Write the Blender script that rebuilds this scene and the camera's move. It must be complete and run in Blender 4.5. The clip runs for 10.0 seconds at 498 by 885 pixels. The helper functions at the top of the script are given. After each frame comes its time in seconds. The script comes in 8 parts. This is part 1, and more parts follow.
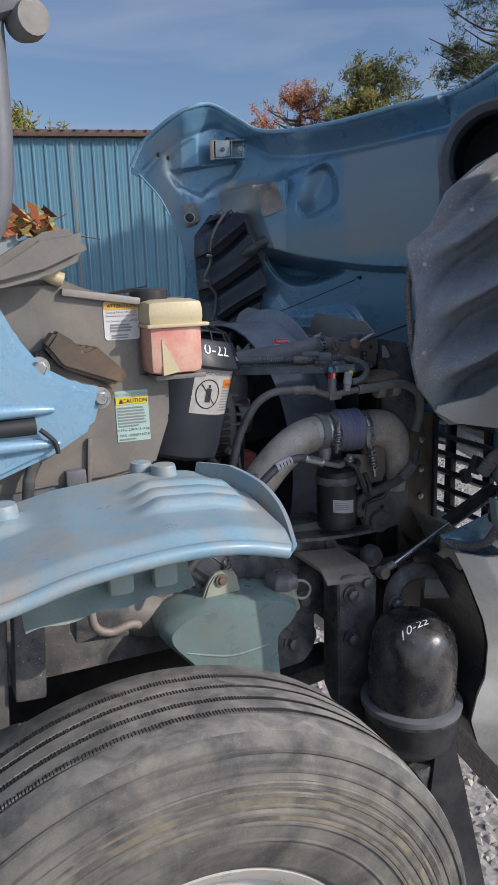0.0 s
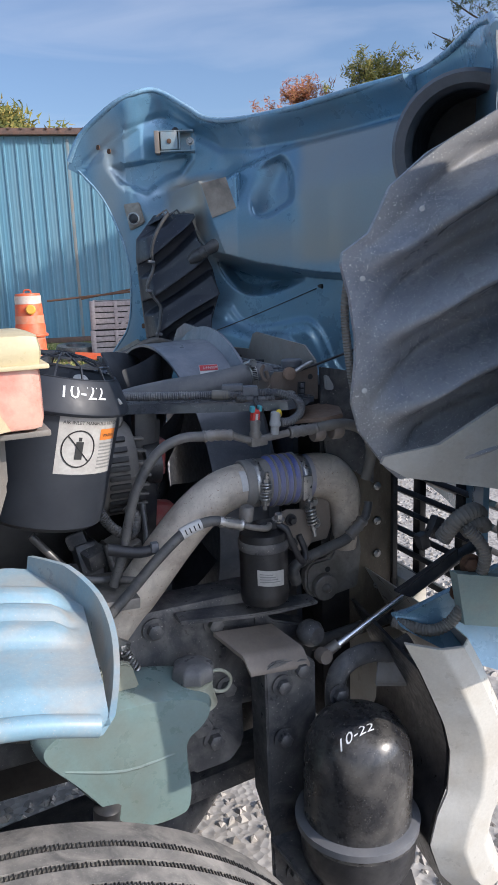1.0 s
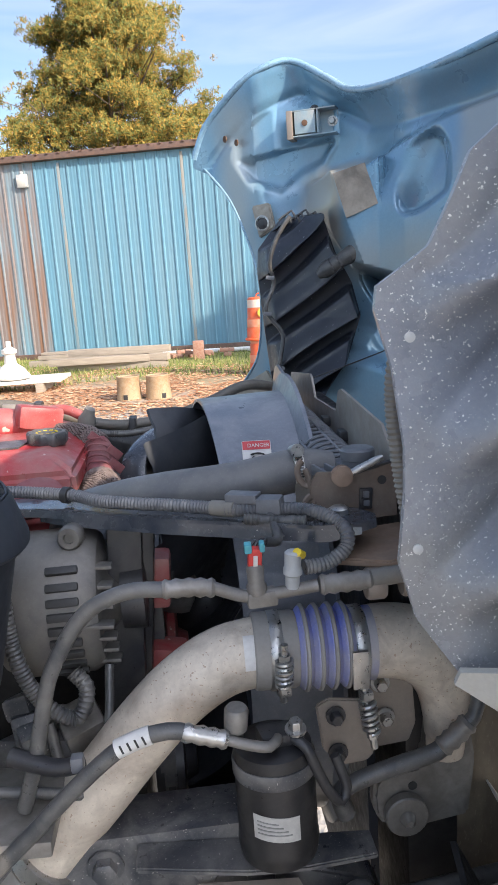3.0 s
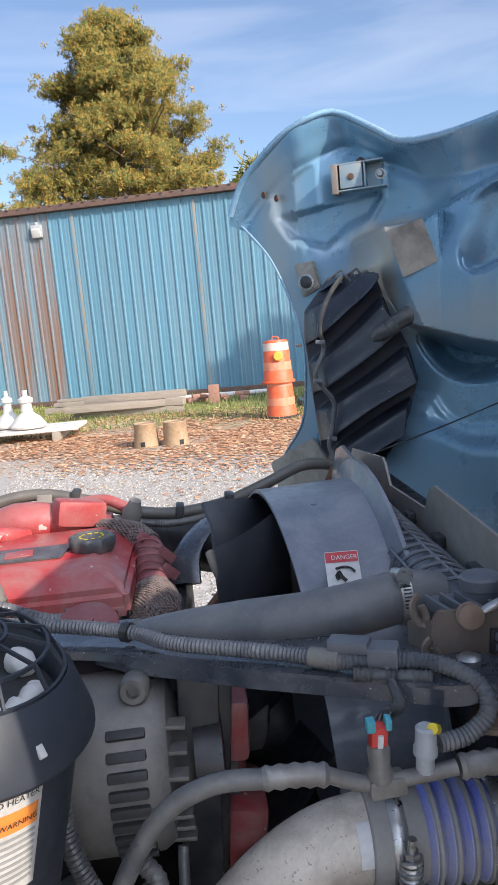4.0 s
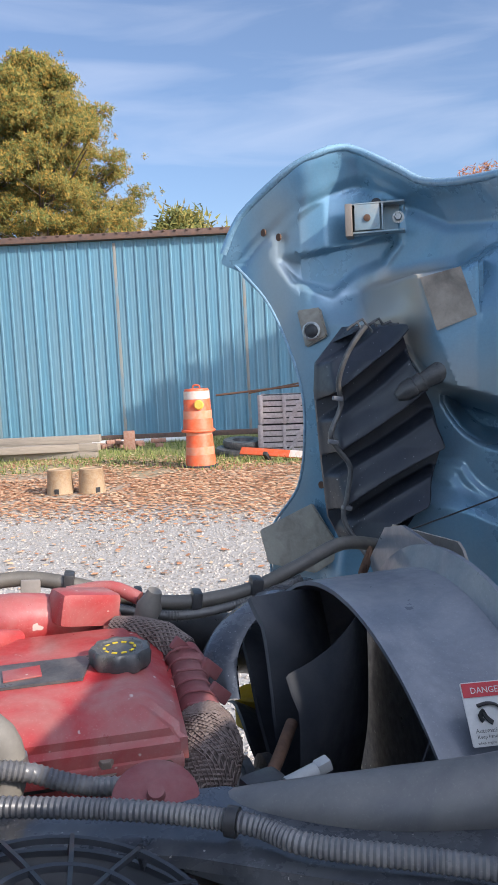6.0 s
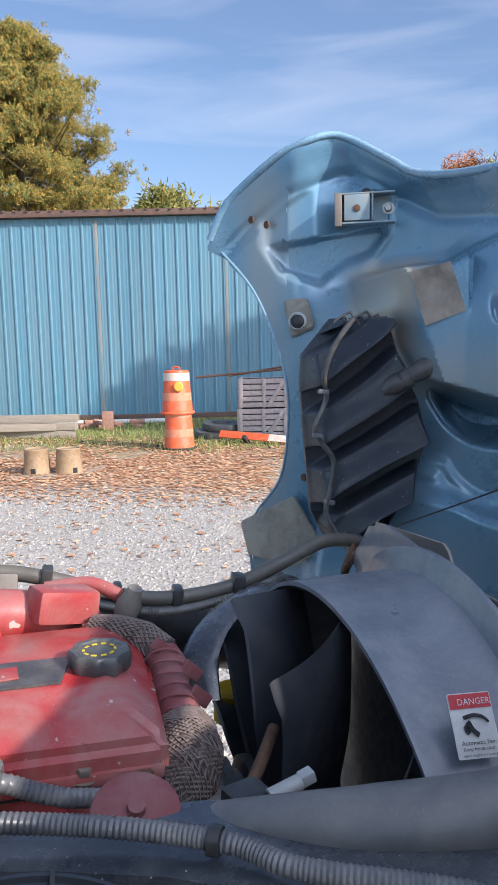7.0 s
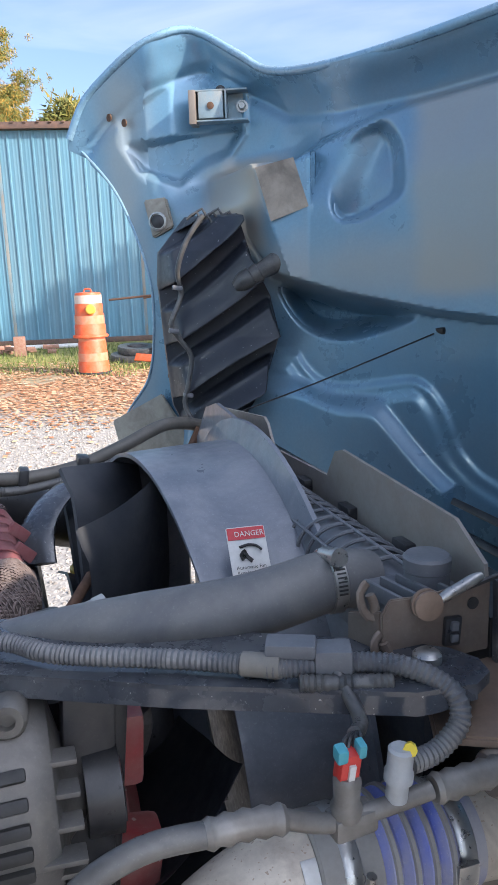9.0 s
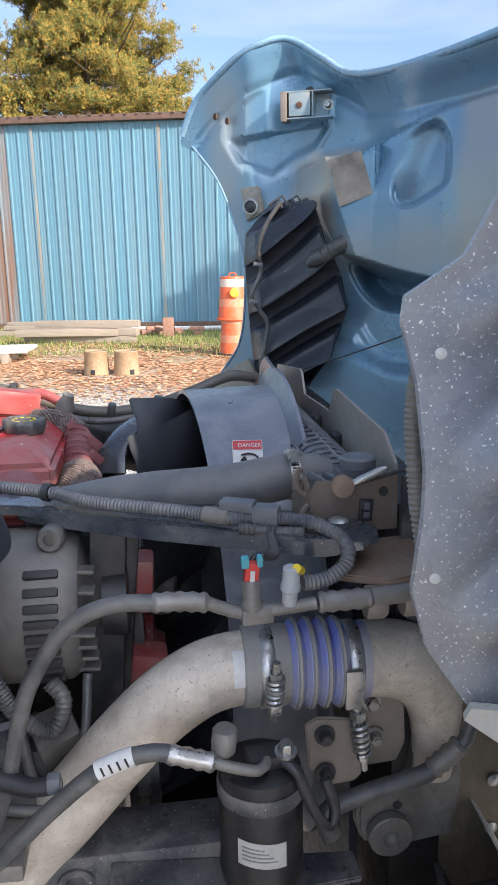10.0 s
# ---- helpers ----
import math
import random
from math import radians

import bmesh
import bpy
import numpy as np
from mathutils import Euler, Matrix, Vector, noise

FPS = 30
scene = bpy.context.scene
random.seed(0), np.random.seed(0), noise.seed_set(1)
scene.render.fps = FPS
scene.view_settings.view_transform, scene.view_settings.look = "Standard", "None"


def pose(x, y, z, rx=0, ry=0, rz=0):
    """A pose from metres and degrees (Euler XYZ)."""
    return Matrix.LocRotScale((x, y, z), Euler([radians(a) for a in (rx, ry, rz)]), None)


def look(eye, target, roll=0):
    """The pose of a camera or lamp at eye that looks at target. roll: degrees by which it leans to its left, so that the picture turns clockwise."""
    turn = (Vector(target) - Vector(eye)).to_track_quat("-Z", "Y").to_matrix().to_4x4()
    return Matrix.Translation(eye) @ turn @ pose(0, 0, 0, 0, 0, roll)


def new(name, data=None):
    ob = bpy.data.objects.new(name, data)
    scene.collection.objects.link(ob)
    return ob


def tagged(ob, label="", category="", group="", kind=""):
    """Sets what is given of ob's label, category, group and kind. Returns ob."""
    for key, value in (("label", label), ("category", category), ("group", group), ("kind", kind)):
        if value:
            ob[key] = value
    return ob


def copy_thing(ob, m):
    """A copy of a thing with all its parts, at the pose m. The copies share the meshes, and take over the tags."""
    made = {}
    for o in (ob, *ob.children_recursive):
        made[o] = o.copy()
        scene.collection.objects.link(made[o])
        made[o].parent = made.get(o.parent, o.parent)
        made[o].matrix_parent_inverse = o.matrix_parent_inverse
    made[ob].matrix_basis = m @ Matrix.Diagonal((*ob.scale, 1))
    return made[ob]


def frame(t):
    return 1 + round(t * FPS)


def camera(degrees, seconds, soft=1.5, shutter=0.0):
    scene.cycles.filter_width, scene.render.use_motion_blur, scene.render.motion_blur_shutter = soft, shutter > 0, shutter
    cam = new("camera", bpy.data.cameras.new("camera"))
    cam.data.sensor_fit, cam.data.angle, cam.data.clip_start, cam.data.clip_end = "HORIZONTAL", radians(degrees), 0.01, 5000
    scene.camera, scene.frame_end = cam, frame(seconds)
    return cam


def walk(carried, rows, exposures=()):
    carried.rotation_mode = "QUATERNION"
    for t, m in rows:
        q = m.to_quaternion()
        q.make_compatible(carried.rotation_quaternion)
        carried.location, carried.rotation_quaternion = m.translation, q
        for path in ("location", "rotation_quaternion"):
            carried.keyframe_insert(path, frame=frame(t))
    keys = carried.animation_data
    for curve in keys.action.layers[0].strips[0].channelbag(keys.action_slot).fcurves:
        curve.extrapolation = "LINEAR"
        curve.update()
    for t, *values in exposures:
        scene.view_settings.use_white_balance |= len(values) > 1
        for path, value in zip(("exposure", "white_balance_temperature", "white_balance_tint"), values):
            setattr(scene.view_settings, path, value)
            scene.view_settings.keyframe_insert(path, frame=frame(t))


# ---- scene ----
cam = camera(36.3, 10.0, 1.2)
METRES, EYE, TILT, LEAN, TURN = 2.2, 1.705, 0.0, 0.0, 0.0
ROWS = [
    (0.0, 0.0, 0.0, 0.0, -0.4, -12.7, 1.78),
    (0.5, 0.027, 0.0818, 0.0072, -0.88, -13.09, 1.85),
    (1.0, 0.0873, 0.1591, 0.0106, 0.09, -12.8, 2.11),
    (1.5, 0.1346, 0.2347, 0.0074, 2.39, -12.37, 2.24),
    (2.0, 0.1669, 0.3278, 0.0016, 6.21, -12.18, 2.47),
    (2.5, 0.1805, 0.3964, 0.0084, 11.43, -12.06, 2.98),
    (3.0, 0.2037, 0.4398, 0.0259, 18.48, -12.04, 3.95),
    (4.5, 0.0975, 0.5312, 0.0596, 18.13, -7.09, 6.08),
    (5.0, 0.0625, 0.5592, 0.0584, 14.49, -6.01, 5.27),
    (5.5, 0.0345, 0.575, 0.059, 13.3, -5.62, 3.59),
    (7.0, 0.0125, 0.5922, 0.0707, 11.07, -7.23, 1.34),
    (7.5, 0.0184, 0.6009, 0.0703, 8.72, -8.43, 1.72),
    (8.0, 0.036, 0.606, 0.0628, 6.12, -9.94, 2.12),
    (8.5, 0.0548, 0.5964, 0.0537, 4.04, -11.61, 2.39),
    (9.0, 0.0805, 0.5621, 0.0447, 5.23, -13.02, 1.89),
    (9.5, 0.1314, 0.5093, 0.0411, 10.84, -13.53, 1.43),
    (10.0, 0.1799, 0.4584, 0.0344, 16.4, -13.66, 1.04),
]
walk(cam, [(t, pose(0, 0, EYE, TILT, LEAN, TURN) @ pose(METRES * x, METRES * y, METRES * z, 90 + pitch, roll, yaw)) for t, x, y, z, yaw, pitch, roll in ROWS],
     [(t, e, k, 14) for t, e, k in ((0.0, -0.50, 6300), (0.5, -0.26, 6300), (1.0, 0.06, 6300), (1.5, 0.44, 6400), (2.0, 0.74, 6800), (2.5, 0.84, 7000), (3.0, 0.80, 7000), (4.5, 0.36, 6500),
      (5.5, 0.38, 6500), (7.0, 0.38, 6400), (8.0, 0.52, 6300), (8.5, 0.64, 6500), (9.0, 0.80, 6700), (9.5, 0.88, 6900), (10.0, 0.76, 6900))])





# ---- world, sun, exposure ----
SUN_DIR = Vector((0.805, -0.357, 0.52)).normalized()
world = bpy.data.worlds.new("sky")
scene.world = world
world.use_nodes = True
wn, wl = world.node_tree.nodes, world.node_tree.links
wn.clear()
w_out, w_bg, w_sky = wn.new("ShaderNodeOutputWorld"), wn.new("ShaderNodeBackground"), wn.new("ShaderNodeTexSky")
w_sky.sky_type, w_sky.sun_disc = "NISHITA", False
w_sky.sun_elevation = math.asin(SUN_DIR.z)
w_sky.sun_rotation = math.atan2(SUN_DIR.x, SUN_DIR.y)
w_sky.air_density, w_sky.dust_density, w_sky.ozone_density = 1.0, 1.0, 4.0
w_bg.inputs["Strength"].default_value = 0.14
w_co, w_map, w_noise, w_ramp, w_mix = (wn.new("ShaderNodeTexCoord"), wn.new("ShaderNodeMapping"), wn.new("ShaderNodeTexNoise"),
                                      wn.new("ShaderNodeValToRGB"), wn.new("ShaderNodeMixRGB"))
w_map.inputs["Scale"].default_value = (1.6, 1.6, 11.0)
w_map.inputs["Rotation"].default_value = (0.0, 0.18, 0.3)
w_noise.inputs["Scale"].default_value, w_noise.inputs["Detail"].default_value = 1.9, 7
w_noise.inputs["Distortion"].default_value = 0.6
w_ramp.color_ramp.elements[0].position, w_ramp.color_ramp.elements[1].position = 0.44, 0.80
w_ramp.color_ramp.elements[1].color = (0.36, 0.36, 0.36, 1)
w_ramp.color_ramp.elements[0].color = (0.05, 0.05, 0.05, 1)
# thin cirrus scatters most towards the sun; raised here as added fill light
w_dot, w_pow, w_gain, w_cloud = wn.new("ShaderNodeVectorMath"), wn.new("ShaderNodeMath"), wn.new("ShaderNodeMath"), wn.new("ShaderNodeVectorMath")
w_dot.operation, w_dot.inputs[1].default_value = "DOT_PRODUCT", SUN_DIR
w_pow.operation, w_pow.use_clamp, w_pow.inputs[1].default_value = "POWER", True, 3.0
w_gain.operation, w_gain.inputs[1].default_value, w_gain.inputs[2].default_value = "MULTIPLY_ADD", 20.0, 1.0
w_cloud.operation, w_cloud.inputs[0].default_value = "SCALE", (5.0, 5.5, 6.4)
wl.new(w_co.outputs["Generated"], w_dot.inputs[0])
wl.new(w_dot.outputs["Value"], w_pow.inputs[0])
wl.new(w_pow.outputs[0], w_gain.inputs[0])
wl.new(w_gain.outputs[0], w_cloud.inputs["Scale"])
wl.new(w_cloud.outputs["Vector"], w_mix.inputs[2])
wl.new(w_co.outputs["Generated"], w_map.inputs["Vector"])
wl.new(w_map.outputs["Vector"], w_noise.inputs["Vector"])
wl.new(w_noise.outputs["Fac"], w_ramp.inputs["Fac"])
wl.new(w_ramp.outputs["Color"], w_mix.inputs[0])
wl.new(w_sky.outputs["Color"], w_mix.inputs[1])
wl.new(w_mix.outputs["Color"], w_bg.inputs["Color"])
wl.new(w_bg.outputs["Background"], w_out.inputs["Surface"])

sun = new("sun", bpy.data.lights.new("sun", "SUN"))
sun.data.energy, sun.data.angle, sun.data.color = 4.5, radians(0.53), (1.0, 0.92, 0.80)
sun.matrix_world = look(SUN_DIR * 50, (0, 0, 0))


# ---- materials ----
def mat(name, base, rough=0.5, metal=0.0, second=None, scale=8.0, amount=0.5, bump=0.1, bump_scale=60.0, dirt=None, dirt_amount=0.0, dirt_scale=3.0,
        specks=None, speck_scale=90.0, speck_level=0.72, stretch=(1, 1, 1), rough_var=0.15, coat=0.0, fine=4.0):
    """A painted, cast or moulded surface: two base tones, broken dirt, grain, specks and relief; fine multiplies the size of the pattern's detail."""
    m = bpy.data.materials.new(name)
    m.use_nodes = True
    n, l = m.node_tree.nodes, m.node_tree.links
    b = n["Principled BSDF"]
    co, mp = n.new("ShaderNodeTexCoord"), n.new("ShaderNodeMapping")
    mp.inputs["Scale"].default_value = stretch
    l.new(co.outputs["Object"], mp.inputs["Vector"])

    def tex(sc, detail=5.0, dist=0.0, broken=0.5):
        t = n.new("ShaderNodeTexNoise")
        t.inputs["Scale"].default_value, t.inputs["Detail"].default_value, t.inputs["Distortion"].default_value = sc, detail, dist
        t.inputs["Roughness"].default_value = broken
        l.new(mp.outputs["Vector"], t.inputs["Vector"])
        return t.outputs["Fac"]

    def ramp(src, lo, hi, a=0.0, c=1.0):
        r = n.new("ShaderNodeMapRange")
        r.inputs["From Min"].default_value, r.inputs["From Max"].default_value = lo, hi
        r.inputs["To Min"].default_value, r.inputs["To Max"].default_value = a, c
        l.new(src, r.inputs["Value"])
        return r.outputs["Result"]

    def mix(fac, a, c, blend="MIX"):
        x = n.new("ShaderNodeMixRGB")
        x.blend_type = blend
        if isinstance(fac, float):
            x.inputs[0].default_value = fac
        else:
            l.new(fac, x.inputs[0])
        for k, q in ((1, a), (2, c)):
            if isinstance(q, tuple):
                x.inputs[k].default_value = (*q, 1)
            else:
                l.new(q, x.inputs[k])
        return x.outputs["Color"]

    second = second or tuple(min(1, c * 0.72) for c in base)
    col = mix(ramp(tex(scale * fine * 0.6, 6, 0.2, 0.6), 0.36, 0.64, 0.0, amount), base, second)
    if dirt:
        col = mix(ramp(tex(dirt_scale * fine * 0.8, 8, 0.6, 0.6), 0.42, 0.68, 0.0, dirt_amount), col, dirt)
        col = mix(ramp(tex(dirt_scale * 1.1, 6, 0.3, 0.6), 0.45, 0.66, 0.0, dirt_amount * 0.6), col, dirt)
        col = mix(ramp(tex(420.0, 3, 0.0, 0.6), 0.60, 0.72, 0.0, min(0.3, dirt_amount * 0.4)), col, tuple(min(1, c * 1.5) for c in dirt))
    if specks:
        col = mix(ramp(tex(speck_scale, 2), speck_level, speck_level + 0.03), col, specks)
    grain = ramp(tex(170.0, 8, 0.0, 0.7), 0.3, 0.7, 0.93, 1.07)
    cb = n.new("ShaderNodeCombineColor")
    for k in range(3):
        l.new(grain, cb.inputs[k])
    col = mix(1.0, col, cb.outputs["Color"], "MULTIPLY")
    l.new(col, b.inputs["Base Color"])
    l.new(ramp(tex(scale * fine * 2, 6, 0.0, 0.65), 0.3, 0.7, max(0.03, rough - rough_var), min(1, rough + rough_var)), b.inputs["Roughness"])
    b.inputs["Metallic"].default_value = metal
    b.inputs["Coat Weight"].default_value = coat
    if bump:
        bp = n.new("ShaderNodeBump")
        bp.inputs["Strength"].default_value, bp.inputs["Distance"].default_value = min(1.0, bump), 0.0016
        l.new(tex(bump_scale * 1.5, 5, 0.0, 0.55), bp.inputs["Height"])
        l.new(bp.outputs["Normal"], b.inputs["Normal"])
    return m


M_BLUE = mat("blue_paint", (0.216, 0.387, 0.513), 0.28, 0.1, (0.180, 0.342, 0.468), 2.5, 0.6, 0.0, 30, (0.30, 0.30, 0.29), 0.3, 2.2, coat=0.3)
# Darker copy of the blue: the shade inside the hood is in the colour.
M_BLUE_IN = mat("blue_paint_inside_shaded", (0.106, 0.255, 0.387), 0.30, 0.25, (0.150, 0.317, 0.431), 1.0, 0.8, 0.0, 25, (0.27, 0.30, 0.31), 0.4, 1.0, coat=0.4, rough_var=0.08)
M_PALEBLUE = mat("sunfaded_blue_paint", (0.170, 0.300, 0.375), 0.40, 0.0, (0.240, 0.345, 0.400), 3, 0.7, 0.03, 50, (0.38, 0.31, 0.235), 0.85, 2.6)
M_PALEGREEN = mat("faded_green_plastic", (0.247, 0.338, 0.323), 0.5, 0, (0.180, 0.270, 0.270), 5, 0.6, 0.05, 40, (0.3, 0.28, 0.22), 0.4, 5)
M_LINER = mat("wheel_liner_plastic", (0.185, 0.205, 0.250), 0.28, 0, (0.380, 0.400, 0.445), 1.6, 0.9, 0.22, 200, (0.36, 0.335, 0.29), 0.5, 1.6, (0.78, 0.77, 0.74), 330, 0.655, rough_var=0.12)
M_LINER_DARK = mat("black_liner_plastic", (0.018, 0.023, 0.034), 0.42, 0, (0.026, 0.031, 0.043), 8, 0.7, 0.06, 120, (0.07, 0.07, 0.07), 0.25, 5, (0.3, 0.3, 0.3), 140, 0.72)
M_PLASTIC = mat("grey_black_plastic", (0.114, 0.121, 0.136), 0.42, 0, (0.143, 0.146, 0.156), 4, 0.7, 0.03, 80, (0.22, 0.215, 0.21), 0.35, 5)
M_SHROUD = mat("shroud_plastic", (0.121, 0.137, 0.171), 0.40, 0, (0.151, 0.166, 0.196), 3, 0.7, 0.02, 80, (0.34, 0.34, 0.35), 0.4, 4, coat=0.25)
M_LOOM = mat("dusty_loom_plastic", (0.072, 0.076, 0.086), 0.36, 0, (0.110, 0.112, 0.120), 6, 0.7, 0.03, 100, (0.32, 0.30, 0.27), 0.4, 6)
M_HOSE = mat("dark_radiator_hose", (0.095, 0.097, 0.103), 0.46, 0, (0.124, 0.124, 0.129), 4, 0.7, 0.02, 100, (0.26, 0.245, 0.22), 0.4, 4)
M_OLDHOSE = mat("perished_rubber_hose", (0.075, 0.070, 0.062), 0.5, 0, (0.115, 0.105, 0.090), 4, 0.8, 0.05, 100, (0.20, 0.175, 0.14), 0.45, 3)
M_ARM = mat("dusty_arm_paint", (0.030, 0.036, 0.048), 0.26, 0, (0.050, 0.057, 0.070), 4, 0.7, 0.03, 80, (0.19, 0.19, 0.19), 0.32, 5, (0.42, 0.41, 0.39), 240, 0.71, coat=0.5)
M_FAN = mat("dusty_fan_plastic", (0.018, 0.022, 0.030), 0.5, 0, (0.028, 0.033, 0.042), 5, 0.7, 0.04, 80, (0.08, 0.08, 0.08), 0.3, 4)
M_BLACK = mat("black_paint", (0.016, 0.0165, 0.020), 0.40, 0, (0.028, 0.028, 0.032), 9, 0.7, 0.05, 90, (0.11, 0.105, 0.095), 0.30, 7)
M_DRIER = mat("scuffed_black_enamel", (0.014, 0.0145, 0.017), 0.30, 0, (0.024, 0.024, 0.026), 9, 0.7, 0.06, 90, (0.15, 0.14, 0.125), 0.55, 4, (0.22, 0.21, 0.19), 300, 0.68, coat=0.2)
M_ENGINE = mat("black_engine_paint", (0.008, 0.008, 0.010), 0.42, 0, (0.013, 0.013, 0.014), 9, 0.7, 0.06, 90, (0.06, 0.055, 0.05), 0.3, 9)
M_FRAME = mat("dusty_black_frame", (0.030, 0.033, 0.040), 0.38, 0, (0.055, 0.057, 0.063), 6, 0.7, 0.08, 80, (0.30, 0.28, 0.255), 0.5, 5, (0.40, 0.37, 0.33), 220, 0.70)
M_RIVETED = mat("mud_streaked_panel", (0.060, 0.047, 0.033), 0.6, 0, (0.120, 0.092, 0.062), 5, 0.9, 0.10, 90, (0.29, 0.235, 0.165), 0.6, 4, stretch=(1, 1, 0.35))
M_RUBBER = mat("rubber_hose", (0.048, 0.050, 0.054), 0.38, 0, (0.072, 0.072, 0.070), 9, 0.6, 0.05, 120, (0.23, 0.215, 0.19), 0.4, 7)
M_DUSTY = mat("dusty_hose", (0.160, 0.150, 0.134), 0.6, 0, (0.208, 0.194, 0.172), 10, 0.7, 0.06, 150, (0.20, 0.18, 0.15), 0.4, 12)
M_TYRE = mat("tyre_rubber", (0.095, 0.092, 0.088), 0.78, 0, (0.150, 0.143, 0.133), 6, 0.95, 0.45, 110, (0.34, 0.315, 0.28), 0.75, 6)
M_SIDEWALL = mat("tyre_sidewall", (0.048, 0.047, 0.046), 0.7, 0, (0.105, 0.100, 0.092), 5, 1.0, 0.4, 120, (0.25, 0.225, 0.185), 0.75, 3.2)
M_MUD = mat("dried_mud", (0.30, 0.25, 0.165), 0.9, 0, (0.20, 0.17, 0.12), 8, 0.9, 0.5, 90, (0.07, 0.068, 0.065), 1.0, 4)
# Near black: the shade in the tread's cuts, as colour.
M_TREAD_SHADE = mat("tread_shade", (0.015, 0.015, 0.015), 0.9, 0, None, 20, 0.5, 0.2)
M_ALU = mat("cast_aluminium", (0.26, 0.245, 0.225), 0.45, 0.3, (0.17, 0.16, 0.148), 9, 0.8, 0.1, 130, (0.12, 0.10, 0.08), 0.5, 12)
M_PIPE = mat("aluminium_pipe", (0.70, 0.62, 0.51), 0.48, 0.1, (0.58, 0.51, 0.42), 5, 0.8, 0.06, 120, (0.24, 0.18, 0.14), 0.5, 8, (0.40, 0.30, 0.23), 260, 0.66)
M_STEEL = mat("zinc_steel", (0.46, 0.45, 0.43), 0.35, 0.85, (0.33, 0.32, 0.30), 20, 0.6, 0.1, 150)
M_CHROME = mat("bright_rod", (0.75, 0.76, 0.78), 0.12, 1.0, (0.6, 0.6, 0.62), 20, 0.4, 0.0)
M_RUST = mat("rusty_steel", (0.16, 0.085, 0.05), 0.8, 0.2, (0.09, 0.05, 0.035), 18, 0.8, 0.3, 120)
M_BROWN = mat("brown_dusty_steel", (0.201, 0.167, 0.142), 0.5, 0.1, (0.259, 0.217, 0.184), 6, 0.8, 0.05, 90, (0.28, 0.23, 0.18), 0.4, 8)
M_CORNER = mat("rusty_brown_bracket", (0.140, 0.105, 0.084), 0.55, 0.2, (0.210, 0.147, 0.112), 7, 0.8, 0.06, 90, (0.22, 0.19, 0.16), 0.5, 6)
M_EYE = mat("rust_brown_rubber", (0.20, 0.13, 0.09), 0.6, 0.0, (0.26, 0.18, 0.13), 8, 0.8, 0.06, 90, (0.13, 0.10, 0.08), 0.4, 8)
M_TAN = mat("tan_dusty_plate", (0.288, 0.259, 0.230), 0.55, 0.1, (0.259, 0.238, 0.216), 5, 0.7, 0.04, 90, (0.24, 0.20, 0.16), 0.4, 9)
M_GREYPLATE = mat("grey_moulded_panel", (0.136, 0.127, 0.113), 0.55, 0, (0.174, 0.161, 0.144), 4, 0.7, 0.03, 90, (0.271, 0.230, 0.180), 0.45, 3)
M_LATCH = mat("worn_latch_rubber", (0.045, 0.040, 0.036), 0.5, 0, (0.075, 0.064, 0.055), 6, 0.7, 0.05, 90, (0.26, 0.15, 0.06), 0.5, 3)
M_RED = mat("red_engine_paint", (0.40, 0.022, 0.026), 0.42, 0, (0.30, 0.035, 0.036), 4, 0.8, 0.04, 70, (0.33, 0.19, 0.17), 0.75, 3.5, (0.510, 0.442, 0.391), 55, 0.69)
M_REDDUST = mat("dusty_red_hose", (0.20, 0.045, 0.05), 0.7, 0, (0.24, 0.12, 0.115), 9, 0.7, 0.2, 90)
M_BRAID_CORE = mat("dark_braid_core", (0.065, 0.050, 0.045), 0.9, 0, (0.09, 0.07, 0.062), 20, 0.8, 0.3, 160)
M_BRAID = mat("braided_sleeve", (0.13, 0.095, 0.085), 0.85, 0, (0.19, 0.15, 0.135), 30, 0.8, 0.6, 160)
M_WHITE = mat("white_bumper_paint", (0.568, 0.550, 0.499), 0.36, 0, (0.516, 0.499, 0.447), 4, 0.5, 0.01, 40, (0.413, 0.353, 0.267), 0.4, 4, coat=0.2)
M_LABEL = mat("white_label", (0.629, 0.620, 0.595), 0.5, 0, (0.527, 0.510, 0.484), 20, 0.5, 0.02)
M_LABEL_DULL = mat("dusty_label", (0.46, 0.45, 0.42), 0.6, 0, (0.34, 0.32, 0.30), 25, 0.7, 0.05)
M_LABEL_GREEN = mat("pale_green_label", (0.383, 0.527, 0.459), 0.5, 0, (0.340, 0.476, 0.425), 20, 0.5, 0.02)
M_FOAM = mat("torn_white_foam", (0.62, 0.61, 0.58), 0.9, 0, (0.50, 0.49, 0.47), 8, 0.8, 0.6, 60)
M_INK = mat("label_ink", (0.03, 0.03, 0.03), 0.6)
M_INK_GREY = mat("faded_label_ink", (0.25, 0.25, 0.24), 0.6)
M_YELLOW = mat("label_yellow", (0.75, 0.55, 0.03), 0.5)
M_AMBER = mat("label_amber", (0.78, 0.42, 0.06), 0.5)
M_LRED = mat("label_red", (0.60, 0.05, 0.06), 0.5)
M_ORANGE = mat("label_orange", (0.70, 0.22, 0.04), 0.5)
M_MARK = mat("white_paint_marker", (0.72, 0.74, 0.76), 0.6)
M_BLUESIL = mat("blue_silicone", (0.10, 0.15, 0.55), 0.5, 0, (0.22, 0.24, 0.46), 3, 0.8, 0.04, 90, (0.36, 0.34, 0.32), 0.9, 2.5)
M_COLLAR = mat("dusty_grey_silicone", (0.30, 0.285, 0.26), 0.6, 0, (0.24, 0.23, 0.22), 6, 0.7, 0.05, 90, (0.20, 0.17, 0.15), 0.4, 7)
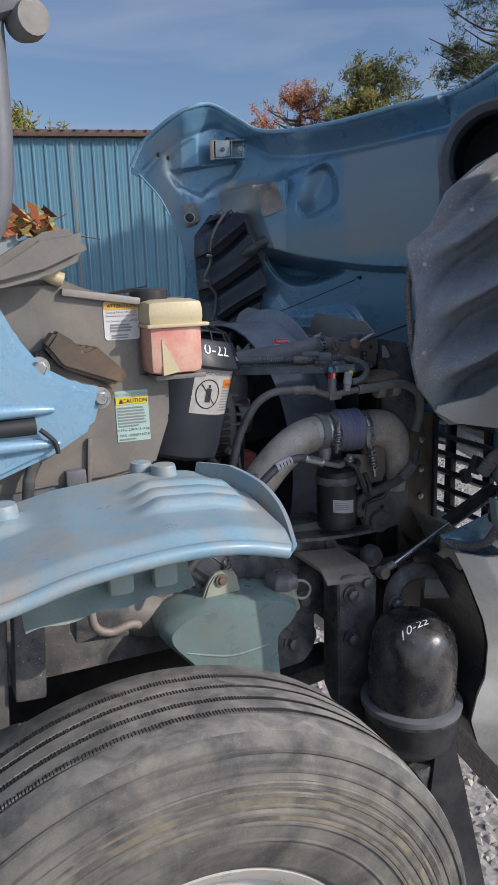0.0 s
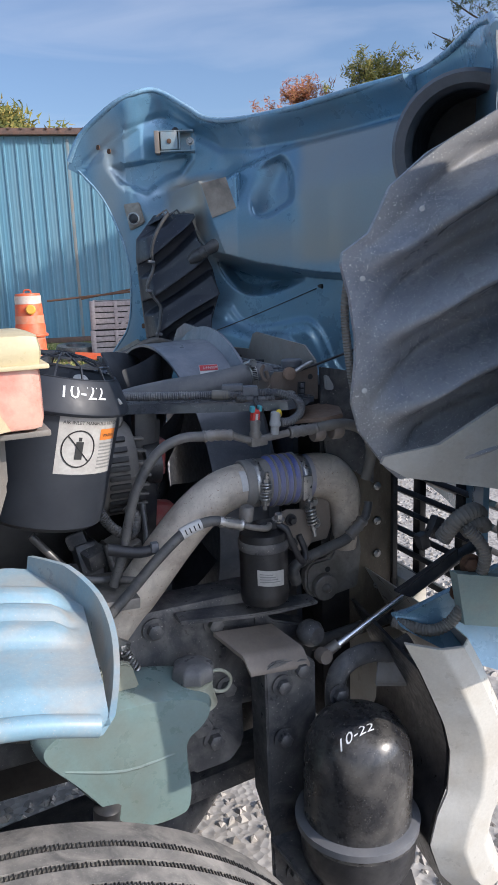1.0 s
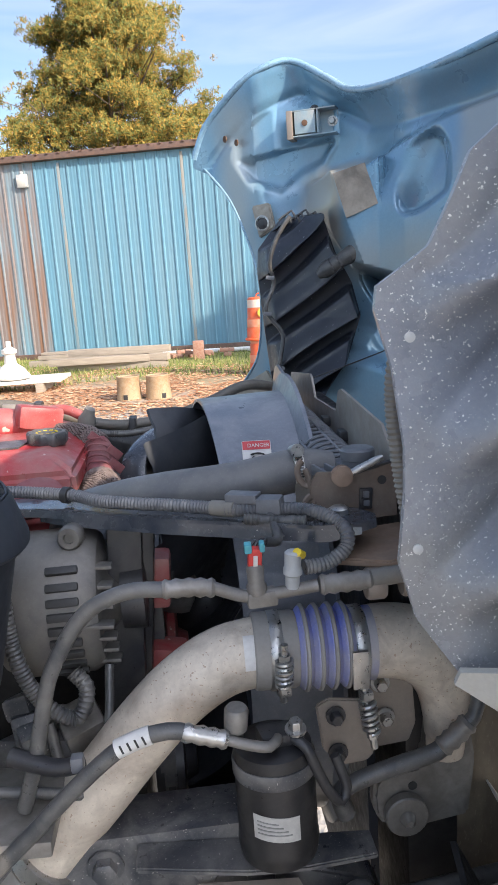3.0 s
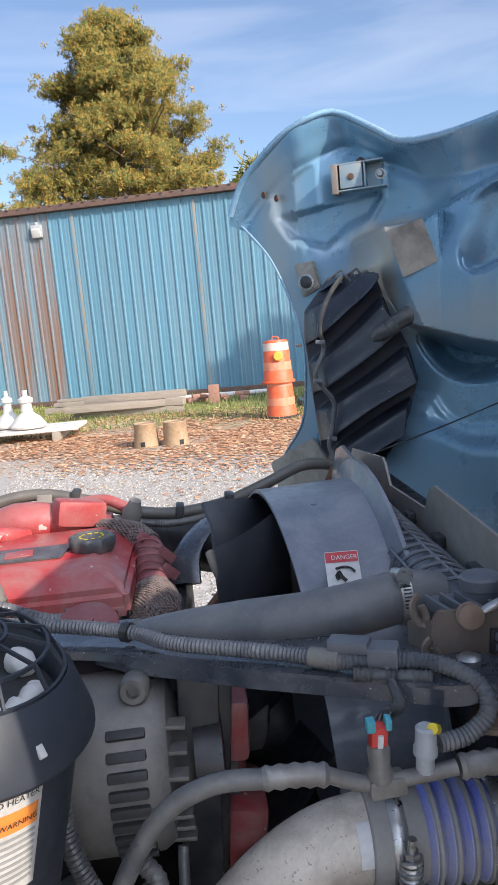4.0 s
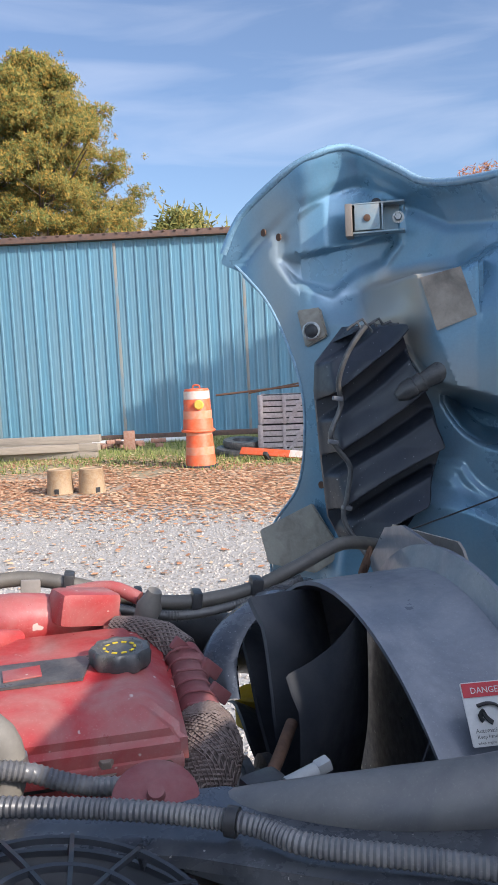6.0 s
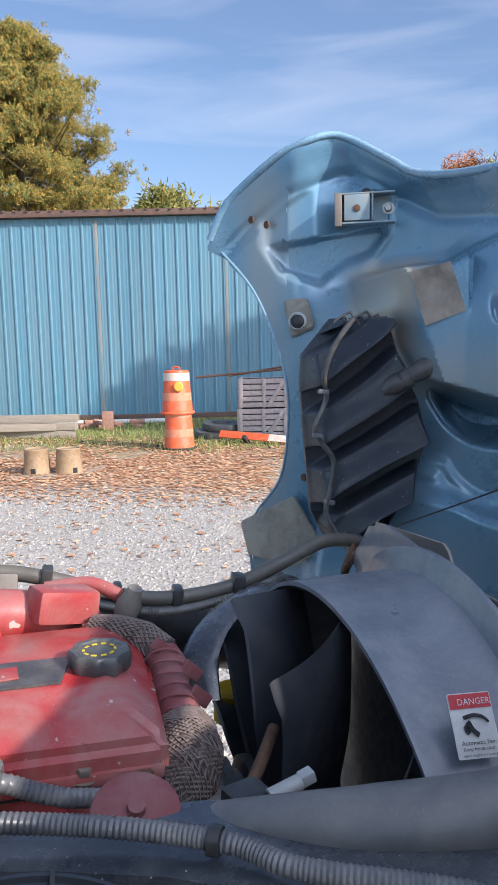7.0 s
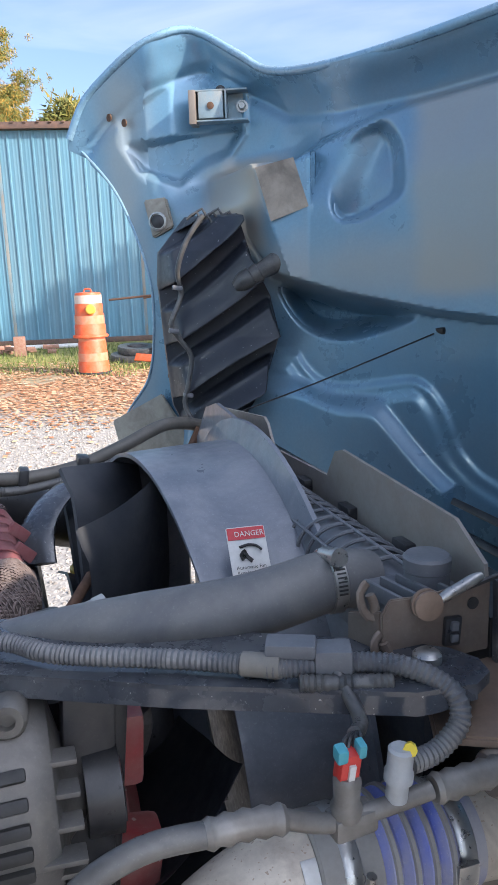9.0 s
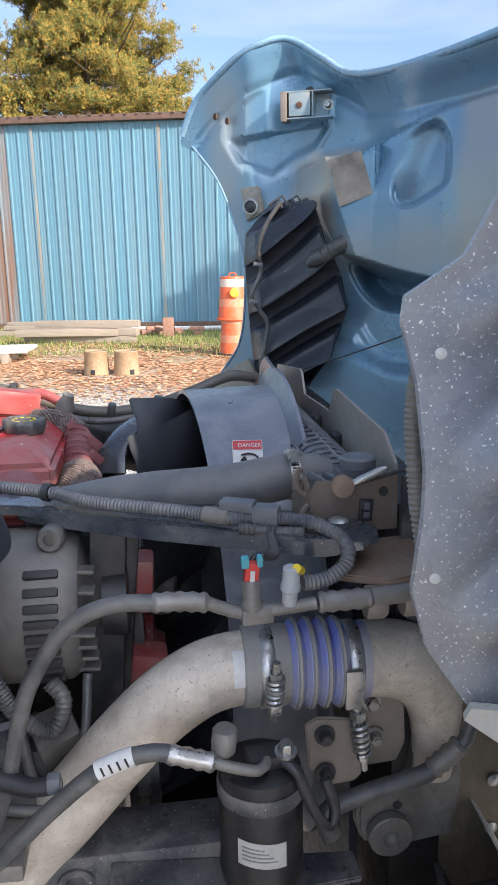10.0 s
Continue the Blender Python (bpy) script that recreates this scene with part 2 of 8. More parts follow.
M_TANKTOP = mat("cream_tank_plastic", (0.540, 0.455, 0.275), 0.4, 0, (0.500, 0.415, 0.250), 6, 0.5, 0.03)
M_TANK = mat("pink_coolant_tank", (0.58, 0.19, 0.14), 0.35, 0, (0.64, 0.40, 0.30), 7, 0.9, 0.03)
M_NECK = mat("aged_cream_plastic", (0.36, 0.37, 0.29), 0.4, 0, (0.30, 0.31, 0.24), 4, 0.7, 0.02, 60, (0.20, 0.17, 0.12), 0.4, 4)
M_WASH = mat("washer_tank_plastic", (0.19, 0.275, 0.265), 0.34, 0, (0.145, 0.225, 0.225), 3, 0.8, 0.0, 60, (0.16, 0.15, 0.12), 0.4, 3)
M_CONNRED = mat("red_connector", (0.62, 0.05, 0.04), 0.4)
M_CONNBLUE = mat("teal_connector", (0.07, 0.36, 0.42), 0.45)
M_CONNGREY = mat("grey_connector", (0.40, 0.41, 0.41), 0.5)
M_OILYEL = mat("yellow_cap", (0.55, 0.36, 0.02), 0.5)



def dusty_fields(m, dust, fields):
    """Lays grey overspray and dust over a paint; each field: centre and half size in u, v, w, and softness."""
    n, l = m.node_tree.nodes, m.node_tree.links
    b = n["Principled BSDF"]
    co, wob, add = n.new("ShaderNodeTexCoord"), n.new("ShaderNodeTexNoise"), n.new("ShaderNodeVectorMath")
    wob.inputs["Scale"].default_value, wob.inputs["Detail"].default_value = 9.0, 6
    sc = n.new("ShaderNodeVectorMath")
    sc.operation, sc.inputs["Scale"].default_value = "SCALE", 0.05
    l.new(wob.outputs["Color"], sc.inputs[0])
    l.new(co.outputs["Object"], add.inputs[0]), l.new(sc.outputs["Vector"], add.inputs[1])
    rot = n.new("ShaderNodeVectorRotate")
    rot.rotation_type, rot.inputs["Angle"].default_value = "Z_AXIS", radians(24)
    l.new(add.outputs["Vector"], rot.inputs["Vector"])
    col, rough = b.inputs["Base Color"].links[0].from_socket, b.inputs["Roughness"].links[0].from_socket
    for (cx, cz), (hx, hz), soft, weight in fields:
        sub_, ab, sep = n.new("ShaderNodeVectorMath"), n.new("ShaderNodeVectorMath"), n.new("ShaderNodeSeparateXYZ")
        sub_.operation, ab.operation = "SUBTRACT", "ABSOLUTE"
        sub_.inputs[1].default_value = (cx + 0.025, 0.0, cz + 0.025)
        l.new(rot.outputs["Vector"], sub_.inputs[0]), l.new(sub_.outputs["Vector"], ab.inputs[0]), l.new(ab.outputs["Vector"], sep.inputs[0])
        mul = n.new("ShaderNodeMath")
        mul.operation = "MULTIPLY"
        for k, (axis, h) in enumerate((("X", hx), ("Z", hz))):
            r = n.new("ShaderNodeMapRange")
            r.interpolation_type = "SMOOTHSTEP"
            r.inputs["From Min"].default_value, r.inputs["From Max"].default_value = h + soft, h - soft
            l.new(sep.outputs[axis], r.inputs["Value"]), l.new(r.outputs["Result"], mul.inputs[k])
        w = n.new("ShaderNodeMath")
        w.operation, w.inputs[1].default_value = "MULTIPLY", weight
        l.new(mul.outputs[0], w.inputs[0])
        mx, mr = n.new("ShaderNodeMixRGB"), n.new("ShaderNodeMixRGB")
        mx.inputs[2].default_value, mr.inputs[2].default_value = (*dust, 1), (0.5, 0.5, 0.5, 1)
        l.new(w.outputs[0], mx.inputs[0]), l.new(col, mx.inputs[1])
        l.new(w.outputs[0], mr.inputs[0]), l.new(rough, mr.inputs[1])
        col, rough = mx.outputs["Color"], mr.outputs["Color"]
    l.new(col, b.inputs["Base Color"]), l.new(rough, b.inputs["Roughness"])


dusty_fields(M_BLUE_IN, (0.37, 0.34, 0.28), [((-0.02, 1.935), (0.075, 0.10), 0.025, 0.85), ((0.47, 1.93), (0.135, 0.18), 0.02, 0.6), ((0.24, 1.79), (0.22, 0.05), 0.05, 0.5), ((-0.30, 1.75), (0.05, 0.5), 0.05, 0.45), ((0.02, 2.02), (0.07, 0.02), 0.02, 0.7)])

# ---- mesh helpers ----
Z = Vector((0, 0, 1))


class Build:
    """Collects vertices and faces of one mesh."""

    def __init__(self):
        self.v, self.f, self.sm = [], [], []

    def add(self, verts, faces, smooth=False):
        o = len(self.v)
        self.v += [tuple(p) for p in verts]
        self.f += [tuple(i + o for i in f) for f in faces]
        self.sm += [smooth] * len(faces)
        return self

    def box(self, c, size, rot=(0, 0, 0), bevel=0.0, taper=1.0):
        """A box round c; bevel chamfers all edges; taper shrinks the top."""
        m = Matrix.Translation(c) @ Euler([radians(a) for a in rot]).to_matrix().to_4x4()
        bm = bmesh.new()
        bmesh.ops.create_cube(bm, size=1.0)
        for p in bm.verts:
            k = taper if p.co.z > 0 else 1.0
            p.co = Vector((p.co.x * size[0] * k, p.co.y * size[1] * k, p.co.z * size[2]))
        if bevel:
            bmesh.ops.bevel(bm, geom=bm.edges[:], offset=bevel, segments=2, affect="EDGES", profile=0.6)
        bm.verts.index_update()
        self.add([m @ p.co for p in bm.verts], [[p.index for p in f.verts] for f in bm.faces], bool(bevel))
        bm.free()
        return self

    def lathe(self, profile, base, axis=(0, 0, 1), seg=32, wave=None, closed=True):
        """Turns (radius, height) pairs round an axis through base."""
        q = Vector(axis).normalized().to_track_quat("Z", "Y").to_matrix().to_4x4()
        m = Matrix.Translation(base) @ q
        vs, fs = [], []
        for r, h in profile:
            for k in range(seg):
                a = 2 * math.pi * k / seg
                rr = r * (wave(a) if wave else 1)
                vs.append(m @ Vector((rr * math.cos(a), rr * math.sin(a), h)))
        for i in range(len(profile) - 1):
            for k in range(seg):
                k2 = (k + 1) % seg
                fs.append((i * seg + k, i * seg + k2, (i + 1) * seg + k2, (i + 1) * seg + k))
        if closed:
            fs.append(tuple(reversed(range(seg))))
            fs.append(tuple(range((len(profile) - 1) * seg, len(profile) * seg)))
        return self.add(vs, fs, True)

    def tube(self, pts, r, seg=14, step=0.012, cap=True, ridge=0.0, pitch=0.008, smooth_path=True, flat=1.0):
        """A pipe along a smooth line through pts. r: one radius or one a point; ridge and pitch: corrugation."""
        pts = [Vector(p) for p in pts]
        rs = list(r) if isinstance(r, (list, tuple)) else [r] * len(pts)
        path, rad = [], []
        if ridge:
            step = pitch / 2
        for i in range(len(pts) - 1):
            p0, p1, p2, p3 = pts[max(i - 1, 0)], pts[i], pts[i + 1], pts[min(i + 2, len(pts) - 1)]
            n = max(2, int((p2 - p1).length / step))
            for k in range(n + (i == len(pts) - 2)):
                t = k / n
                if smooth_path:
                    p = 0.5 * ((2 * p1) + (p2 - p0) * t + (2 * p0 - 5 * p1 + 4 * p2 - p3) * t * t + (3 * p1 - p0 - 3 * p2 + p3) * t ** 3)
                else:
                    p = p1.lerp(p2, t)
                path.append(p)
                rad.append(rs[i] + (rs[i + 1] - rs[i]) * t)
        if ridge:
            rad = [a + (ridge if k % 2 else 0) for k, a in enumerate(rad)]
        tan = (path[1] - path[0]).normalized()
        nrm = tan.orthogonal().normalized() if abs(tan.z) > 0.9 else (Z - tan * tan.dot(Z)).normalized()
        vs, fs = [], []
        for k, p in enumerate(path):
            d = path[min(k + 1, len(path) - 1)] - path[max(k - 1, 0)]
            if d.length > 1e-9:
                tan = d.normalized()
            nrm = (nrm - tan * nrm.dot(tan)).normalized()
            bi = tan.cross(nrm)
            for j in range(seg):
                a = 2 * math.pi * j / seg
                vs.append(p + (nrm * math.cos(a) * flat + bi * math.sin(a)) * rad[k])
        for k in range(len(path) - 1):
            for j in range(seg):
                j2 = (j + 1) % seg
                fs.append((k * seg + j, k * seg + j2, (k + 1) * seg + j2, (k + 1) * seg + j))
        if cap:
            fs.append(tuple(reversed(range(seg))))
            fs.append(tuple(range((len(path) - 1) * seg, len(path) * seg)))
        return self.add(vs, fs, True)

    def sheet(self, fn, na, nb, thick, away=(1, 0, 0), smooth=True):
        """A plate with a front fn(a, b), a and b from 0 to 1, and a back set off by thick along away."""
        off = Vector(away).normalized() * thick
        front = [Vector(fn(i / na, j / nb)) for i in range(na + 1) for j in range(nb + 1)]
        n = len(front)
        vs = front + [p + off for p in front]
        fs, w = [], nb + 1
        for i in range(na):
            for j in range(nb):
                a, b, c, d = i * w + j, (i + 1) * w + j, (i + 1) * w + j + 1, i * w + j + 1
                fs.append((a, b, c, d))
                fs.append((n + a, n + d, n + c, n + b))
        rim = [j for j in range(w)] + [i * w + nb for i in range(1, na + 1)] + [na * w + j for j in range(nb - 1, -1, -1)] + [i * w for i in range(na - 1, 0, -1)]
        for k in range(len(rim)):
            a, b = rim[k], rim[(k + 1) % len(rim)]
            fs.append((a, b, n + b, n + a))
        return self.add(vs, fs, smooth)

    def slab(self, outline, thick, away, origin=None, bevel=0.0):
        """A flat plate: an outline of points in space, given depth along away."""
        off = Vector(away).normalized() * thick
        ps = [Vector(p) for p in outline]
        n = len(ps)
        bm = bmesh.new()
        a = [bm.verts.new(p) for p in ps]
        b = [bm.verts.new(p + off) for p in ps]
        bm.faces.new(a)
        bm.faces.new(list(reversed(b)))
        for k in range(n):
            bm.faces.new((a[k], b[k], b[(k + 1) % n], a[(k + 1) % n]))
        bmesh.ops.recalc_face_normals(bm, faces=bm.faces[:])
        if bevel:
            bmesh.ops.bevel(bm, geom=bm.edges[:], offset=bevel, segments=2, affect="EDGES")
        bm.verts.index_update()
        self.add([p.co for p in bm.verts], [[p.index for p in f.verts] for f in bm.faces], bool(bevel))
        bm.free()
        return self


def mesh_of(name, b, *mats):
    me = bpy.data.meshes.new(name)
    me.from_pydata(b.v, [], b.f)
    me.polygons.foreach_set("use_smooth", b.sm)
    for m in mats:
        me.materials.append(m)
    me.set_sharp_from_angle(angle=radians(42))
    me.update()
    return me


def part(name, b, material, parent=None, label="", **tags):
    ob = new(name, mesh_of(name, b, material))
    if parent:
        ob.parent = parent
    return tagged(ob, label, **tags)


def smooth(a, b, x):
    t = max(0.0, min(1.0, (x - a) / (b - a)))
    return t * t * (3 - 2 * t)


def lerp_table(table, x):
    if x <= table[0][0]:
        return table[0][1]
    for (a, fa), (b, fb) in zip(table, table[1:]):
        if x <= b:
            return fa + (fb - fa) * (x - a) / (b - a)
    return table[-1][1]


def hexbolt(b, at, axis, r=0.012, h=0.01, washer=True):
    """A hex bolt head with its washer."""
    a = Vector(axis).normalized()
    if washer:
        b.lathe([(r * 1.5, 0), (r * 1.5, 0.003)], at, a, 16)
    b.lathe([(r, 0.003), (r, h), (r * 0.8, h + 0.002)], at, a, 6)
    return b


# ---- setting: ground ----
def ground_material():
    m = bpy.data.materials.new("gravel_leaves_grass")
    m.use_nodes = True
    n, l = m.node_tree.nodes, m.node_tree.links
    b = n["Principled BSDF"]
    co = n.new("ShaderNodeTexCoord")
    sep = n.new("ShaderNodeSeparateXYZ")
    l.new(co.outputs["Object"], sep.inputs[0])

    def noise_tex(sc, detail=6):
        t = n.new("ShaderNodeTexNoise")
        t.inputs["Scale"].default_value, t.inputs["Detail"].default_value = sc, detail
        l.new(co.outputs["Object"], t.inputs["Vector"])
        return t.outputs["Fac"]

    def ramp(src, *stops):
        r = n.new("ShaderNodeValToRGB")
        while len(r.color_ramp.elements) < len(stops):
            r.color_ramp.elements.new(0.5)
        for e, (p, c) in zip(r.color_ramp.elements, stops):
            e.position, e.color = p, (*c, 1)
        l.new(src, r.inputs["Fac"])
        return r.outputs["Color"]

    def math_node(op, a, c):
        x = n.new("ShaderNodeMath")
        x.operation = op
        for i, q in enumerate((a, c)):
            if isinstance(q, (int, float)):
                x.inputs[i].default_value = q
            else:
                l.new(q, x.inputs[i])
        return x.outputs[0]

    def mix(f, a, c):
        x = n.new("ShaderNodeMixRGB")
        l.new(f, x.inputs[0]), l.new(a, x.inputs[1]), l.new(c, x.inputs[2])
        return x.outputs["Color"]

    def edge(at, width):
        r = n.new("ShaderNodeMapRange")
        r.inputs["From Min"].default_value, r.inputs["From Max"].default_value = at - width, at + width
        l.new(math_node("ADD", sep.outputs["Y"], math_node("MULTIPLY", math_node("SUBTRACT", noise_tex(0.5, 4), 0.5), 6.0)), r.inputs["Value"])
        return r.outputs["Result"]

    vor = n.new("ShaderNodeTexVoronoi")
    vor.inputs["Scale"].default_value = 38
    l.new(co.outputs["Object"], vor.inputs["Vector"])
    gravel = mix(math_node("MULTIPLY", noise_tex(0.7), 0.8), ramp(vor.outputs["Color"], (0.1, (0.264, 0.248, 0.228)), (0.5, (0.392, 0.368, 0.336)), (0.9, (0.496, 0.472, 0.440))),
                 ramp(noise_tex(30), (0.3, (0.224, 0.200, 0.176)), (0.7, (0.368, 0.344, 0.312))))
    dirt = ramp(noise_tex(5), (0.3, (0.302, 0.235, 0.168)), (0.5, (0.386, 0.311, 0.235)), (0.7, (0.420, 0.269, 0.160)))
    grass = ramp(noise_tex(7), (0.3, (0.134, 0.151, 0.042)), (0.55, (0.235, 0.227, 0.067)), (0.75, (0.336, 0.252, 0.109)))
    col = mix(edge(10.6, 0.9), gravel, dirt)
    col = mix(edge(14.6, 1.2), col, grass)
    l.new(col, b.inputs["Base Color"])
    b.inputs["Roughness"].default_value = 0.95
    bp = n.new("ShaderNodeBump")
    bp.inputs["Strength"].default_value, bp.inputs["Distance"].default_value = 0.6, 0.012
    l.new(vor.outputs["Distance"], bp.inputs["Height"])
    l.new(bp.outputs["Normal"], b.inputs["Normal"])
    return m


def island_material(name, stops, rough=0.9):
    """Colour that differs from piece to piece of one mesh."""
    m = bpy.data.materials.new(name)
    m.use_nodes = True
    n, l = m.node_tree.nodes, m.node_tree.links
    g, r, b = n.new("ShaderNodeNewGeometry"), n.new("ShaderNodeValToRGB"), n["Principled BSDF"]
    while len(r.color_ramp.elements) < len(stops):
        r.color_ramp.elements.new(0.5)
    for e, (p, c) in zip(r.color_ramp.elements, stops):
        e.position, e.color = p, (*c, 1)
    t, mx = n.new("ShaderNodeTexNoise"), n.new("ShaderNodeMixRGB")
    t.inputs["Scale"].default_value = 60
    mx.blend_type, mx.inputs[0].default_value = "OVERLAY", 0.5
    l.new(g.outputs["Random Per Island"], r.inputs["Fac"])
    l.new(r.outputs["Color"], mx.inputs[1]), l.new(t.outputs["Fac"], mx.inputs[2])
    l.new(mx.outputs["Color"], b.inputs["Base Color"])
    b.inputs["Roughness"].default_value = rough
    return m


rnd = random.Random(7)
b = Build()
grid = [-600, -120, -40, -15, -8, -4, 0, 4, 8, 15, 40, 120, 600]
pts = [(x, y, 0.0) for y in grid for x in grid]
k = len(grid)
b.add(pts, [(j * k + i, j * k + i + 1, (j + 1) * k + i + 1, (j + 1) * k + i) for j in range(k - 1) for i in range(k - 1)])
ground = tagged(part("ground", b, ground_material()), "pale gravel yard with leaf litter and grass", "ground", kind="structure")

# loose stones, denser close to the truck
b = Build()
octa = [(1, 0, 0), (0, 1, 0), (-1, 0, 0), (0, -1, 0), (0.3, 0.3, 0.8), (-0.35, 0.3, 0.7), (0.1, -0.5, 0.75)]
octf = [(0, 1, 4), (1, 5, 4), (1, 2, 5), (2, 3, 6), (2, 6, 5), (3, 0, 6), (0, 4, 6), (4, 5, 6)]


def stone(x, y, s):
    a = rnd.uniform(0, 6.28)
    ca, sa, e, h = math.cos(a), math.sin(a), rnd.uniform(0.6, 1.0), rnd.uniform(0.55, 1.1)
    vs = []
    for p in octa:
        px, py = p[0] * s * rnd.uniform(0.8, 1.2), p[1] * s * e * rnd.uniform(0.8, 1.2)
        vs.append((x + ca * px - sa * py, y + sa * px + ca * py, p[2] * s * h * rnd.uniform(0.85, 1.1)))
    b.add(vs, octf)


for _ in range(9000):
    stone(rnd.uniform(-1.2, 2.6), rnd.uniform(0.4, 4.6), rnd.uniform(0.008, 0.024))
for _ in range(24000):
    y = 4.0 + 6.5 * rnd.random() ** 0.8
    stone(rnd.uniform(-0.55 * y - 1.0, 0.3 * y), y, rnd.uniform(0.007, 0.020))
part("gravel_stones", b, island_material("gravel_stone", [(0.0, (0.165, 0.148, 0.130)), (0.4, (0.300, 0.272, 0.238)), (0.7, (0.395, 0.362, 0.320)), (1.0, (0.490, 0.450, 0.390))]),
     None, "loose pale grey crushed stone on the yard", category="gravel", kind="stuff")

# dead leaves
b = Build()
for k in range(46000):
    y = rnd.triangular(9.6, 17.0, 12.6) if k % 40 else rnd.uniform(7.0, 10.5)
    x = rnd.uniform(-11.5, 1.0)
    if noise.noise((x * 0.5, y * 0.5, 3.0)) < -0.12 and rnd.random() < 0.75:
        continue
    s, a, t = rnd.uniform(0.022, 0.050), rnd.uniform(0, 6.28), rnd.uniform(-0.5, 0.6)
    ca, sa = math.cos(a) * s, math.sin(a) * s
    z = rnd.uniform(0.005, 0.018)
    b.add([(x - ca, y - sa, z), (x + sa * 0.6, y - ca * 0.6, z + s * (0.12 + t * 0.25)), (x + ca, y + sa, z + s * 0.15), (x - sa * 0.6, y + ca * 0.6, z + s * (0.12 - t * 0.22))],
          [(0, 1, 2), (0, 2, 3)])
part("fallen_leaves", b, island_material("dead_leaf", [(0.0, (0.30, 0.12, 0.055)), (0.4, (0.52, 0.25, 0.125)), (0.7, (0.62, 0.37, 0.21)), (1.0, (0.64, 0.47, 0.31))]),
     None, "dry orange and brown fallen leaves on the yard", category="leaves", kind="stuff")

# grass along the wall
b = Build()
for _ in range(9000):
    x, y = rnd.uniform(-14, 1), rnd.uniform(12.2, 20.0)
    if y < 14.6 + 1.6 * noise.noise((x * 0.4, 1.0, 0.0)) - max(0, (-6 - x)) * 0.55:
        continue
    h, a = rnd.uniform(0.05, 0.16), rnd.uniform(0, 6.28)
    w, lean = 0.012, rnd.uniform(-0.06, 0.06)
    b.add([(x - w * math.cos(a), y - w * math.sin(a), 0), (x + w * math.cos(a), y + w * math.sin(a), 0), (x + lean, y + lean * 0.5, h)], [(0, 1, 2)])
part("grass", b, island_material("grass_blade", [(0.0, (0.07, 0.11, 0.02)), (0.5, (0.16, 0.21, 0.05)), (1.0, (0.38, 0.34, 0.14))]),
     None, "sparse green and straw-coloured grass by the wall", category="grass", kind="stuff")

# ---- setting: metal building ----
WALL_A = math.atan2(1.0, 4.7)
WALL = Matrix.Translation((-9.0, 20.09, 0)) @ Matrix.Rotation(WALL_A, 4, "Z")
WALL_H = 5.32


def wall_material(name, base, second, streak, amount):
    m = mat(name, base, 0.45, 0.0, second, 0.8, 0.6, 0.03, 30, streak, amount, 2.2, stretch=(1.6, 1.6, 0.10), fine=1.0)
    n, l = m.node_tree.nodes, m.node_tree.links
    info, hsv = n.new("ShaderNodeObjectInfo"), n.new("ShaderNodeHueSaturation")
    r = n.new("ShaderNodeMapRange")
    r.inputs["To Min"].default_value, r.inputs["To Max"].default_value = 0.93, 1.06
    l.new(info.outputs["Random"], r.inputs["Value"])
    l.new(r.outputs["Result"], hsv.inputs["Value"])
    src = n["Principled BSDF"].inputs["Base Color"].links[0].from_socket
    l.new(src, hsv.inputs["Color"])
    l.new(hsv.outputs["Color"], n["Principled BSDF"].inputs["Base Color"])
    return m


M_SHEET = wall_material("blue_wall_sheet", (0.095, 0.232, 0.318), (0.108, 0.250, 0.330), (0.183, 0.250, 0.272), 0.3)
M_SHEET_RUST = wall_material("rusting_wall_sheet", (0.116, 0.257, 0.332), (0.216, 0.207, 0.199), (0.207, 0.108, 0.066), 1.0)
M_TRIM = mat("rusty_roof_trim", (0.13, 0.085, 0.07), 0.6, 0.2, (0.20, 0.11, 0.075), 3, 0.8, 0.1, 40, (0.07, 0.05, 0.045), 0.5, 5)
M_CORE = mat("wall_backing", (0.20, 0.24, 0.27), 0.7)

b = Build().box((4.0, 0.16, WALL_H / 2), (40.0, 0.2, WALL_H))
wall_north = tagged(part("wall_north", b, M_CORE), "long blue ribbed sheet-metal building wall", "wall", kind="structure")
wall_north.matrix_world = WALL
PANEL = 0.914


def panel_mesh(m):
    """One sheet, three raised ribs and small stiffening beads between."""
    prof, x = [], 0.0
    for k in range(3):
        o = k * PANEL / 3
        prof += [(o, 0.0), (o + 0.020, 0.0), (o + 0.024, -0.036), (o + 0.058, -0.036), (o + 0.080, 0.0), (o + 0.14, 0.0), (o + 0.15, -0.003), (o + 0.165, -0.003),
                 (o + 0.175, 0.0), (o + 0.225, 0.0), (o + 0.235, -0.003), (o + 0.25, -0.003), (o + 0.26, 0.0)]
    prof.append((PANEL - 0.002, 0.0))
    b = Build()
    n = len(prof)
    vs = [(px, py, z) for z in (0.06, WALL_H - 0.08) for px, py in prof]
    b.add(vs, [(i, i + 1, n + i + 1, n + i) for i in range(n - 1)])
    return mesh_of("wall_panel", b, m)


